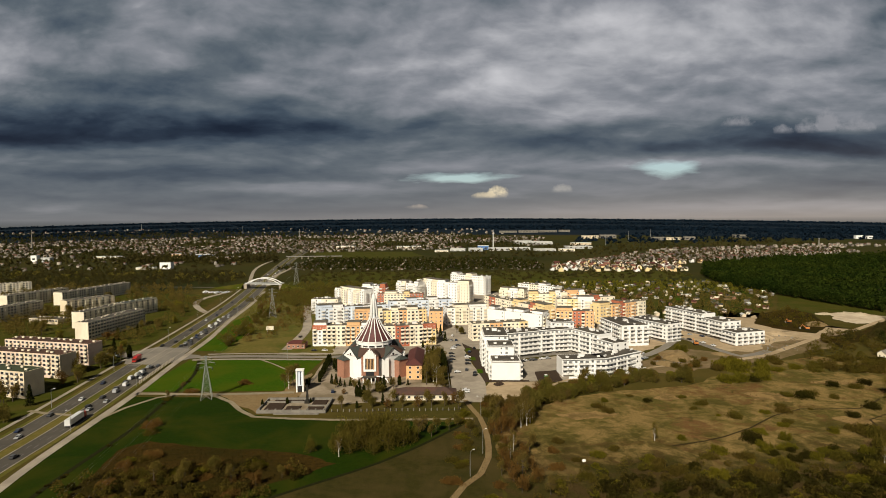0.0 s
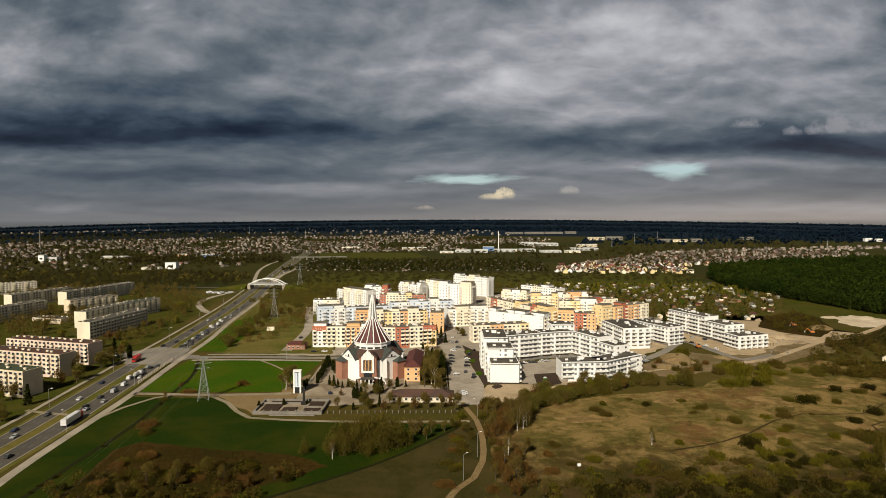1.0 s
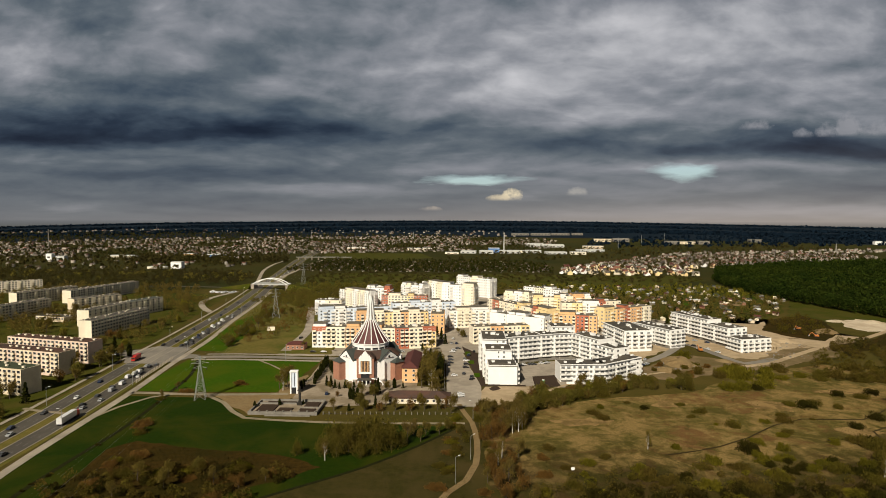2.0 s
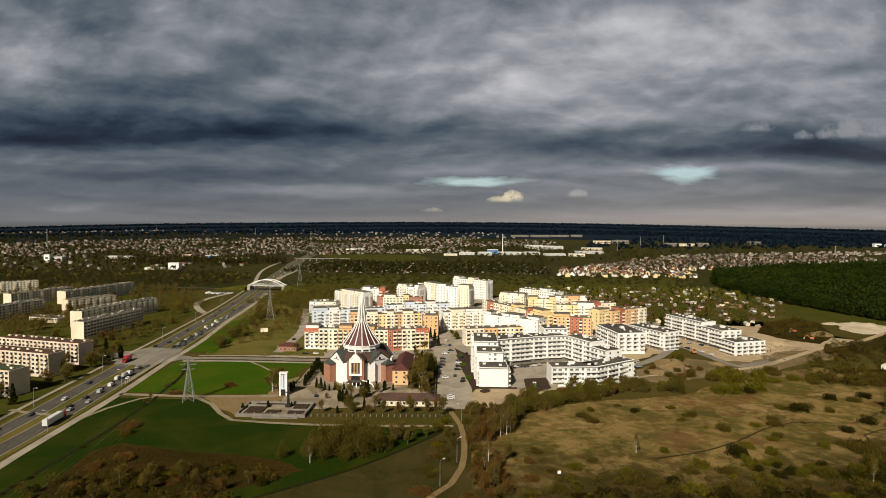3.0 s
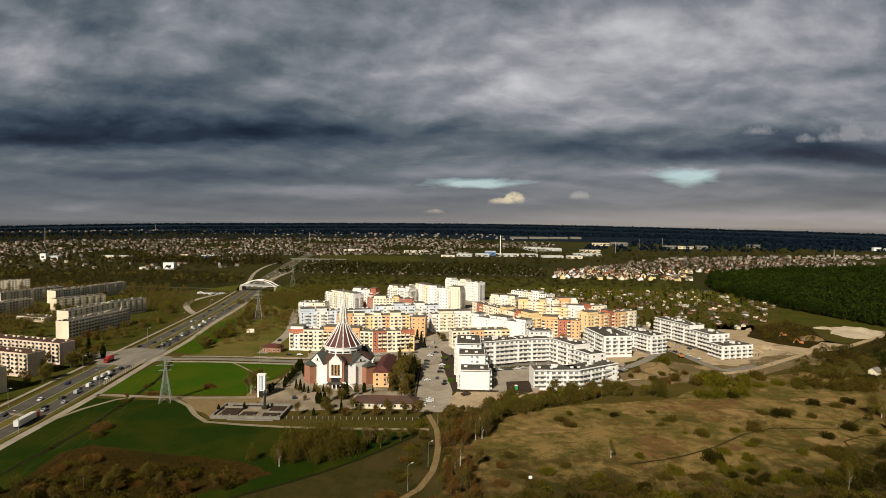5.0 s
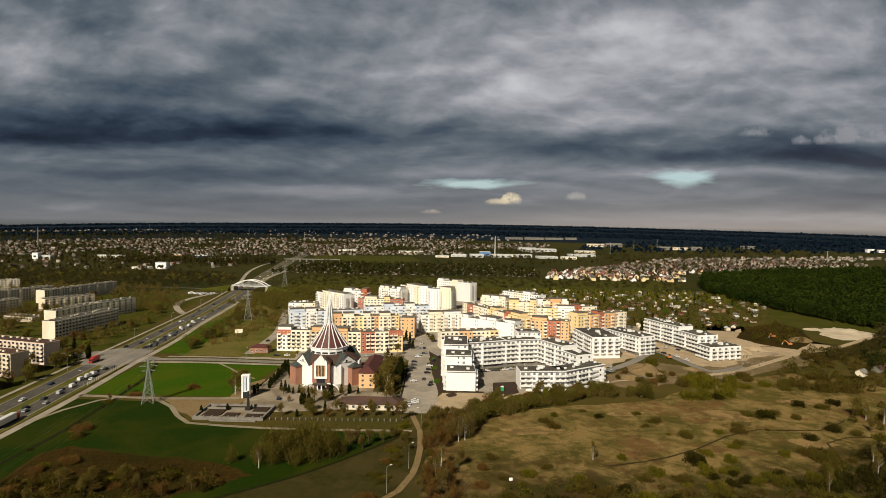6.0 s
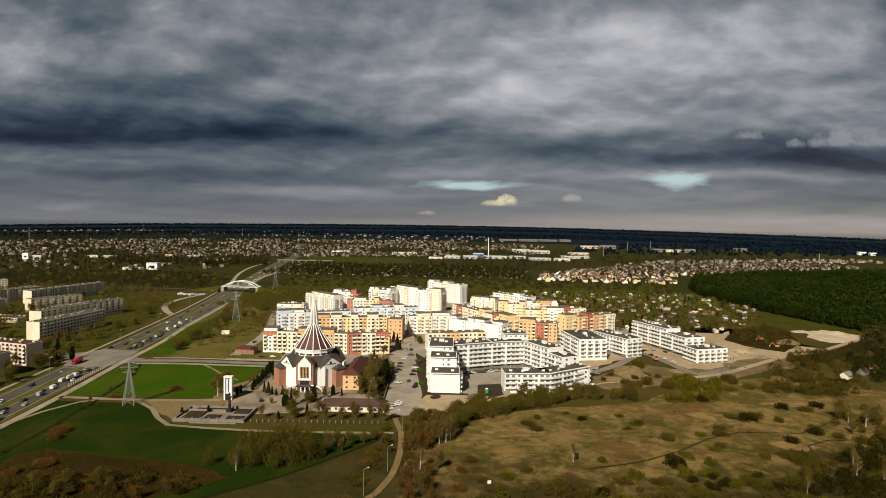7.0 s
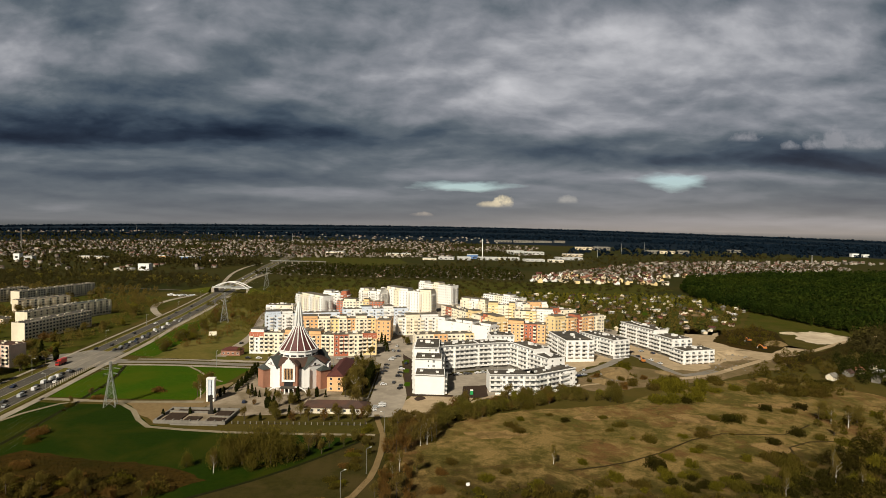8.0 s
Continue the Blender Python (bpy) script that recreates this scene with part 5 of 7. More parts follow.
def hip_house(label, x, y, w, d, h, ridge, wall, roofm, rot=0.0, category="house", group="", name="house", windows=True, storeys=2):
    ob = thing(name, pose(x, y, float(rise(np.array(x), np.array(y))), 0, 0, rot), label, category, group)
    part("wall", MB().box(-w / 2, w / 2, -d / 2, d / 2, 0, h), [wall], ob)
    mb = MB()
    o = 0.5
    if ridge > 0:
        k = max(0.0, (max(w, d) - min(w, d)) / 2)
        a = [(-w / 2 - o, -d / 2 - o, h), (w / 2 + o, -d / 2 - o, h), (w / 2 + o, d / 2 + o, h), (-w / 2 - o, d / 2 + o, h)]
        r = [(-k, 0, h + ridge), (k, 0, h + ridge)] if w >= d else [(0, -k, h + ridge), (0, k, h + ridge)]
        if w >= d:
            mb.quad(a[0], a[1], r[1], r[0])
            mb.quad(a[2], a[3], r[0], r[1])
            mb.quad(a[1], a[2], r[1])
            mb.quad(a[3], a[0], r[0])
        else:
            mb.quad(a[1], a[2], r[1], r[0])
            mb.quad(a[3], a[0], r[0], r[1])
            mb.quad(a[0], a[1], r[0])
            mb.quad(a[2], a[3], r[1])
        mb.quad(*a[::-1])
    else:
        mb.box(-w / 2 - o, w / 2 + o, -d / 2 - o, d / 2 + o, h, h + 0.4)
    part("roof", mb, [roofm], ob)
    if windows:
        for s in range(storeys):
            n = max(1, int(w / 3.4))
            for i in range(n):
                q = part("window", WIN["std"], None, ob)
                q.location = (-w / 2 + (i + 0.5) * w / n, -d / 2 - 0.01, s * 2.9 + 1.0)
    return ob


hip_house("orange presbytery wing with dark brown roof", -17, 378, 9.5, 42, 9.0, 3.4, "orange", "maroon_tile", category="presbytery", name="presbytery", storeys=3)
hip_house("low pale hall with long dark brown roof", -9, 322, 34, 12, 3.0, 2.6, "panel", "felt_brown", category="hall", name="parish_hall", storeys=1)
hip_house("brick garages with brown roof", -112, 449, 14, 9, 4, 2.0, "brick", "maroon_tile", category="garage", name="garage", storeys=1)
hip_house("long low brown-roofed row of garages", 34, 437, 5, 20, 2.8, 0, "white", "felt_brown", category="garage", name="garage", storeys=1)


def bell_tower():
    ob = thing("bell_tower", pose(-81, 333, 0, 0, 0, 6), "white slab bell tower on a dark base", "bell tower")
    part("base", MB().box(-2.0, 2.0, -1.5, 1.5, 0, 3.6), ["dark"], ob)
    for x in (-1.75, 1.75):
        part("pier", MB().box(x - 0.4, x + 0.4, -1.6, 1.6, 0, 12.4), ["white"], ob)
    part("slab", MB().box(-1.35, 1.35, -1.1, 1.1, 3.6, 12.4), ["bluewhite"], ob)
    part("top_beam", MB().box(-2.3, 2.3, -1.7, 1.7, 12.4, 13.1), ["white"], ob)
    part("slot", MB().box(0.2, 0.6, -1.2, -1.09, 4.2, 11.8), ["dark"], ob)


bell_tower()


def memorial():
    ob = thing("memorial_plaza", pose(-76, 305.5, 0), "walled stone memorial terrace with hedged beds beside the field", "memorial")
    part("terrace", MB().box(-17.4, 16.4, -9.6, 9.6, 0, 0.7), ["yard"], ob)
    for x0, x1, y0, y1, h in ((-18.2, 17.2, -10.4, -9.6, 1.7), (-18.2, 17.2, 9.6, 10.4, 1.9), (-18.2, -17.4, -9.6, 9.6, 1.7), (16.4, 17.2, -9.6, 9.6, 1.7), (-17.4, 4, 5.0, 5.6, 1.5), (6, 16.4, -1.2, -0.6, 1.4)):
        part("parapet", MB().box(x0, x1, y0, y1, 0.02, h), ["stone"], ob)
    for x0, x1, y0, y1 in ((-15.5, -6, -7.5, 3.5), (-4.5, 3.0, -7.5, -1.5), (6.5, 15.2, -8.2, -2.6), (-14, 2, 6.6, 8.8), (7.5, 15.2, 1.2, 8.2)):
        part("planted_bed", MB().prism([(x0, y0), (x1, y0), (x1, y1), (x0, y1)], 0.7, 1.15, scale=0.95), ["dark_soil"], ob, "low clipped brown planting")
    part("lower_step", MB().box(-9, 14, -12.2, -10.4, 0, 0.45), ["stone"], ob)
    part("pedestal", MB().box(3.2, 5.8, 3.2, 5.8, 0.7, 2.2), ["bronze"], ob)
    part("column", MB().prism([(3.9, 3.9), (5.1, 3.9), (5.1, 5.1), (3.9, 5.1)], 2.2, 10.5, scale=0.6), ["bronze"], ob, "tall dark tapering column")
    part("cross_arm", MB().box(3.3, 5.7, 4.25, 4.75, 8.2, 8.7), ["bronze"], ob)
    for i in range(9):
        x = -16.6 + i * 4.1
        part("pillar", MB().box(x - 0.35, x + 0.35, -10.5, -9.5, 1.7, 2.3), ["stone"], ob)


memorial()


def picket_fence(x0, x1, y0, y1, label):
    ob = thing("fence", pose(0, 0, 0), label, "fence")
    d = math.hypot(x1 - x0, y1 - y0)
    n = int(d / 3.0)
    for i in range(n + 1):
        x, y = x0 + (x1 - x0) * i / n, y0 + (y1 - y0) * i / n
        part("post", MB().box(x - 0.2, x + 0.2, y - 0.2, y + 0.2, 0.05, 1.5), ["stone"], ob)
    for z in (0.5, 1.4):
        part("rail", MB().tube((x0, y0, z), (x1, y1, z), 0.05, n=4), ["bronze"], ob)


picket_fence(-56, 10, 297, 299, "row of stone posts with dark rails")
barrier = thing("post_fence", pose(0, 0, 0), "row of pale concrete fence posts beside the pavement", "fence")
for i in range(24):
    y = 350 + i * 2.6
    part("post", MB().prism([(road_x(y) + 14.1, y), (road_x(y) + 14.7, y), (road_x(y) + 14.7, y + 0.4), (road_x(y) + 14.1, y + 0.4)], 0.0, 2.2, scale=0.85), ["paving"], barrier)
picket_fence(-80, -76, 336, 404, "pale posted fence beside the churchyard")
picket_fence(5, 3, 330, 402, "dark steel fence beside the car park")


# ---- pylons, masts, lamps ----
def pylon(x, y, h, w, rot, label):
    ob = thing("pylon", pose(x, y, 0, 0, 0, rot), label, "pylon", "power line pylons")
    lv = [0, 0.18, 0.34, 0.48, 0.60, 0.70, 0.79, 0.87, 0.94, 1.0]
    wid = [w / 2 * (1 - 0.86 * min(1, z / 0.8)) for z in lv]
    c = [[(sx * a, sy * a, z * h) for sx, sy in ((-1, -1), (1, -1), (1, 1), (-1, 1))] for a, z in zip(wid, lv)]
    for k in range(4):
        mb = MB().pipe([q[k] for q in c], [0.14] * len(c), 4)
        part("leg", mb, ["steel"], ob)
        mb = MB()
        q = (k + 1) % 4
        for i in range(len(lv) - 1):
            mb.tube(c[i][k], c[i + 1][q], 0.075, n=4)
            mb.tube(c[i][q], c[i + 1][k], 0.075, n=4)
            mb.tube(c[i + 1][k], c[i + 1][q], 0.07, n=4)
        part("lattice", mb, ["steel"], ob)
    for z, a in ((0.72, 3.4), (0.83, 4.6), (0.94, 3.0)):
        for s in (-1, 1):
            mb = MB().tube((0, 0, z * h), (s * a, 0, z * h + 0.2), 0.12, n=4).tube((0, 0, z * h + 1.3), (s * a, 0, z * h + 0.2), 0.08, n=4)
            part("cross_arm", mb, ["steel"], ob)
            part("insulator", MB().tube((s * a, 0, z * h + 0.2), (s * a, 0, z * h - 1.3), 0.11, n=5), ["dark"], ob)
    return ob


PY = [(-129.5, 320, 24), (-172, 588, 30), (-222, 880, 34)]
for x, y, h in PY:
    pylon(x, y, h, h * 0.24, 16, "grey steel lattice power pylon in the grass")
wires = MB()
ends = [(-95, 60, 24)] + PY + [(-270, 1180, 34)]
for (x0, y0, h0), (x1, y1, h1) in zip(ends, ends[1:]):
    for z, a in ((0.72, 3.4), (0.83, 4.6), (0.94, 3.0)):
        for s in (-1, 1):
            pts = [(x0 + (x1 - x0) * t + s * a, y0 + (y1 - y0) * t, (h0 + (h1 - h0) * t) * z - 1.3 - 14 * t * (1 - t)) for t in np.linspace(0, 1, 9)]
            for p, q in zip(pts, pts[1:]):
                wires.tube(p, q, 0.008, n=3)
solid("power_lines", wires, ["steel"], "thin sagging power lines between pylons", "power line", kind="stuff")


def mast(x, y, h, label, mat_="steel", r=1.2, name="mast"):
    z = float(rise(np.array(x), np.array(y)))
    ob = thing(name, pose(x, y, z), label, name.replace("_", " "))
    part("shaft", MB().tube((0, 0, -1), (0, 0, h), r, r * 0.5, 8), [mat_], ob)
    part("head", MB().tube((0, 0, h), (0, 0, h + 2), r * 0.9, r * 0.2, 8), ["steel"], ob)


mast(150, 1830, 62, "slim pale radio mast over the sheds", "white_steel", 1.6, "radio_mast")
mast(-1340, 1900, 62, "tall pale chimney over the houses", "stone", 2.2, "chimney")
mast(1180, 1860, 26, "slim water tower over far houses", "stone", 3.0, "water_tower")
for x, y in ((-620, 2500), (-930, 2700), (-180, 2450), (700, 2250), (820, 2350), (-1500, 2900), (560, 2050)):
    mast(x, y, 38, "distant steel lattice mast over the town", "steel", 1.0)


def lamp_mesh(h):
    post = MB().tube((0, 0, 0), (0, 0, h), 0.13, 0.07, 6)
    arm = MB().tube((0, 0, h), (1.6, 0, h + 0.35), 0.06, n=5)
    head = MB().box(1.4, 2.3, -0.18, 0.18, h + 0.28, h + 0.46)
    return [("post", post.mesh("post", ["steel"])), ("arm", arm.mesh("arm", ["steel"])), ("lamp_head", head.mesh("lamp_head", ["white_steel"]))]


lamp_parts = lamp_mesh(10.0)
for i, y in enumerate([150, 190, 232, 270, 305, 345, 380, 440, 480, 520, 565, 610, 660, 710, 760]):
    s = -1 if i % 2 == 0 else 1
    ob = thing("street_lamp", pose(road_x(y) + s * 14.3, y, 0.0, 0, 0, 0 if s < 0 else 180), "grey steel street lamp beside the road", "street lamp", "street lamps along the road")
    for n, me in lamp_parts:
        part(n, me, None, ob)
for x, y, r in ((18.0, 243, 40), (11.8, 220.7, 40), (20, 290, 200), (-60, 413, 90), (-110, 413, 90), (-30, 418, 90)):
    ob = thing("street_lamp", pose(x, y, 0.0, 0, 0, r), "slim grey lamp post beside the track", "street lamp", "slim lamp posts")
    for n, me in lamp_parts:
        part(n, me, None, ob)
sign = thing("sign_board", pose(58.2, 233.4, 0, 0, 0, 10), "small white board standing in the meadow", "sign")
part("board", MB().box(-0.7, 0.7, -0.06, 0.06, 0.4, 1.6), ["white"], sign)
part("post", MB().tube((0, 0.1, 0), (0, 0.1, 1.5), 0.05), ["steel"], sign)
bb = thing("billboard", pose(-150, 505, 0, 0, 0, 10), "pale yellow billboard on steel posts", "billboard")
part("panel", MB().box(-3.2, 3.2, -0.15, 0.15, 3, 6.4), ["cream"], bb)
for x in (-2, 2):
    part("post", MB().tube((x, 0.2, 0), (x, 0.2, 5), 0.14), ["steel"], bb)
kiosk = thing("site_toilet", pose(64, 357, 0, 0, 0, 8), "small green portable site toilet", "site toilet")
part("body", MB().box(-0.8, 0.8, -0.8, 0.8, 0.2, 2.6), [mat("green_plastic", (0.03, 0.30, 0.10), (0.025, 0.25, 0.08), 1.0, 0.5)], kiosk)
part("roof", MB().prism([(-0.9, -0.9), (0.9, -0.9), (0.9, 0.9), (-0.9, 0.9)], 2.6, 2.9, scale=0.8), ["white"], kiosk)


# ---- bridges ----
def arch_bridge():
    ob = thing("arch_bridge", pose(-256, 834, 0, 0, 0, -10), "white steel arch bridge over the road", "bridge")
    part("deck", MB().box(-28, 28, -5, 5, 6.6, 7.6), ["hall"], ob)
    part("road_surface", MB().box(-28, 28, -4, 4, 7.6, 7.63), ["asphalt"], ob)
    for y in (-4.6, 4.6):
        mb = MB()
        pts = [(-26 + 52 * t, y, 7.2 + 8.2 * 4 * t * (1 - t)) for t in np.linspace(0, 1, 15)]
        mb.pipe(pts, [0.6] * len(pts))
        part("arch", mb, ["white_steel"], ob)
        for p in pts[1:-1]:
            part("hanger", MB().tube(p, (p[0], y, 7.6), 0.09, n=4), ["white_steel"], ob)
        part("parapet", MB().box(-28, 28, y * 1.07 - 0.1, y * 1.07 + 0.1, 7.8, 8.9), ["steel"], ob)
    for x in (-27, 27):
        part("abutment", MB().box(x - 2.5, x + 2.5, -5.5, 5.5, 0, 6.6), ["paving"], ob)
    for s in (-1, 1):
        e = MB()
        x0, x1 = s * 29.5, s * 80
        p = [(x0, -14, 0.05), (x1, -8, 0.05), (x1, 8, 0.05), (x0, 14, 0.05)]
        q = [(x0, -5, 7.7), (x1, -4, 0.3), (x1, 4, 0.3), (x0, 5, 7.7)]
        if s < 0:
            p, q = p[::-1], q[::-1]
        e.quad(*q)
        for i in range(4):
            e.quad(p[i], p[(i + 1) % 4], q[(i + 1) % 4], q[i])
        part("embankment", e, ["grass_pale"], ob)


arch_bridge()
flyover = thing("flyover", pose(-330, 1450, 0, 0, 0, 4), "long pale concrete motorway flyover", "bridge")
part("deck", MB().box(-60, 75, -6, 6, 6, 7.4), ["stone"], flyover)
for x in range(-55, 75, 16):
    part("pier", MB().box(x - 1, x + 1, -4, 4, 0, 6), ["paving"], flyover)
part("parapet", MB().box(-60, 75, -6.2, -5.9, 7.4, 8.2), ["steel"], flyover)


# ---- vehicles ----
def car_meshes(paint, kind="car"):
    prof = {"car": [(-2.1, 0.35), (2.1, 0.35), (2.15, 0.75), (1.1, 0.95), (0.5, 1.45), (-1.2, 1.48), (-1.9, 1.0), (-2.15, 0.9)],
            "van": [(-2.5, 0.4), (2.5, 0.4), (2.55, 1.1), (1.9, 1.3), (1.3, 2.15), (-2.4, 2.2), (-2.55, 1.2)]}[kind]
    w = 0.88 if kind == "car" else 0.98
    b = MB()
    n = len(prof)
    for s in (-1, 1):
        for x, z in prof:
            b.v.append((x, s * w * (0.86 if z > 1.2 else 1.0), z))
    b.f += [tuple(range(n)), tuple(reversed(range(n, 2 * n)))]
    b.m += [0, 0]
    for i in range(n):
        j = (i + 1) % n
        b.f.append((i, n + i, n + j, j))
        b.m.append(0)
    g = MB()
    if kind == "car":
        g.quad((1.06, -0.7, 0.99), (1.06, 0.7, 0.99), (0.54, 0.66, 1.44), (0.54, -0.66, 1.44))
        g.quad((-1.86, 0.66, 1.06), (-1.86, -0.66, 1.06), (-1.26, -0.62, 1.48), (-1.26, 0.62, 1.48))
        for s in (-1, 1):
            p = [(-1.5, s * 0.87, 1.0), (0.9, s * 0.87, 1.0), (0.4, s * 0.80, 1.4), (-1.1, s * 0.80, 1.4)]
            g.quad(*(p if s < 0 else p[::-1]))
    else:
        g.quad((1.9, -0.85, 1.36), (1.9, 0.85, 1.36), (1.36, 0.78, 2.08), (1.36, -0.78, 2.08))
        for s in (-1, 1):
            p = [(0.5, s * 0.97, 1.3), (1.6, s * 0.97, 1.3), (1.2, s * 0.88, 1.95), (0.5, s * 0.88, 1.95)]
            g.quad(*(p if s < 0 else p[::-1]))
    return b.mesh("body", [paint]), g.mesh("glazing", ["glass"])


wheel_me = MB().tube((0, -0.1, 0), (0, 0.1, 0), 0.33, n=10).mesh("wheel", ["rubber"])
PAINTS = ["white", "silver", "black", "graphite", "blue", "silver", "graphite", "black", "black", "white", "graphite"]
CARS = {p: car_meshes("paint_" + p) for p in set(PAINTS)}
VANS = {p: car_meshes("paint_" + p, "van") for p in ("white", "silver")}
made_cars = {}


def car(x, y, rot, paint, where, kind="car", z=0.17):
    key = (paint, kind)
    label = f"{paint} {'delivery van' if kind == 'van' else 'passenger car'} {where}"
    m = pose(x, y, z, 0, 0, rot)
    if key in made_cars:
        ob = copy_thing(made_cars[key], m)
        return tagged(ob, label)
    ob = thing("van" if kind == "van" else "car", m, label, "van" if kind == "van" else "car", "vehicles on the roads")
    b, g = (VANS if kind == "van" else CARS)[paint]
    part("body", b, None, ob)
    part("glazing", g, None, ob, "dark tinted glass")
    for sx in (-1.3, 1.35):
        for sy in (-0.82, 0.82):
            o = part("wheel", wheel_me, None, ob)
            o.location = (sx, sy, 0.33)
    made_cars[key] = ob
    return ob


RC = random.Random(11)


def heading(y):
    return math.degrees(math.atan2(20, road_x(y + 10) - road_x(y - 10)))


for lane, ys in ((4.7, [306, 322, 340, 352, 361, 371, 380, 389, 455, 464, 474, 483, 495, 508, 520, 536, 552, 570, 590, 640]), (7.6, [240, 300, 333, 345, 372, 386, 458, 470, 486, 500, 515, 533, 548, 566, 600, 660]), (10.5, [315, 362, 392, 462, 480, 505, 545, 585])):
    for y in ys:
        y += RC.uniform(-1.5, 1.5)
        k = "van" if RC.random() < 0.12 else "car"
        car(road_x(y) + lane, y, heading(y), RC.choice(["white", "silver"]) if k == "van" else RC.choice(PAINTS), "queueing on the asphalt road", k)
for lane, ys in ((-5.0, [262, 318, 470, 600]), (-7.8, [245, 292, 350, 520, 570, 690]), (-10.4, [270, 455, 640])):
    for y in ys:
        car(road_x(y) + lane, y, heading(y) + 180, RC.choice(PAINTS), "driving on the asphalt road")
for x, y, r in [(-5, 468, 80), (6, 400, 90), (17, 418, 85), (21, 365, 60), (55, 400, 20), (62, 404, 15), (70, 407, 20), (10, 322, 5), (11, 327, 5), (-62, 331, 100), (0, 505, 80), (-1, 540, 80), (8, 440, 5), (9, 446, 5), (20, 430, 80), (16, 378, 85), (106, 396, 60), (12, 452, 5), (204, 458, 110), (207, 447, 110), (198, 470, 110), (138, 405, 30), (142, 408, 30), (-96, 436, 0), (-88, 436, 0), (-70, 437, 0), (-52, 438, 0), (-30, 440, 0), (-20, 440, 0), (24, 442, 90), (100, 404, 120), (7, 415, 10), (7, 406, 12), (18, 413, 8), (18, 403, 10), (10, 373, 10), (14, 333, 5), (14, 329.5, 5), (21, 371, 80), (7, 471, 80), (11, 471, 80), (8, 489, 80), (50, 403, 20), (57, 402.5, 20), (64, 404, 20), (74, 409, 20), (198, 486, 20), (207, 490, 20), (214, 483, 110), (145, 421, 60), (-119, 487, 80), (-115, 457, 80), (-114, 462, 80), (6.6, 424, 10), (17.4, 394, 10)]:
    car(x, y, r, RC.choice(PAINTS), "parked on the pale paving", z=0.19)


for lane, ys in ((5.0, [875, 905, 950, 1010, 1060, 1120, 1200, 1290]), (9.5, [890, 935, 985, 1090, 1160, 1260]), (-6.5, [880, 960, 1040, 1140, 1230])):
    for y in ys:
        car(road_x(y) + lane, y, heading(y), RC.choice(["white", "silver", "white", "graphite"]), "far off on the motorway")


for i in range(12):
    car(-322 + 9 * (i % 4) + RC.uniform(-2, 2), 782 + 7 * (i // 4) + RC.uniform(-2, 2), RC.uniform(-20, 20), RC.choice(["white", "silver", "white"]), "parked beside the slip road", RC.choice(["van", "car"]), 0.12)


def lorry(x, y, rot, cab, box, label, tank=False, length=13.6):
    ob = thing("lorry", pose(x, y, 0.17, 0, 0, rot), label, "lorry", "vehicles on the roads")
    c = part("cab", MB().prism([(0.6, -1.2), (2.9, -1.2), (2.9, 1.2), (0.6, 1.2)], 0.6, 3.1, scale=0.93), [cab], ob)
    part("windscreen", MB().box(2.82, 2.92, -1.0, 1.0, 1.8, 2.8), ["glass"], c)
    part("chassis", MB().box(-length, 2.6, -0.5, 0.5, 0.6, 1.0), ["dark"], ob)
    if tank:
        d = MB().tube((-length + 0.6, 0, 2.4), (-length + 2.4, 0, 2.5), 0.8, 1.25, 12).tube((-length + 2.4, 0, 2.5), (-1.4, 0, 2.2), 1.25, 1.0, 12).tube((-1.4, 0, 2.2), (-0.4, 0, 2.1), 1.0, 0.5, 12)
        part("drum", d, [box], ob)
    else:
        part("box_body", MB().box(-length, 0.2, -1.25, 1.25, 1.0, 3.9), [box], ob)
    for wx in ([1.9, -1.6, -length + 1.2, -length + 2.5] if length < 10 else [1.9, -1.4, -length + 1.2, -length + 2.5, -length + 3.8]):
        for s in (-1.05, 1.05):
            part("wheel", MB().tube((wx, s - 0.15, 0.5), (wx, s + 0.15, 0.5), 0.5, n=10), ["rubber"], ob)


lorry(road_x(288) + 10.0, 288, heading(288), "paint_red", "paint_white", "white box trailer lorry with red cab")
lorry(road_x(368) + 7.6, 368, heading(368), "paint_white", "hall", "white concrete mixer lorry on the road", True, 8.0)
lorry(road_x(408) - 9.5, 404, heading(404) + 180, "paint_red", "paint_red", "bright red lorry at the junction", False, 7.5)


def digger(x, y, rot):
    ob = thing("excavator", pose(x, y, 0.2, 0, 0, rot), "orange excavator on the sandy site", "excavator")
    for s in (-1.1, 1.1):
        part("track", MB().box(-2, 2, s - 0.3, s + 0.3, 0, 0.9), ["rubber"], ob)
    part("body", MB().box(-1.8, 1.2, -1.3, 1.3, 0.9, 2.2), ["paint_yellow"], ob)
    part("cab", MB().prism([(0.0, -1.2), (1.4, -1.2), (1.4, 0.1), (0.0, 0.1)], 2.2, 3.3, scale=0.9), ["glass"], ob)
    part("boom", MB().tube((1.0, 0.5, 1.8), (3.6, 0.5, 4.2), 0.3, 0.22).tube((3.6, 0.5, 4.2), (5.4, 0.5, 1.6), 0.22, 0.15), ["paint_yellow"], ob)
    part("bucket", MB().prism([(5.0, 0.0), (5.9, 0.0), (5.9, 1.0), (5.0, 1.0)], 0.6, 1.7, scale=0.7), ["steel"], ob)


digger(318, 511, 150)
digger(322, 545, 200)
digger(196, 452, 90)


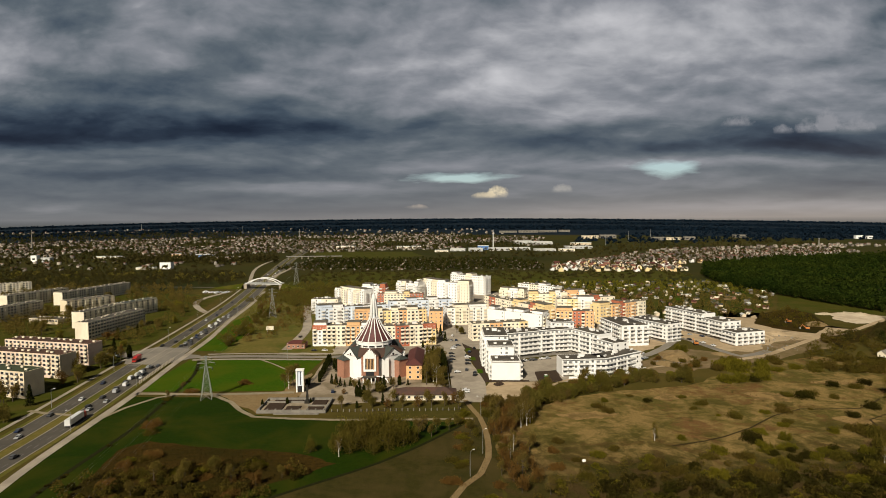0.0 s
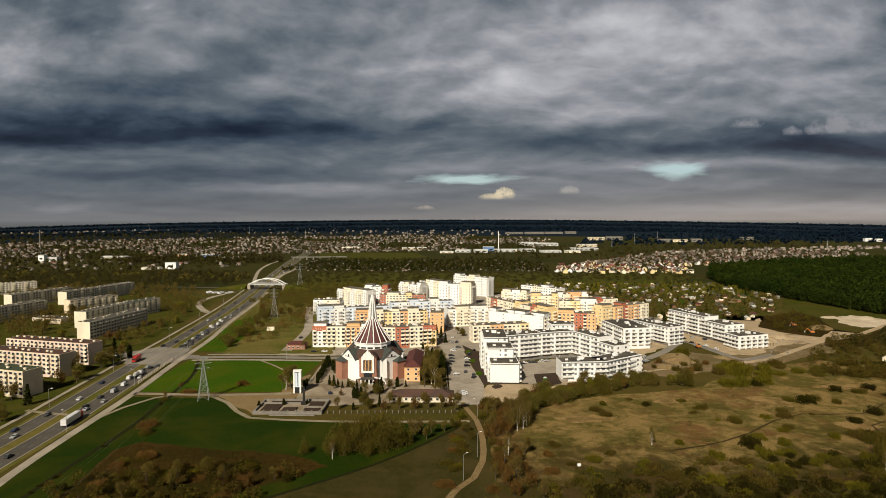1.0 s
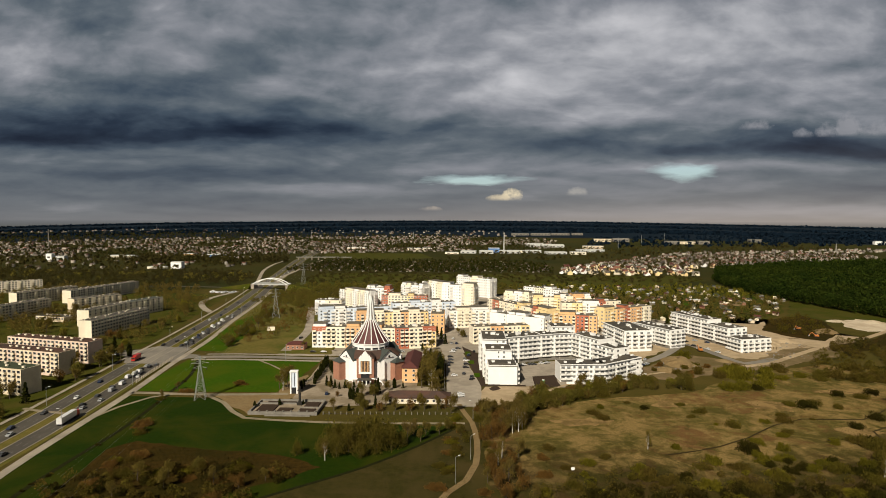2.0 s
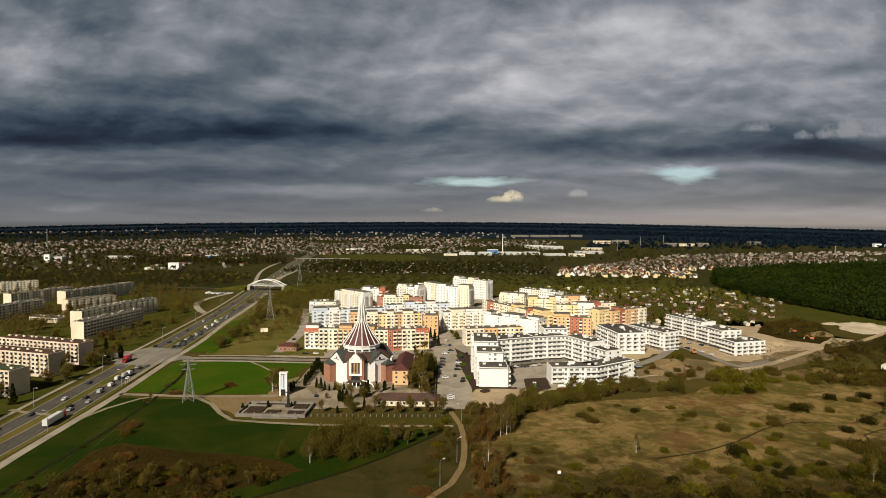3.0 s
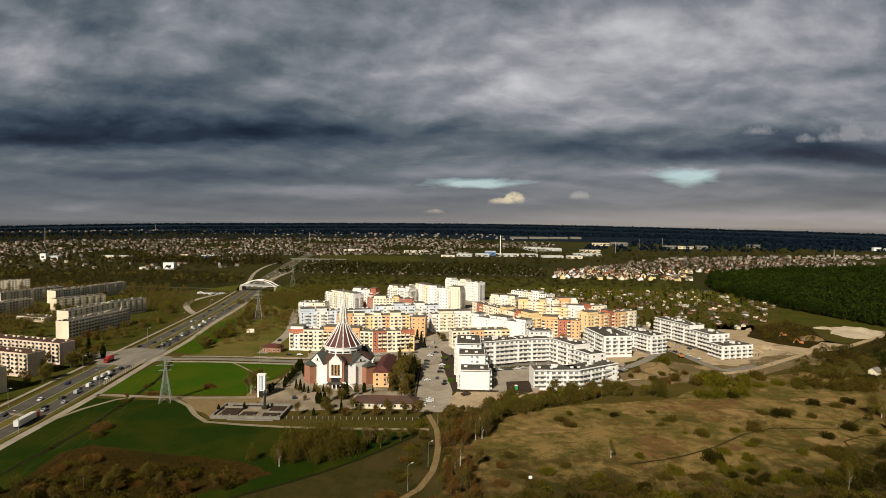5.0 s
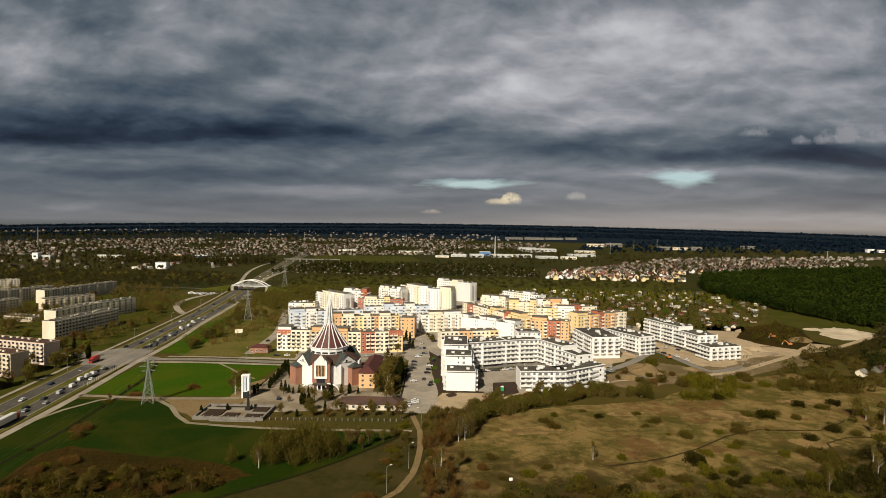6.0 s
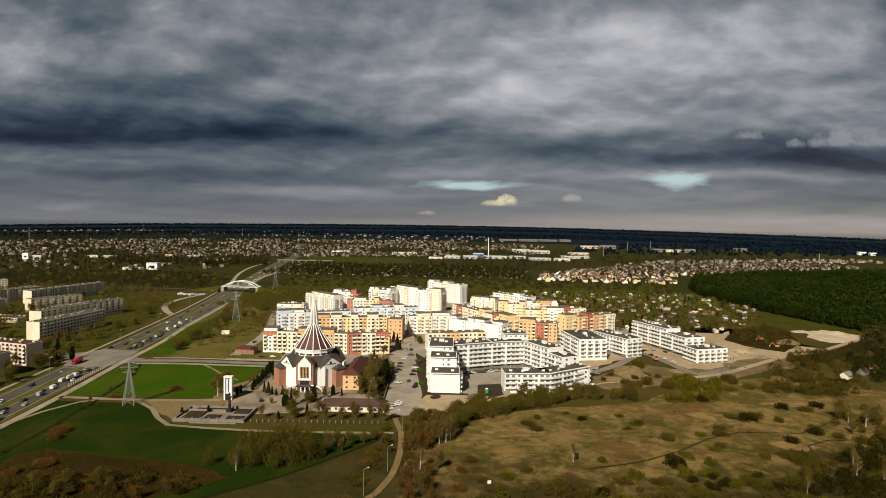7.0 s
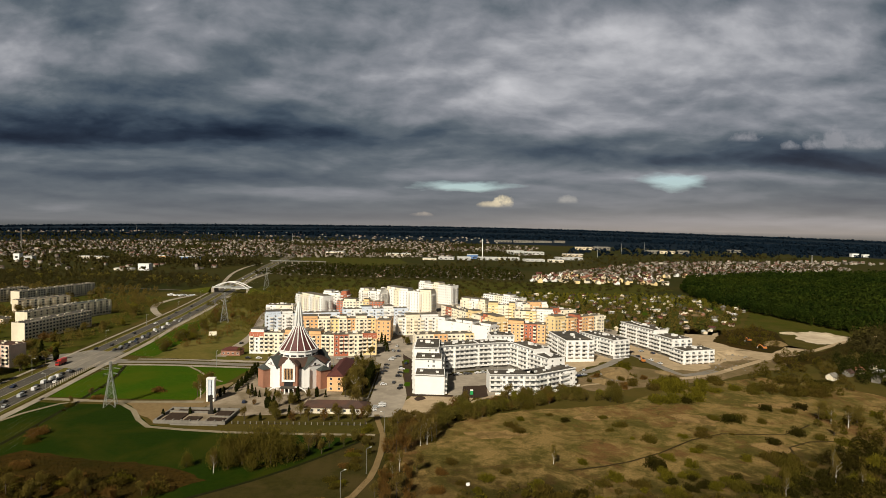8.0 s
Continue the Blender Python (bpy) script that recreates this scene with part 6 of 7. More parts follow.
def heap(x, y, r, h, m, label):
    mb = MB()
    n = 18
    for k in range(4):
        r0, r1 = r * (1 - k / 4), r * (1 - (k + 1) / 4)
        z0, z1 = h * math.sin(math.pi / 2 * k / 4), h * math.sin(math.pi / 2 * (k + 1) / 4)
        for i in range(n):
            q = []
            for rr, zz, ii in ((r0, z0, i), (r0, z0, i + 1), (r1, z1, i + 1), (r1, z1, i)):
                a = 2 * math.pi * (ii % n) / n
                w = 1 + 0.3 * noise.noise((x + math.cos(a) * 2, y + math.sin(a) * 2, rr * 0.3))
                q.append((rr * w * math.cos(a) * 1.4, rr * w * math.sin(a), zz * w))
            mb.quad(*q)
    me = mb.mesh("soil_heap", [m])
    bm = bmesh.new()
    bm.from_mesh(me)
    bmesh.ops.remove_doubles(bm, verts=bm.verts[:], dist=0.15)
    bm.to_mesh(me)
    bm.free()
    solid("soil_heap", me, None, label, "soil heap", m=pose(x, y, 0.05, 0, 0, x * 7 % 180))


for x, y, r, h, m in ((166, 414, 12, 4, "dirt"), (262, 480, 9, 3, "sand"), (280, 492, 8, 2.6, "sand"), (386, 594, 7, 1.4, "pale_sand"), (420, 590, 9, 1.8, "pale_sand"), (34, 346, 3, 1.2, "dark_soil"), (150, 392, 6, 2, "dirt"), (340, 535, 10, 3, "dirt"), (200, 420, 5, 1.5, "dirt")):
    heap(x, y, r, h, m, "heap of loose " + {"dirt": "brown earth", "sand": "pale sand", "pale_sand": "whitish sand", "dark_soil": "dark soil"}[m] + " on the building site")


RUB = random.Random(31)
for x0, y0, n, sp in ((160, 402, 26, 14), (250, 440, 22, 16), (275, 480, 24, 18), (232, 540, 18, 14)):
    mb = MB()
    for k in range(n):
        x, y, r = RUB.gauss(0, sp / 2), RUB.gauss(0, sp / 2), RUB.uniform(0.3, 1.1)
        ring = [(x + r * RUB.uniform(0.6, 1.2) * math.cos(a), y + r * RUB.uniform(0.6, 1.2) * math.sin(a)) for a in np.linspace(0, 2 * math.pi, 7)[:-1]]
        mb.prism(ring, -0.1, r * RUB.uniform(0.4, 0.9), scale=0.55)
    solid("rubble", mb, ["stone"], "scattered grey rubble on the building site", "rubble", kind="stuff", m=pose(x0, y0, 0.15))
for k, line in enumerate(([(232, 424), (262, 452), (290, 478)], [(240, 450), (262, 490), (270, 530)], [(146, 398), (168, 420), (186, 430)], [(256, 460), (280, 500), (300, 506)])):
    for off in (-1.0, 1.0):
        ribbon("wheel_rut", line, 0.7, 0.27 + 0.004 * k, "site_earth", "dark wheel rut in the sandy ground", "wheel rut", offset=off)


# ---- vegetation ----
def leaf_quads(c, size, stretch=1.0, up=0.0):
    """One small four-cornered clump of leaves or twigs at each centre, turned at random."""
    n = len(c)
    a = rng.normal(size=(n, 3))
    a[:, 2] = a[:, 2] * (1 + up) + up * 0.8
    a /= np.linalg.norm(a, axis=1, keepdims=True)
    b = np.cross(a, rng.normal(size=(n, 3)))
    b /= np.linalg.norm(b, axis=1, keepdims=True) + 1e-9
    s = (size * rng.uniform(0.6, 1.4, n))[:, None]
    a, b = a * s * stretch, b * s
    k = rng.uniform(0.35, 0.9, (n, 1))
    v = np.stack([c - a - b * k, c + a * 0.9 - b, c + a + b * k, c - a * 0.8 + b], 1).reshape(-1, 3)
    return v, np.arange(4 * n).reshape(n, 4)


def lobes(n_lobes, rx, rz, z0, n, shell=0.55):
    """Points in a crown made of uneven lobes."""
    out = []
    for i in range(n_lobes):
        a = rng.uniform(0, 2 * math.pi)
        rr = rx * rng.uniform(0.15, 0.62)
        c = np.array([rr * math.cos(a), rr * math.sin(a), z0 + rz * rng.uniform(0.25, 1.5)])
        r = rng.uniform(0.38, 0.62)
        p = rng.normal(size=(n // n_lobes, 3))
        p /= np.linalg.norm(p, axis=1, keepdims=True)
        p *= (rng.uniform(0, 1, (len(p), 1)) ** shell)
        out.append(c + p * np.array([rx * r, rx * r, rz * r * 1.1]))
    p = np.concatenate(out)
    p[:, 2] = np.maximum(p[:, 2], 0.15)
    return p


def trunk_mb(h, r, rx, rz, z0, bark="bark", n_limbs=7):
    mb = MB()
    lean = rng.uniform(-0.25, 0.25, 2)
    top = (lean[0], lean[1], z0 + rz * 1.2)
    mb.tube((0, 0, -0.3), (lean[0] * 0.4, lean[1] * 0.4, z0), r, r * 0.72, 7)
    mb.tube((lean[0] * 0.4, lean[1] * 0.4, z0), top, r * 0.72, r * 0.15, 6)
    for i in range(n_limbs):
        a = rng.uniform(0, 2 * math.pi)
        z = z0 * rng.uniform(0.7, 1.0) + rz * rng.uniform(0, 0.8)
        l = rx * rng.uniform(0.5, 0.95)
        mb.tube((lean[0] * 0.4, lean[1] * 0.4, z), (l * math.cos(a), l * math.sin(a), z + rz * rng.uniform(0.3, 0.8)), r * 0.38, r * 0.06, 5)
    return mb


def make_tree_kind(leaf, h, rx, n, size, stretch, bark="bark", up=0.3, low=0.3, lob=9):
    z0, rz = h * low, h * (1 - low) / 2.0
    v, f = leaf_quads(lobes(lob, rx, rz, z0, n), size, stretch, up)
    t = trunk_mb(h, h * 0.018 + 0.06, rx, rz, z0, bark).mesh("trunk", [bark])
    return t, big_mesh("crown", v, f, [leaf])


KINDS = {
    "bare": [make_tree_kind("twig", 11, 3.6, 950, 0.075, 6.0, "bark", 0.8) for _ in range(3)],
    "birch": [make_tree_kind("twig", 12, 2.2, 750, 0.06, 6.0, "birch", 1.2, 0.25) for _ in range(2)],
    "spring": [make_tree_kind("spring", 9.5, 4.0, 1900, 0.13, 2.4, "bark", 0.4, 0.10, 16) for _ in range(3)],
    "fresh": [make_tree_kind("fresh", 7.5, 3.0, 1300, 0.12, 2.2, "bark", 0.4, 0.15) for _ in range(2)],
    "willow": [make_tree_kind("willow", 11, 4.6, 1700, 0.075, 4.6, "bark", 1.2, 0.06, 20) for _ in range(3)],
    "rusty": [make_tree_kind("rusty", 8.5, 3.4, 850, 0.075, 5.5, "bark", 1.0, 0.10) for _ in range(2)],
}


def conifer_kind(h, r, columnar=False):
    n = 420
    t = rng.uniform(0, 1, n)
    prof = (np.sin(np.pi * np.clip(t * 0.8 + 0.2, 0, 1)) * 0.9 + 0.1) if columnar else (1 - t) * (0.8 + 0.2 * np.sin(t * 30))
    a = rng.uniform(0, 2 * math.pi, n)
    rr = r * prof * rng.uniform(0.55, 1.0, n)
    c = np.stack([rr * np.cos(a), rr * np.sin(a), 0.25 + t * (h - 0.3)], 1)
    v, f = leaf_quads(c, 0.28, 1.8, -0.3 if not columnar else 0.6)
    return MB().tube((0, 0, -0.2), (0, 0, h * 0.9), 0.16, 0.03, 6).mesh("trunk", ["bark"]), big_mesh("crown", v, f, ["conifer"])


KINDS["spruce"] = [conifer_kind(10, 2.6) for _ in range(2)]
KINDS["thuja"] = [conifer_kind(6, 1.1, True) for _ in range(2)]
TREE_LABEL = {"bare": "bare brown deciduous tree in early spring", "birch": "slim birch with white trunk and bare twigs", "spring": "broad tree with thin yellow-green spring leaves", "willow": "spreading willow with hazy olive spring twigs", "fresh": "small tree in fresh yellow-green leaf",
              "rusty": "reddish-brown budding tree", "spruce": "dark green spruce tree", "thuja": "narrow dark green columnar conifer"}
TR = random.Random(5)


def tree(x, y, kind, s=1.0, tall=1.0):
    t, c = TR.choice(KINDS[kind])
    ob = thing("tree", pose(x, y, float(rise(np.array(x), np.array(y))), 0, 0, TR.uniform(0, 360)), TREE_LABEL[kind] + TREE_AT, "tree", "scattered trees")
    part("trunk", t, None, ob)
    part("crown", c, None, ob)
    k = s * TR.uniform(0.85, 1.15)
    ob.scale = (k, k, k * tall)
    return ob


TREE_AT = " beside the churchyard"
for x, y, k, s in [(-2, 332, "bare", 1.1), (-3, 345, "birch", 1.3), (-5, 352, "birch", 1.2), (-6, 362, "bare", 1.3), (-4, 371, "birch", 1.2), (-8, 382, "bare", 1.2), (-6, 392, "spruce", 1.2), (0, 340, "birch", 1.2), (1, 328, "bare", 0.9), (-7, 402, "bare", 1.1),
                   (-37, 333, "spruce", 0.68), (-33, 334, "spruce", 0.78), (-35, 329, "spring", 0.8), (-41, 327, "bare", 0.8), (-45, 322, "thuja", 1.1), (-47, 323, "thuja", 1.1), (-43, 323, "thuja", 1.0), (-30, 346, "spruce", 0.48), (-25, 345, "thuja", 0.88), (-20, 345, "spruce", 0.48), (-57, 342, "spruce", 0.48), (-60, 344, "spruce", 0.54), (-63, 347, "spruce", 0.61), (-66, 349, "spruce", 0.54), (-52, 342, "bare", 0.6), (-55, 327, "rusty", 0.5),
                   (-68, 377, "spruce", 0.9), (-71, 384, "thuja", 1.2), (-74, 352, "thuja", 0.9), (-75, 358, "thuja", 0.9), (-75, 364, "thuja", 1.0), (-75, 370, "thuja", 0.9), (-76, 376, "thuja", 1.0), (-76, 382, "thuja", 0.9), (-77, 388, "thuja", 1.0), (-77, 394, "thuja", 1.1), (-77, 400, "thuja", 1.0), (-79, 341, "thuja", 0.7), (-79, 346, "thuja", 0.8), (-89, 338, "birch", 1.2), (-88, 344, "bare", 1.2), (-92, 341, "bare", 0.9),
                   (-52, 303, "bare", 0.7), (-44, 303, "thuja", 0.6), (-36, 304, "spring", 0.7), (-28, 303, "rusty", 0.7), (-20, 304, "bare", 0.8), (-12, 304, "rusty", 0.8), (-5, 305, "bare", 0.8), (2, 306, "bare", 0.9), (6, 309, "rusty", 0.8), (9, 302, "bare", 0.9), (-40, 312, "spring", 0.8), (-31, 309, "spruce", 0.6), (-94, 305, "thuja", 0.7), (-82, 309, "thuja", 0.7), (-70, 311, "thuja", 0.6)]:
    tree(x, y, k, s)
for x, y, k, s in [(-62, 340, "bare", 0.5), (-50, 337, "bare", 0.5), (-28, 338, "bare", 0.6), (-26, 312, "bare", 0.7), (-8, 312, "bare", 0.7), (-36, 343, "spruce", 0.5), (-39, 345, "spruce", 0.4), (-49, 345, "spruce", 0.45), (-54, 344, "spruce", 0.5)]:
    tree(x, y, k, s)
for x, y, k, s in [(-9, 346, "bare", 1.1), (-7, 354, "spring", 1.2), (-3, 360, "birch", 1.3), (-9, 366, "bare", 1.2), (-5, 376, "spring", 1.2), (-2, 382, "bare", 1.2), (-9, 388, "birch", 1.3), (-4, 394, "bare", 1.2), (0, 352, "bare", 1.0), (1, 366, "thuja", 1.6), (1, 373, "thuja", 1.7), (1, 380, "thuja", 1.6), (0, 388, "thuja", 1.7), (0, 396, "thuja", 1.6), (-1, 404, "bare", 1.1), (-10, 398, "spruce", 1.2)]:
    tree(x, y, k, s)
TREE_AT = " in the rough ground"
for x, y, k, s in [(-55, 245, "willow", 0.72), (-44, 246, "willow", 0.95), (-38, 244, "willow", 1.0), (-41, 252, "willow", 1.15), (-34, 249, "willow", 1.2), (-28, 244, "willow", 0.95), (-36, 258, "willow", 1.25), (-29, 254, "willow", 1.3), (-22, 249, "willow", 1.15), (-16, 252, "willow", 1.1), (-23, 258, "willow", 1.3), (-31, 263, "willow", 1.2), (-18, 262, "willow", 1.15), (-26, 268, "willow", 1.0), (-40, 264, "willow", 1.0), (-11, 257, "willow", 0.8), (-42, 240, "birch", 1.0), (-10, 264, "bare", 0.9), (-4, 262, "bare", 0.7), (-2, 268, "bare", 0.8), (4, 271, "bare", 0.6), (-8, 270, "bare", 0.8), (8, 277, "spring", 0.6), (14, 270, "spring", 0.7), (16, 262, "willow", 0.55),
                   (24, 264, "rusty", 1.0), (28, 266, "rusty", 1.15), (32, 266, "rusty", 1.1), (26, 272, "bare", 1.15), (30, 276, "rusty", 1.2), (34, 272, "bare", 1.1), (27, 282, "bare", 1.1), (33, 284, "rusty", 1.1), (25, 292, "bare", 0.9), (30, 294, "bare", 1.0), (38, 274, "birch", 1.0), (41, 276, "birch", 1.05), (43, 279, "birch", 1.0), (40, 283, "birch", 1.05), (45, 285, "birch", 1.0), (42, 291, "bare", 1.0), (37, 290, "bare", 1.1), (47, 294, "spring", 0.9), (36, 300, "bare", 0.9), (44, 300, "bare", 0.9), (50, 303, "spring", 0.9),
                   (26, 234, "rusty", 0.85), (29, 238, "birch", 0.8), (31, 231, "rusty", 0.9), (27, 226, "rusty", 0.8), (32, 222, "bare", 0.8), (36, 228, "rusty", 0.75), (28, 217, "rusty", 0.8), (35, 239, "rusty", 0.9), (31, 245, "birch", 0.85), (38, 246, "bare", 0.7), (24, 222, "bare", 0.6), (37, 216, "rusty", 0.8), (30, 208, "rusty", 0.8), (40, 206, "bare", 0.8), (28, 252, "rusty", 0.7),
                   (95, 257, "birch", 0.9), (205, 245, "birch", 0.9), (212, 240, "birch", 0.9), (178, 232, "birch", 0.9), (215, 262, "birch", 0.9), (250, 318, "birch", 1.0), (255, 312, "birch", 1.1), (246, 322, "bare", 1.0), (262, 316, "bare", 1.1), (240, 300, "bare", 0.8), (-134, 268, "rusty", 0.5), (-152, 322, "bare", 0.5), (-150, 336, "bare", 0.5),
                   (-98, 222, "bare", 0.8), (-88, 226, "spring", 0.8), (-108, 218, "bare", 0.7), (-78, 216, "bare", 0.8), (-68, 214, "rusty", 0.7), (-95, 212, "bare", 0.9), (-60, 220, "bare", 0.6), (-120, 222, "rusty", 0.6), (-110, 205, "bare", 0.7)]:
    tree(x, y, k, s)
TREE_AT = " below the white blocks"
for i in range(78):
    x = TR.uniform(46, 150)
    y = float(np.interp(x, [42, 66, 81, 102, 117, 150], [309, 313, 327, 338, 348, 347])) + TR.uniform(0, 15)
    tree(x, y, TR.choice(["willow", "spring", "spring", "fresh", "bare", "rusty"]), TR.uniform(0.6, 1.0), TR.uniform(0.85, 1.2))
TREE_AT = " beside the road"
for i in range(28):
    y = TR.uniform(445, 640)
    x = road_x(y) + TR.uniform(34, 38 + (y - 430) * 0.22)
    if x < -112 or y > 700:
        tree(x, y, TR.choice(["spring", "spring", "bare", "rusty", "fresh"]), TR.uniform(0.7, 1.15))
for i in range(34):
    y = TR.uniform(240, 480)
    x = road_x(y) - TR.uniform(25, 70)
    if not (-318 < x < -228 and (316 < y < 350 or 360 < y < 396 or 396 < y < 432)) and not (-335 < x < -278 and 474 < y < 640):
        tree(x, y, TR.choice(["bare", "bare", "rusty", "spring", "fresh", "spruce"]), TR.uniform(0.7, 1.2))
TREE_AT = " before the panel blocks"
for i in range(52):
    x, y = TR.uniform(-296, -214), TR.uniform(262, 424)
    row = [q for q in ((-268, -231, 331, 321), (-300, -238, 378, 362), (-310, -240, 412, 394)) if q[0] - 4 < x < q[1] + 4]
    foot = [q[2] + (q[3] - q[2]) * (x - q[0]) / (q[1] - q[0]) for q in row]
    if x < road_x(y) - 22 and not any(-4 < y - f < 17 for f in foot):
        tree(x, y, TR.choice(["bare", "bare", "rusty", "bare", "spring"]), TR.uniform(0.7, 1.05))
TREE_AT = " between the panel blocks"
for x, y, k, s in [(-232, 405, "bare", 1.0), (-236, 372, "bare", 1.0), (-228, 348, "rusty", 1.1), (-240, 315, "bare", 1.2), (-262, 398, "bare", 1.0), (-275, 358, "bare", 1.1), (-252, 356, "rusty", 1.0), (-270, 312, "rusty", 1.2), (-255, 308, "bare", 1.2), (-268, 480, "spruce", 1.2), (-262, 500, "spruce", 1.0), (-268, 520, "bare", 1.0), (-264, 540, "spring", 1.0), (-258, 560, "fresh", 1.0), (-310, 470, "spring", 1.1), (-320, 486, "fresh", 1.2), (-345, 500, "bare", 1.2), (-340, 470, "bare", 1.2), (-365, 520, "spring", 1.2), (-290, 640, "fresh", 1.3), (-300, 655, "fresh", 1.2), (-280, 620, "spring", 1.2), (-360, 580, "bare", 1.2), (-380, 590, "bare", 1.2), (-240, 425, "spruce", 1.3), (-225, 418, "thuja", 1.6)]:
    tree(x, y, k, s)
TREE_AT = " beside the apartment blocks"
for x, y, k, s in [(2, 470, "spruce", 0.8), (-8, 478, "bare", 0.9), (-2, 490, "spruce", 0.9), (-6, 500, "spruce", 0.9), (16, 498, "spring", 0.8), (12, 505, "bare", 0.8), (24, 508, "spring", 0.8), (-30, 500, "bare", 0.8), (-60, 500, "bare", 0.8), (205, 580, "bare", 1.0), (212, 570, "spruce", 0.9), (100, 480, "bare", 0.8), (115, 490, "bare", 0.9), (-106, 445, "bare", 0.7), (-60, 440, "bare", 0.6), (-82, 441, "fresh", 0.5), (-15, 446, "spruce", 0.6), (-8, 446, "bare", 0.8)]:
    tree(x, y, k, s)

# bushes: rounded thickets in the meadow
BUSH = {}
for leaf, size, st, stuff in (("twig", 0.10, 3.2, "scrub_twig"), ("rusty", 0.10, 3.2, "rusty"), ("spring", 0.12, 2.6, "scrub_bud"), ("conifer", 0.11, 3.0, "dark_scrub")):
    BUSH[leaf] = []
    for _ in range(3):
        v, f = leaf_quads(lobes(11, 3.3, 1.35, -0.5, 1100, 0.5), size * 0.62, st * 1.5, 1.6)
        BUSH[leaf].append(big_mesh("bush", v, f, [stuff]))
BUSH_LABEL = {"twig": "dense bare brown bush in the dry meadow", "rusty": "rust-brown twiggy bush in rough grass", "spring": "olive-green budding bush in the meadow", "conifer": "dark brown dense bush in rough grass"}


def bush(x, y, leaf, s, tall=1.0):
    ob = new("bush", TR.choice(BUSH[leaf]))
    ob.matrix_world = pose(x, y, 0.0, 0, 0, TR.uniform(0, 360)) @ Matrix.Diagonal((s * TR.uniform(0.9, 1.3), s, s * tall, 1))
    return tagged(ob, BUSH_LABEL[leaf], "bush", "bushes in the meadow")


for x, y, k, s in [(-118, 349, "rusty", 1.25), (-139, 277, "rusty", 1.7), (-143, 331, "rusty", 1.3), (-134, 268, "twig", 1.2), (-150, 318, "twig", 0.9), (199, 318, "conifer", 1.9), (203, 321, "twig", 1.6), (176, 302, "twig", 1.0), (137, 307, "twig", 1.3), (131, 318, "twig", 0.9), (173, 351, "spring", 2.3), (181, 354, "spring", 2.0), (194, 355, "spring", 2.4), (188, 351, "conifer", 1.4), (238, 335, "twig", 1.4), (250, 343, "conifer", 1.5), (204, 287, "conifer", 1.4), (200, 268, "twig", 1.2), (222, 300, "conifer", 1.6),
                   (277, 370, "twig", 2.2), (269, 378, "twig", 2.2), (262, 371, "twig", 2.0), (254, 379, "twig", 2.1), (246, 384, "twig", 1.9), (238, 374, "twig", 1.8), (285, 386, "twig", 2.3), (293, 396, "conifer", 2.0), (273, 399, "twig", 2.2), (230, 381, "spring", 1.6), (225, 391, "twig", 1.4), (169, 416, "spring", 1.6), (174, 408, "twig", 1.2), (215, 375, "spring", 1.5), (205, 377, "spring", 1.3),
                   (74, 213, "twig", 1.3), (117, 244, "spring", 1.3), (125, 238, "twig", 1.3), (154, 238, "spring", 1.4), (162, 243, "spring", 1.2), (173, 233, "conifer", 1.7), (182, 240, "twig", 1.5), (56, 218, "twig", 1.3), (92, 223, "twig", 1.5), (100, 228, "conifer", 1.2), (85, 235, "spring", 1.1), (66, 240, "spring", 1.2), (74, 246, "twig", 0.9), (108, 258, "spring", 1.0), (140, 260, "conifer", 1.0), (146, 266, "spring", 1.1), (120, 222, "twig", 1.4), (136, 226, "twig", 1.5), (46, 228, "rusty", 1.2), (48, 245, "rusty", 1.1), (52, 256, "twig", 1.0)]:
    bush(x, y, k, s)
for x, y, k, s in [(176, 430, "spring", 1.7), (149, 405, "rusty", 1.0), (168, 385, "twig", 1.5), (189, 387, "spring", 2.2), (183, 382, "spring", 2.0), (190, 374, "spring", 2.3), (204, 371, "spring", 1.9), (224, 397, "twig", 1.6), (178, 377, "twig", 1.4), (160, 379, "rusty", 1.2), (154, 384, "twig", 1.1), (198, 392, "twig", 1.3), (212, 386, "spring", 1.6), (196, 382, "spring", 2.1), (142, 392, "twig", 0.8), (164, 398, "twig", 0.9), (180, 402, "rusty", 1.0), (200, 404, "twig", 0.9)]:
    bush(x, y, k, s, 1.5)
for i in range(110):
    x, y = TR.uniform(32, 330), TR.uniform(170, 365)
    if y < 335 + 0.05 * x:
        dense = noise.noise((x * 0.03, y * 0.05, 1.7))
        if dense > -0.15 or y < 235:
            bush(x, y, TR.choice(["twig", "twig", "spring", "spring", "twig", "twig", "conifer"]), TR.uniform(0.4, 1.5), TR.uniform(0.8, 1.5))
for i in range(105):
    x, y = TR.uniform(-146, 6), TR.uniform(170, 240)
    if inside([(-126, 165), (-134, 245), (-60, 238), (-46, 232), (-74, 207), (-110, 170)], np.array([x]), np.array([y]))[0]:
        bush(x, y, TR.choice(["twig", "twig", "rusty", "spring", "rusty"]), TR.uniform(0.6, 1.5), TR.uniform(0.8, 1.3))
for i in range(70):
    bush(TR.uniform(135, 265), TR.uniform(200, 268), TR.choice(["twig", "conifer", "spring", "conifer"]), TR.uniform(0.7, 1.7), TR.uniform(1.0, 1.8))
for i in range(26):
    bush(TR.uniform(23, 47), TR.uniform(278, 318), TR.choice(["twig", "rusty", "twig", "spring"]), TR.uniform(0.7, 1.3), 1.2)
for i in range(30):
    y = TR.uniform(200, 300)
    bush(12 + (y - 205) * 0.12 + TR.choice((-1, 1)) * TR.uniform(5, 12), y, TR.choice(["twig", "rusty", "spring"]), TR.uniform(0.5, 1.1))
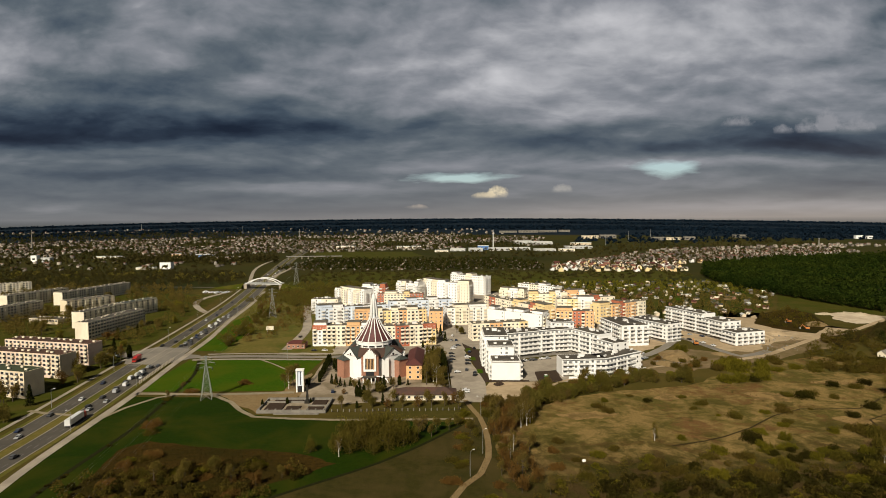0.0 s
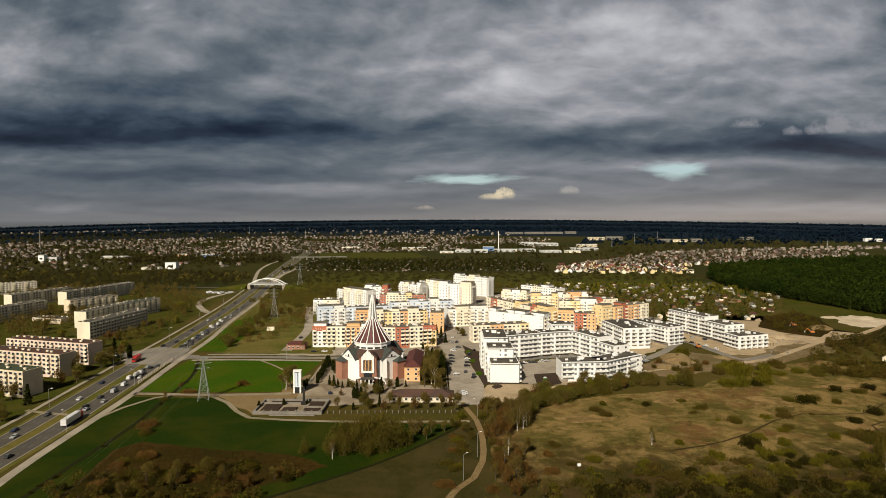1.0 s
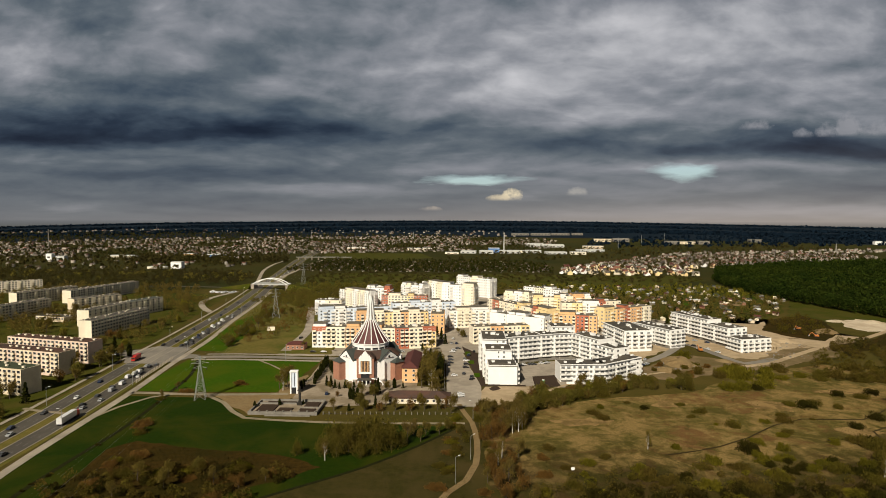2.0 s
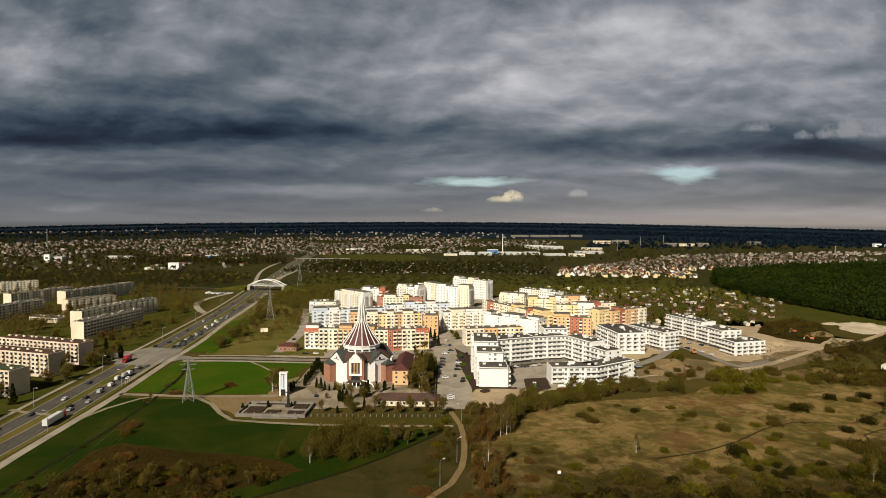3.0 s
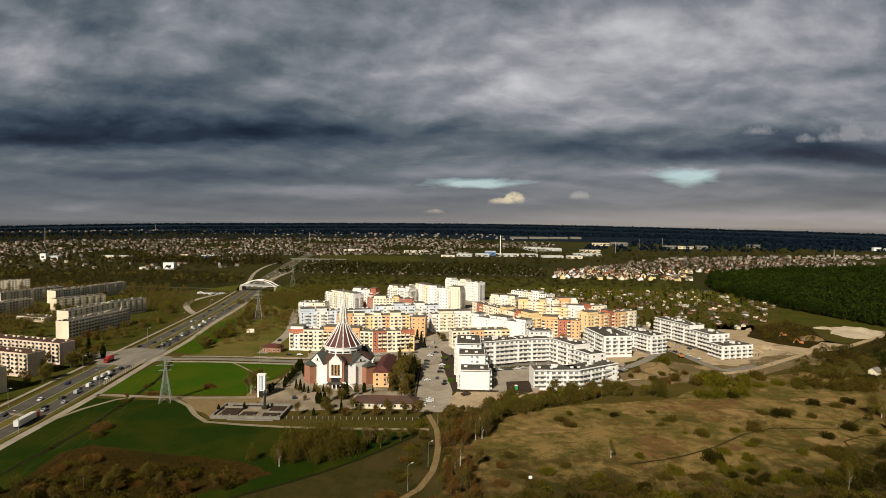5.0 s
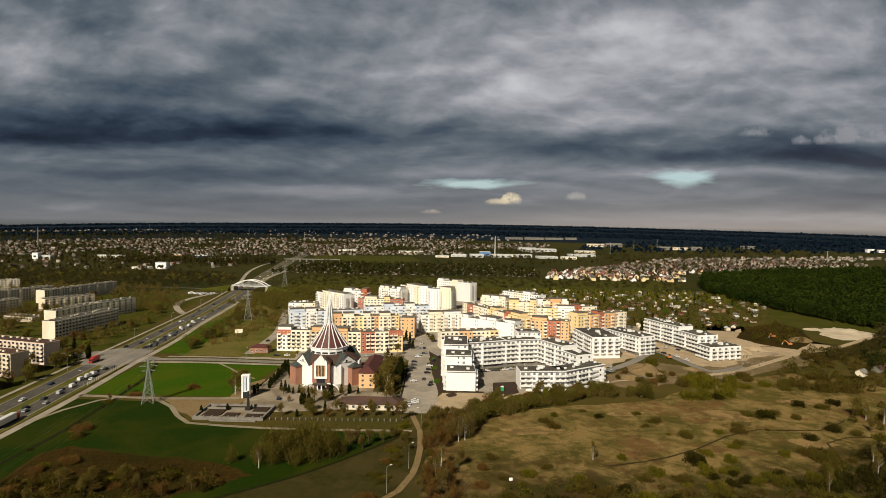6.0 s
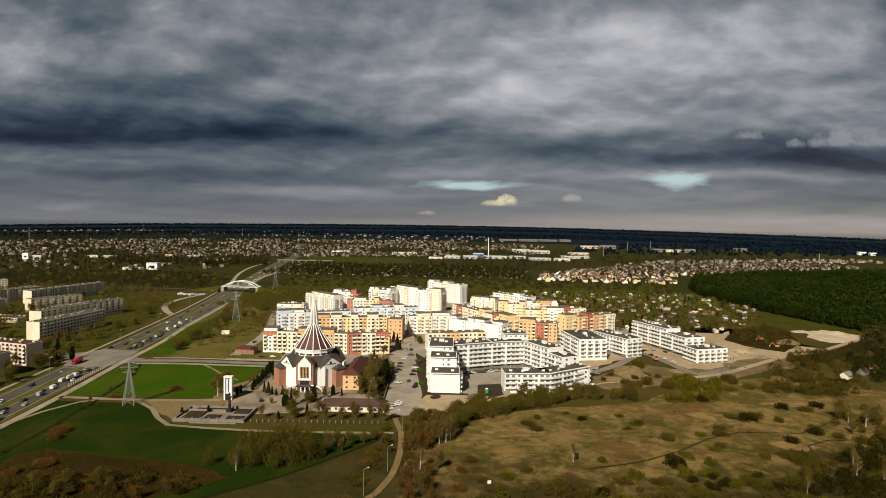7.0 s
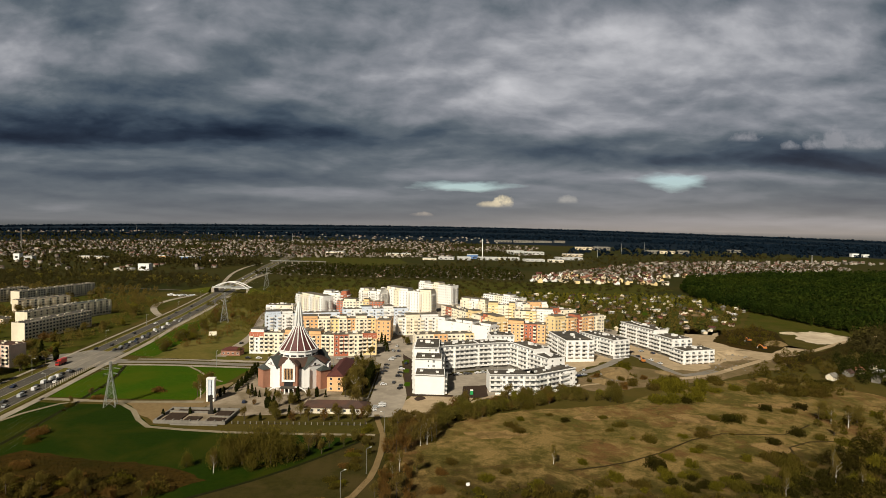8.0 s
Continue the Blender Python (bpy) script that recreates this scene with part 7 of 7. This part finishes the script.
for i in range(12):
    t = TR.uniform(0, 1)
    y = 200 + 210 * t
    bush(float(np.interp(y, [200, 277, 330, 370, 412], [-145, -146, -152, -158, -172])) + TR.uniform(-1.5, 1.5), y, TR.choice(["twig", "conifer"]), TR.uniform(0.25, 0.45))

# dry tussocks all over the meadow
def tussocks(poly, spacing, size, leaf, label, tall=1.4):
    p = spread(poly, spacing, 0.7)
    c = np.c_[p, np.full(len(p), 0.18) + rng.uniform(0, 0.15, len(p))]
    v, f = leaf_quads(c, size, tall, 0.15)
    solid("tussocks", big_mesh("tussocks", v, f, [leaf]), None, label, "grass", kind="stuff")


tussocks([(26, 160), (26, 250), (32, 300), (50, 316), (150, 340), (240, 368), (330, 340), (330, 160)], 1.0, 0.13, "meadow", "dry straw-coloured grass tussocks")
tussocks([(-124, 165), (-131, 200), (-136, 249), (-130, 256), (-101, 250), (-58, 242), (-45, 233), (-73, 209), (-110, 168)], 0.9, 0.15, "brown_scrub", "dead brown grass tussocks")

tussocks([(12, 280), (8, 272), (-5, 254), (-25, 231), (-53, 207), (-78, 186), (16, 186), (19, 240), (20, 262)], 0.9, 0.10, "pasture", "olive grass tussocks of the rough pasture")


# ---- woods, allotments, villages ----
def crowns(pts, h, r, per, size, leaf, name, label, base=0.15, stretch=1.6, category="woodland"):
    """Many far trees as one mesh: an uneven crown of leaf clumps for each point."""
    n = len(pts)
    k = rng.uniform(0.7, 1.3, n)
    z0 = rise(pts[:, 0], pts[:, 1])
    d = rng.normal(size=(n, per, 3))
    d /= np.linalg.norm(d, axis=2, keepdims=True)
    d *= rng.uniform(0.3, 1, (n, per, 1)) ** 0.5
    c = np.empty((n, per, 3))
    taper = 1 - 0.45 * np.clip(d[..., 2], 0, 1)
    c[..., 0] = pts[:, None, 0] + d[..., 0] * (r * k)[:, None] * taper
    c[..., 1] = pts[:, None, 1] + d[..., 1] * (r * k)[:, None] * taper
    c[..., 2] = z0[:, None] + (h * k)[:, None] * (base + (1 - base) * (0.5 + 0.5 * d[..., 2]))
    v, f = leaf_quads(c.reshape(-1, 3), size, stretch, 0.2)
    return solid(name, big_mesh(name, v, f, [leaf]), None, label, category, kind="stuff")


FOREST = [(440, 1000), (418, 900), (412, 805), (422, 742), (438, 665), (456, 602), (540, 548), (700, 520), (1050, 560), (1700, 900), (1900, 1500), (1250, 1480), (760, 1330), (520, 1180)]
crowns(spread(FOREST, 9.5), 14, 4.2, 30, 0.85, "pine", "pine_forest", "dense dark green pine forest", 0.2)
edge = spread([(436, 1000), (413, 900), (407, 803), (417, 740), (433, 662), (450, 600), (464, 606), (447, 668), (430, 746), (421, 808), (427, 902), (450, 1000)], 4.5)
crowns(edge, 14, 2.8, 50, 0.5, "pine", "forest_edge", "taller ragged pine trees at the forest edge", 0.1)
ALLOT = [(75, 800), (170, 640), (215, 590), (300, 575), (360, 640), (430, 770), (395, 900), (300, 900), (130, 890)]
gp = spread(ALLOT, 10.5, 0.6)
half = len(gp) // 2
crowns(gp[:half], 6.0, 2.4, 60, 0.24, "twig", "garden_trees", "bare fruit trees in the allotment gardens", 0.1)
crowns(gp[half:], 5.5, 2.5, 60, 0.28, "fresh", "garden_trees", "budding fruit trees in the allotment gardens", 0.1)
crowns(spread(ALLOT, 24, 0.8), 6.5, 1.4, 26, 0.42, "conifer", "garden_conifers", "dark conifers in the allotment gardens", 0.05)
GR = random.Random(4)
for k in range(34):
    x, y = GR.uniform(120, 400), GR.uniform(600, 860)
    if inside(ALLOT, np.array([x]), np.array([y]))[0]:
        a, b = GR.uniform(5, 10), GR.uniform(7, 16)
        m = GR.choice(["grass", "dirt", "grass_pale", "straw", "grass"])
        area("garden_plot", [(x - a, y - b), (x + a, y - b), (x + a, y + b), (x - a, y + b)], 0.12 + 0.006 * k, m, {"grass": "fresh green allotment lawn plot", "dirt": "bare dug brown allotment plot", "grass_pale": "olive rough allotment plot", "straw": "pale dry allotment plot"}[m], "garden", 1.0, 3)
area("allotment_ground", ALLOT, 0.07, "grass_pale", "patchwork of allotment garden plots", "garden", 5, 10)
HR = random.Random(21)
WALLS = ["stone", "ochre", "stone", "pink", "stone", "panel", "brick"]
ROOFS = ["maroon_tile", "felt", "felt_brown", "metal_roof", "stone", "felt_green", "hall", "panel"]


def small_house(x, y, w, d, h, rot, wall, roof, name, label, category, group, pitch=0.5):
    ob = thing(name, pose(x, y, float(rise(np.array(x), np.array(y))), 0, 0, rot), label, category, group)
    part("wall", MB().box(-w / 2, w / 2, -d / 2, d / 2, 0, h), [wall], ob)
    part("roof", MB().gable(-w / 2, w / 2, -d / 2, d / 2, h, h + d / 2 * pitch * 2, 0.4, 0, 1), [wall, roof], ob)
    return ob


CN = {"brick": "brick", "white": "white", "cream": "cream", "ochre": "pale ochre", "panel": "grey", "pink": "pinkish", "yellow": "yellow", "maroon_tile": "dark red", "felt": "black felt", "felt_brown": "brown", "metal_roof": "grey sheet", "red": "bright red", "felt_green": "mossy green", "stone": "grey", "clay": "clay red", "hall": "pale sheet"}
for x, y in spread(ALLOT, 22, 0.55)[::1][:190]:
    a, b = HR.choice(WALLS), HR.choice(ROOFS)
    small_house(x, y, HR.uniform(3.8, 6.5), HR.uniform(3.0, 4.2), 2.3, HR.uniform(0, 180), a, b, "garden_shed", f"small {CN[a]} allotment shed with {CN[b]} roof", "shed", "allotment sheds", 0.3)
for x, y, a, b, r in [(311, 412, "panel", "stone", 30), (345, 434, "ochre", "red", 60), (352, 424, "stone", "hall", 20), (338, 408, "stone", "felt", 50), (362, 446, "panel", "maroon_tile", 80), (330, 424, "stone", "felt_brown", 35)]:
    small_house(x, y, 6.5, 5, 2.6, r, a, b, "cottage", f"small {CN[a]} cottage with {CN[b]} roof among trees", "house", "cottages among the trees", 0.4)
crowns(spread([(322, 398), (345, 388), (385, 415), (395, 480), (350, 468), (326, 432)], 6.5), 9, 2.6, 90, 0.3, "conifer", "cottage_trees", "dark dense trees round the cottages", 0.05)
crowns(spread([(240, 366), (300, 366), (330, 440), (350, 500), (310, 480), (270, 430), (240, 398)], 11, 0.8), 6.0, 3.2, 150, 0.14, "scrub_twig", "bare_copse", "tangled bare brown copse beside the site", 0.0, 4.5)
crowns(spread([(292, 548), (326, 597), (368, 622), (370, 596), (352, 545), (318, 502), (298, 522)], 8.5, 0.9), 5, 2.4, 110, 0.12, "scrub_twig", "bare_copse", "bare scrub on the building site", 0.0, 4.5)
crowns(spread([(325, 452), (355, 466), (410, 515), (440, 552), (420, 547), (360, 497), (318, 470)], 8, 0.9), 6.5, 3.0, 110, 0.2, "far_twig_shaded", "bare_copse", "bare scrub below the sand pit", 0.0, 2.2)
crowns(spread([(380, 470), (470, 520), (500, 600), (450, 590), (400, 530)], 8), 12, 2.8, 60, 0.45, "far_twig_shaded", "bare_copse", "bare birch copse below the forest", 0.1, 2.4)

VILLAGE = [(195, 1085), (440, 1060), (470, 1200), (760, 1400), (1150, 1620), (1150, 1760), (760, 1720), (420, 1480), (230, 1250)]
vp = spread(VILLAGE, 23, 0.5)
vp = vp[np.argsort(vp[:, 1])]
for x, y in vp[:110]:
    a, b = HR.choice(["white", "white", "cream", "ochre", "yellow"]), HR.choice(["maroon_tile", "clay", "felt", "felt_brown", "stone", "clay", "stone"])
    small_house(x, y, HR.uniform(8, 12), HR.uniform(6.5, 8.5), HR.uniform(3.2, 5.5), HR.choice([0, 90, 20, 110, 70]), a, b, "village_house", f"{CN[a]} village house with {CN[b]} pitched roof", "house", "village houses", 0.42)


def far_houses(pts, label, big=1.0):
    """Houses of the far town, joined: walls with pitched roofs, turned at random."""
    n = len(pts)
    w, d, h = rng.uniform(7, 13, n) * big, rng.uniform(6, 8.5, n) * big, rng.uniform(3, 6.5, n) * big
    rh = h + d * rng.uniform(0.0, 0.45, n)
    a = rng.choice([0.0, 1.57, 0.5, 2.07, 1.0], n) + rng.uniform(-0.15, 0.15, n)
    z = rise(pts[:, 0], pts[:, 1]) - 0.5
    loc = np.zeros((n, 10, 3))
    for i, (sx, sy) in enumerate(((-1, -1), (1, -1), (1, 1), (-1, 1))):
        loc[:, i] = np.stack([sx * w / 2, sy * d / 2, 0 * h], 1)
        loc[:, 4 + i] = np.stack([sx * w / 2, sy * d / 2, h], 1)
    loc[:, 8] = np.stack([-w / 2, 0 * d, rh], 1)
    loc[:, 9] = np.stack([w / 2, 0 * d, rh], 1)
    ca, sa = np.cos(a)[:, None], np.sin(a)[:, None]
    v = np.stack([pts[:, None, 0] + loc[..., 0] * ca - loc[..., 1] * sa, pts[:, None, 1] + loc[..., 0] * sa + loc[..., 1] * ca, z[:, None] + loc[..., 2]], -1).reshape(-1, 3)
    tri = np.array([(0, 1, 5), (0, 5, 4), (1, 2, 6), (1, 6, 5), (2, 3, 7), (2, 7, 6), (3, 0, 4), (3, 4, 7), (5, 6, 9), (7, 4, 8), (4, 5, 9), (4, 9, 8), (6, 7, 8), (6, 8, 9)])
    f = (np.arange(n)[:, None, None] * 10 + tri[None]).reshape(-1, 3)
    idx = np.tile(np.r_[np.zeros(10), np.ones(4)], n)
    solid("far_houses", big_mesh("far_houses", v, f, ["far_wall_shaded", "far_roof"], idx), None, label, "house", kind="stuff")


far_houses(vp[110:], "pale village houses with red and grey roofs")
TOWN = [(-2300, 1750), (-1300, 1500), (-560, 1520), (-420, 1700), (-60, 1850), (330, 2050), (420, 2500), (0, 2800), (-900, 2850), (-2200, 2800), (-2900, 2500)]
tp = spread(TOWN, 28, 0.6)
tp = tp[np.array([noise.noise((x * 0.0035, y * 0.0035, 4.0)) for x, y in tp]) > -0.22]
tp = tp[np.hypot(tp[:, 0], tp[:, 1]) < 2720]
tq = spread([(-2400, 2750), (-900, 2800), (0, 2750), (300, 2700), (200, 3050), (-800, 3150), (-2200, 3050)], 60, 0.9)
far_houses(tq, "thin far suburb of pale houses below the hills")
far_houses(tp, "dense far town of pale houses with red and brown roofs")
GARDENS = [(-330, 1130), (-140, 1120), (190, 1120), (210, 1300), (150, 1420), (-120, 1400), (-300, 1440)]
far_houses(spread(GARDENS, 21, 0.5), "many tiny pale garden sheds among trees", 0.42)
far_houses(spread([(420, 1500), (700, 1600), (1150, 1780), (1500, 1900), (1350, 2000), (700, 1850)], 30, 0.5), "far village houses beyond the forest")
far_houses(spread([(-1300, 1150), (-600, 1130), (-430, 1260), (-520, 1400), (-1300, 1420)], 62, 0.7), "scattered far houses and sheds")
far_houses(spread([(1900, 2500), (2350, 2500), (2300, 2750), (1950, 2700)], 45, 0.6), "white far houses below the hills")


def hall(x, y, w, d, h, mat_, label, rot=0):
    z = float(rise(np.array(x), np.array(y)))
    ob = thing("industrial_hall", pose(x, y, z - 0.5, 0, 0, rot), label, "industrial hall", "far industrial halls")
    part("wall", MB().box(-w / 2, w / 2, -d / 2, d / 2, 0, h), [mat_], ob)
    part("roof", MB().prism([(-w / 2 - 0.3, -d / 2 - 0.3), (w / 2 + 0.3, -d / 2 - 0.3), (w / 2 + 0.3, d / 2 + 0.3), (-w / 2 - 0.3, d / 2 + 0.3)], h, h + 1.2, scale=0.96), ["hall" if y < 2250 else "stone"], ob)
    n = int(w / 14)
    for i in range(n):
        part("window_band", MB().box(-w / 2 + (i + 0.25) * w / n, -w / 2 + (i + 0.75) * w / n, -d / 2 - 0.05, -d / 2 + 0.05, h * 0.35, h * 0.62), ["glass"], ob)


for x, y, w, d, h, m in [(40, 1785, 46, 30, 7, "hall"), (92, 1770, 40, 36, 9, "hall"), (120, 1850, 34, 30, 13, "hall_blue"), (165, 1800, 60, 40, 8, "hall"), (205, 1840, 36, 30, 6, "panel"), (238, 1815, 44, 30, 8, "hall"), (300, 1770, 60, 36, 6, "hall"), (362, 1750, 44, 30, 7, "panel"), (-10, 1740, 40, 20, 5, "panel"), (430, 1900, 80, 50, 7, "hall"),
                         (330, 2150, 120, 50, 9, "hall"), (300, 2812, 80, 30, 8, "stone"), (395, 2806, 90, 30, 9, "stone"), (490, 2818, 84, 30, 8, "stone"), (570, 2822, 50, 30, 9, "stone"), (290, 2200, 66, 34, 9, "hall"), (600, 2440, 70, 30, 12, "ochre"), (674, 2444, 66, 30, 13, "stone"), (832, 2300, 50, 26, 12, "stone"), (892, 2306, 56, 26, 10, "ochre"), (950, 2294, 40, 26, 12, "stone"), (1190, 2384, 50, 24, 10, "stone"), (1572, 2244, 26, 14, 12, "white"), (1608, 2238, 22, 14, 10, "white"), (480, 2080, 70, 30, 8, "ochre"), (-120, 1950, 80, 30, 7, "panel"), (-330, 1960, 60, 30, 8, "panel"),
                         (-560, 1180, 22, 14, 13, "white"), (-596, 1170, 36, 14, 4, "panel"), (-640, 1560, 50, 24, 6, "hall_blue"), (-700, 1540, 26, 20, 9, "orange"), (-980, 1400, 14, 12, 15, "white"), (-945, 1390, 22, 14, 10, "hall"), (-560, 1480, 80, 24, 5, "pink"), (-860, 1500, 70, 24, 6, "panel"), (-1250, 1350, 120, 20, 6, "panel")]:
    hall(x, y, w, d, h, m, {"hall": "long pale sheet-clad industrial hall", "hall_blue": "blue sheet-clad industrial hall", "white": "plain white tall building among trees", "ochre": "ochre plastered long building", "orange": "orange plastered building among sheds", "pink": "long pinkish low building", "panel": "long grey far building", "stone": "dull grey far building"}[m], HR.uniform(-8, 8))

# far woods and hedges
HEDGE = [(44, 308), (66, 311), (81, 325), (102, 337), (117, 347), (150, 346), (154, 360), (120, 358), (96, 350), (70, 338), (48, 326)]
crowns(spread(HEDGE, 4.5, 0.9), 4.6, 2.2, 90, 0.17, "spring", "thicket", "tangled olive thicket below the white blocks", 0.0, 1.8)
crowns(spread(HEDGE, 6.5, 0.9), 4.6, 2.0, 90, 0.15, "twig", "thicket", "bare twigs in the thicket", 0.0, 2.4)
SIDE = [(-184, 470), (-160, 450), (-124, 520), (-140, 640), (-195, 800), (-232, 800), (-208, 640), (-188, 540)]
crowns(spread(SIDE, 17, 0.9), 6.5, 3.2, 150, 0.20, "spring", "roadside_scrub", "budding olive scrub beside the road", 0.0, 1.6)
crowns(spread(SIDE, 19, 0.9), 6.5, 3.2, 150, 0.15, "rusty", "roadside_scrub", "reddish bare scrub beside the road", 0.0, 2.2)
WEST = [(-240, 455), (-258, 560), (-288, 700), (-350, 760), (-345, 660), (-275, 600), (-268, 470)]
crowns(spread(WEST, 10, 0.9), 8.5, 3.2, 160, 0.16, "twig", "roadside_trees", "bare brown trees along the road", 0.05, 2.2)
crowns(spread(WEST, 17, 0.9), 7.5, 3.2, 150, 0.20, "spring", "roadside_trees", "budding green trees along the road", 0.05, 1.6)
FRONT = [(26, 165), (330, 165), (310, 222), (240, 240), (150, 232), (60, 232), (36, 220)]
crowns(spread([(40, 170), (330, 170), (330, 214), (230, 226), (140, 220), (60, 216)], 5.5, 0.9), 3.8, 2.5, 130, 0.12, "dark_scrub", "meadow_scrub", "dense dark scrub in the foreground meadow", 0.0, 4.0)
crowns(spread(FRONT, 8, 0.9), 3.6, 2.3, 150, 0.11, "scrub_twig", "meadow_scrub", "low brown scrub in the foreground meadow", 0.0, 2.2)
crowns(spread(FRONT, 13, 0.9), 3.0, 2.3, 150, 0.15, "scrub_bud", "meadow_scrub", "low olive scrub in the foreground meadow", 0.0, 1.7)
crowns(spread([(165, 190), (330, 190), (330, 300), (245, 290), (205, 262), (180, 240)], 5.5, 0.9), 4.4, 2.7, 120, 0.12, "dark_scrub", "meadow_scrub", "dense dark scrub on the low side of the meadow", 0.0, 4.2)
SOUTH = [(-144, 165), (-140, 215), (-90, 236), (-50, 226), (-62, 195), (-80, 165)]
crowns(spread(SOUTH, 8, 0.9), 4.2, 2.4, 150, 0.15, "scrub_twig", "scrub", "low brown scrub beside the green field", 0.0, 2.2)
crowns(spread(SOUTH, 11, 0.9), 4.0, 2.4, 150, 0.15, "dark_scrub", "scrub", "low dark scrub beside the green field", 0.0, 2.2)
crowns(spread([(210, 230), (300, 230), (330, 330), (270, 345), (235, 320), (228, 270)], 9, 0.9), 4.5, 2.6, 150, 0.17, "scrub_twig", "meadow_scrub", "bare brown scrub in the meadow", 0.0, 2.2)
crowns(spread([(-1100, 760), (-620, 840), (-330, 880), (-330, 1000), (-400, 1100), (-1200, 1120)], 13, 0.8), 8, 3.8, 60, 0.40, "far_twig_shaded", "bare_wood", "bare brown wood beyond the panel blocks", 0.05, 1.8)
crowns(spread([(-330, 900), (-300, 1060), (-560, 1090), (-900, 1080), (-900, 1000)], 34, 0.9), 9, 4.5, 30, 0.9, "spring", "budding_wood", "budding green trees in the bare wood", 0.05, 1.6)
crowns(spread([(-760, 1300), (-380, 1330), (-400, 1420), (-760, 1420)], 12, 0.7), 17, 3.6, 26, 0.9, "far_twig_shaded", "poplar_belt", "tall belt of bare poplars", 0.1, 2.0)
crowns(spread([(-640, 640), (-360, 700), (-330, 780), (-380, 860), (-900, 860), (-900, 700)], 16, 0.9), 9, 3.6, 90, 0.32, "twig", "bare_trees", "bare trees among the panel blocks", 0.05, 2.0)
crowns(spread([(-420, 480), (-345, 490), (-345, 600), (-420, 640), (-640, 640), (-600, 470)], 12, 0.9), 9, 3.4, 130, 0.24, "twig", "bare_trees", "bare trees between panel blocks", 0.05, 2.0)
crowns(spread([(-420, 480), (-345, 490), (-345, 600), (-420, 640)], 26, 0.9), 7, 3.2, 130, 0.24, "spring", "budding_trees", "budding trees between panel blocks", 0.05, 1.6)
crowns(spread([(-520, 300), (-330, 300), (-330, 380), (-420, 470), (-600, 470)], 14, 0.9), 9, 3.4, 130, 0.24, "twig", "bare_trees", "bare trees behind the panel blocks", 0.05, 2.0)
crowns(spread([(-240, 700), (-150, 660), (-120, 700), (-20, 830), (120, 850), (90, 900), (-210, 900)], 11, 0.9), 6, 3.6, 130, 0.28, "spring", "scrub", "olive budding scrub behind the estate", 0.0, 1.6)
crowns(spread([(-200, 700), (-160, 640), (-130, 600), (-120, 640), (-140, 700), (-200, 800)], 9, 0.9), 9, 3.6, 160, 0.22, "spring", "scrub", "thick budding trees beside the estate", 0.0, 1.6)
crowns(spread([(-240, 900), (420, 960), (430, 1085), (-250, 1110)], 17, 0.9), 3.5, 4.0, 30, 0.5, "far_twig_shaded", "scrub", "rough brown scrub on the grassland", 0.0, 1.8)
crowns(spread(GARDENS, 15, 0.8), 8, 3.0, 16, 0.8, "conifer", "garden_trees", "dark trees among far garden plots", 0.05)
crowns(spread(GARDENS, 17, 0.8), 7, 3.2, 16, 0.8, "far_twig_shaded", "garden_trees", "bare trees among far garden plots", 0.05)
crowns(spread(VILLAGE, 15, 0.8), 8, 3.0, 16, 0.75, "far_twig_shaded", "village_trees", "bare trees between village houses", 0.05)
crowns(spread([(x, y - 40) for x, y in TOWN], 28, 0.8), 9, 4.0, 9, 1.2, "far_twig_shaded", "town_trees", "bare trees between the far houses", 0.05)
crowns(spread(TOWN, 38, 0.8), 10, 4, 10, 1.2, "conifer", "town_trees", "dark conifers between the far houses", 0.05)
crowns(spread([(-1500, 1120), (-600, 1110), (-430, 1250), (-500, 1500), (-1500, 1500)], 32, 0.9), 9, 5.5, 14, 1.3, "far_twig_shaded", "bare_wood", "bare brown wood before the town", 0.05)
crowns(spread([(-60, 1450), (200, 1430), (500, 1560), (760, 1760), (1300, 1950), (1200, 2250), (300, 2050), (60, 1700)], 42, 0.9), 9, 6, 12, 1.5, "far_twig_shaded", "far_scrub", "dark scrub and hedges before the halls", 0.05)
crowns(spread([(450, 2080), (1500, 2150), (2300, 2500), (2300, 2900), (600, 2600)], 46, 0.9), 12, 9, 12, 2.4, "hazed_hill_wood", "far_wood", "dark far wood below the hills", 0.05)
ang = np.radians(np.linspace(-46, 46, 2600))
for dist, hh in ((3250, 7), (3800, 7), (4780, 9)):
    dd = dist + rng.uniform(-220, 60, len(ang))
    crowns(np.stack([dd * np.sin(ang), dd * np.cos(ang)], 1), hh, 13, 5, 3.5, "hazed_hill_wood", "hill_woods", "dark wooded hills on the horizon", 0.0, 1.6)
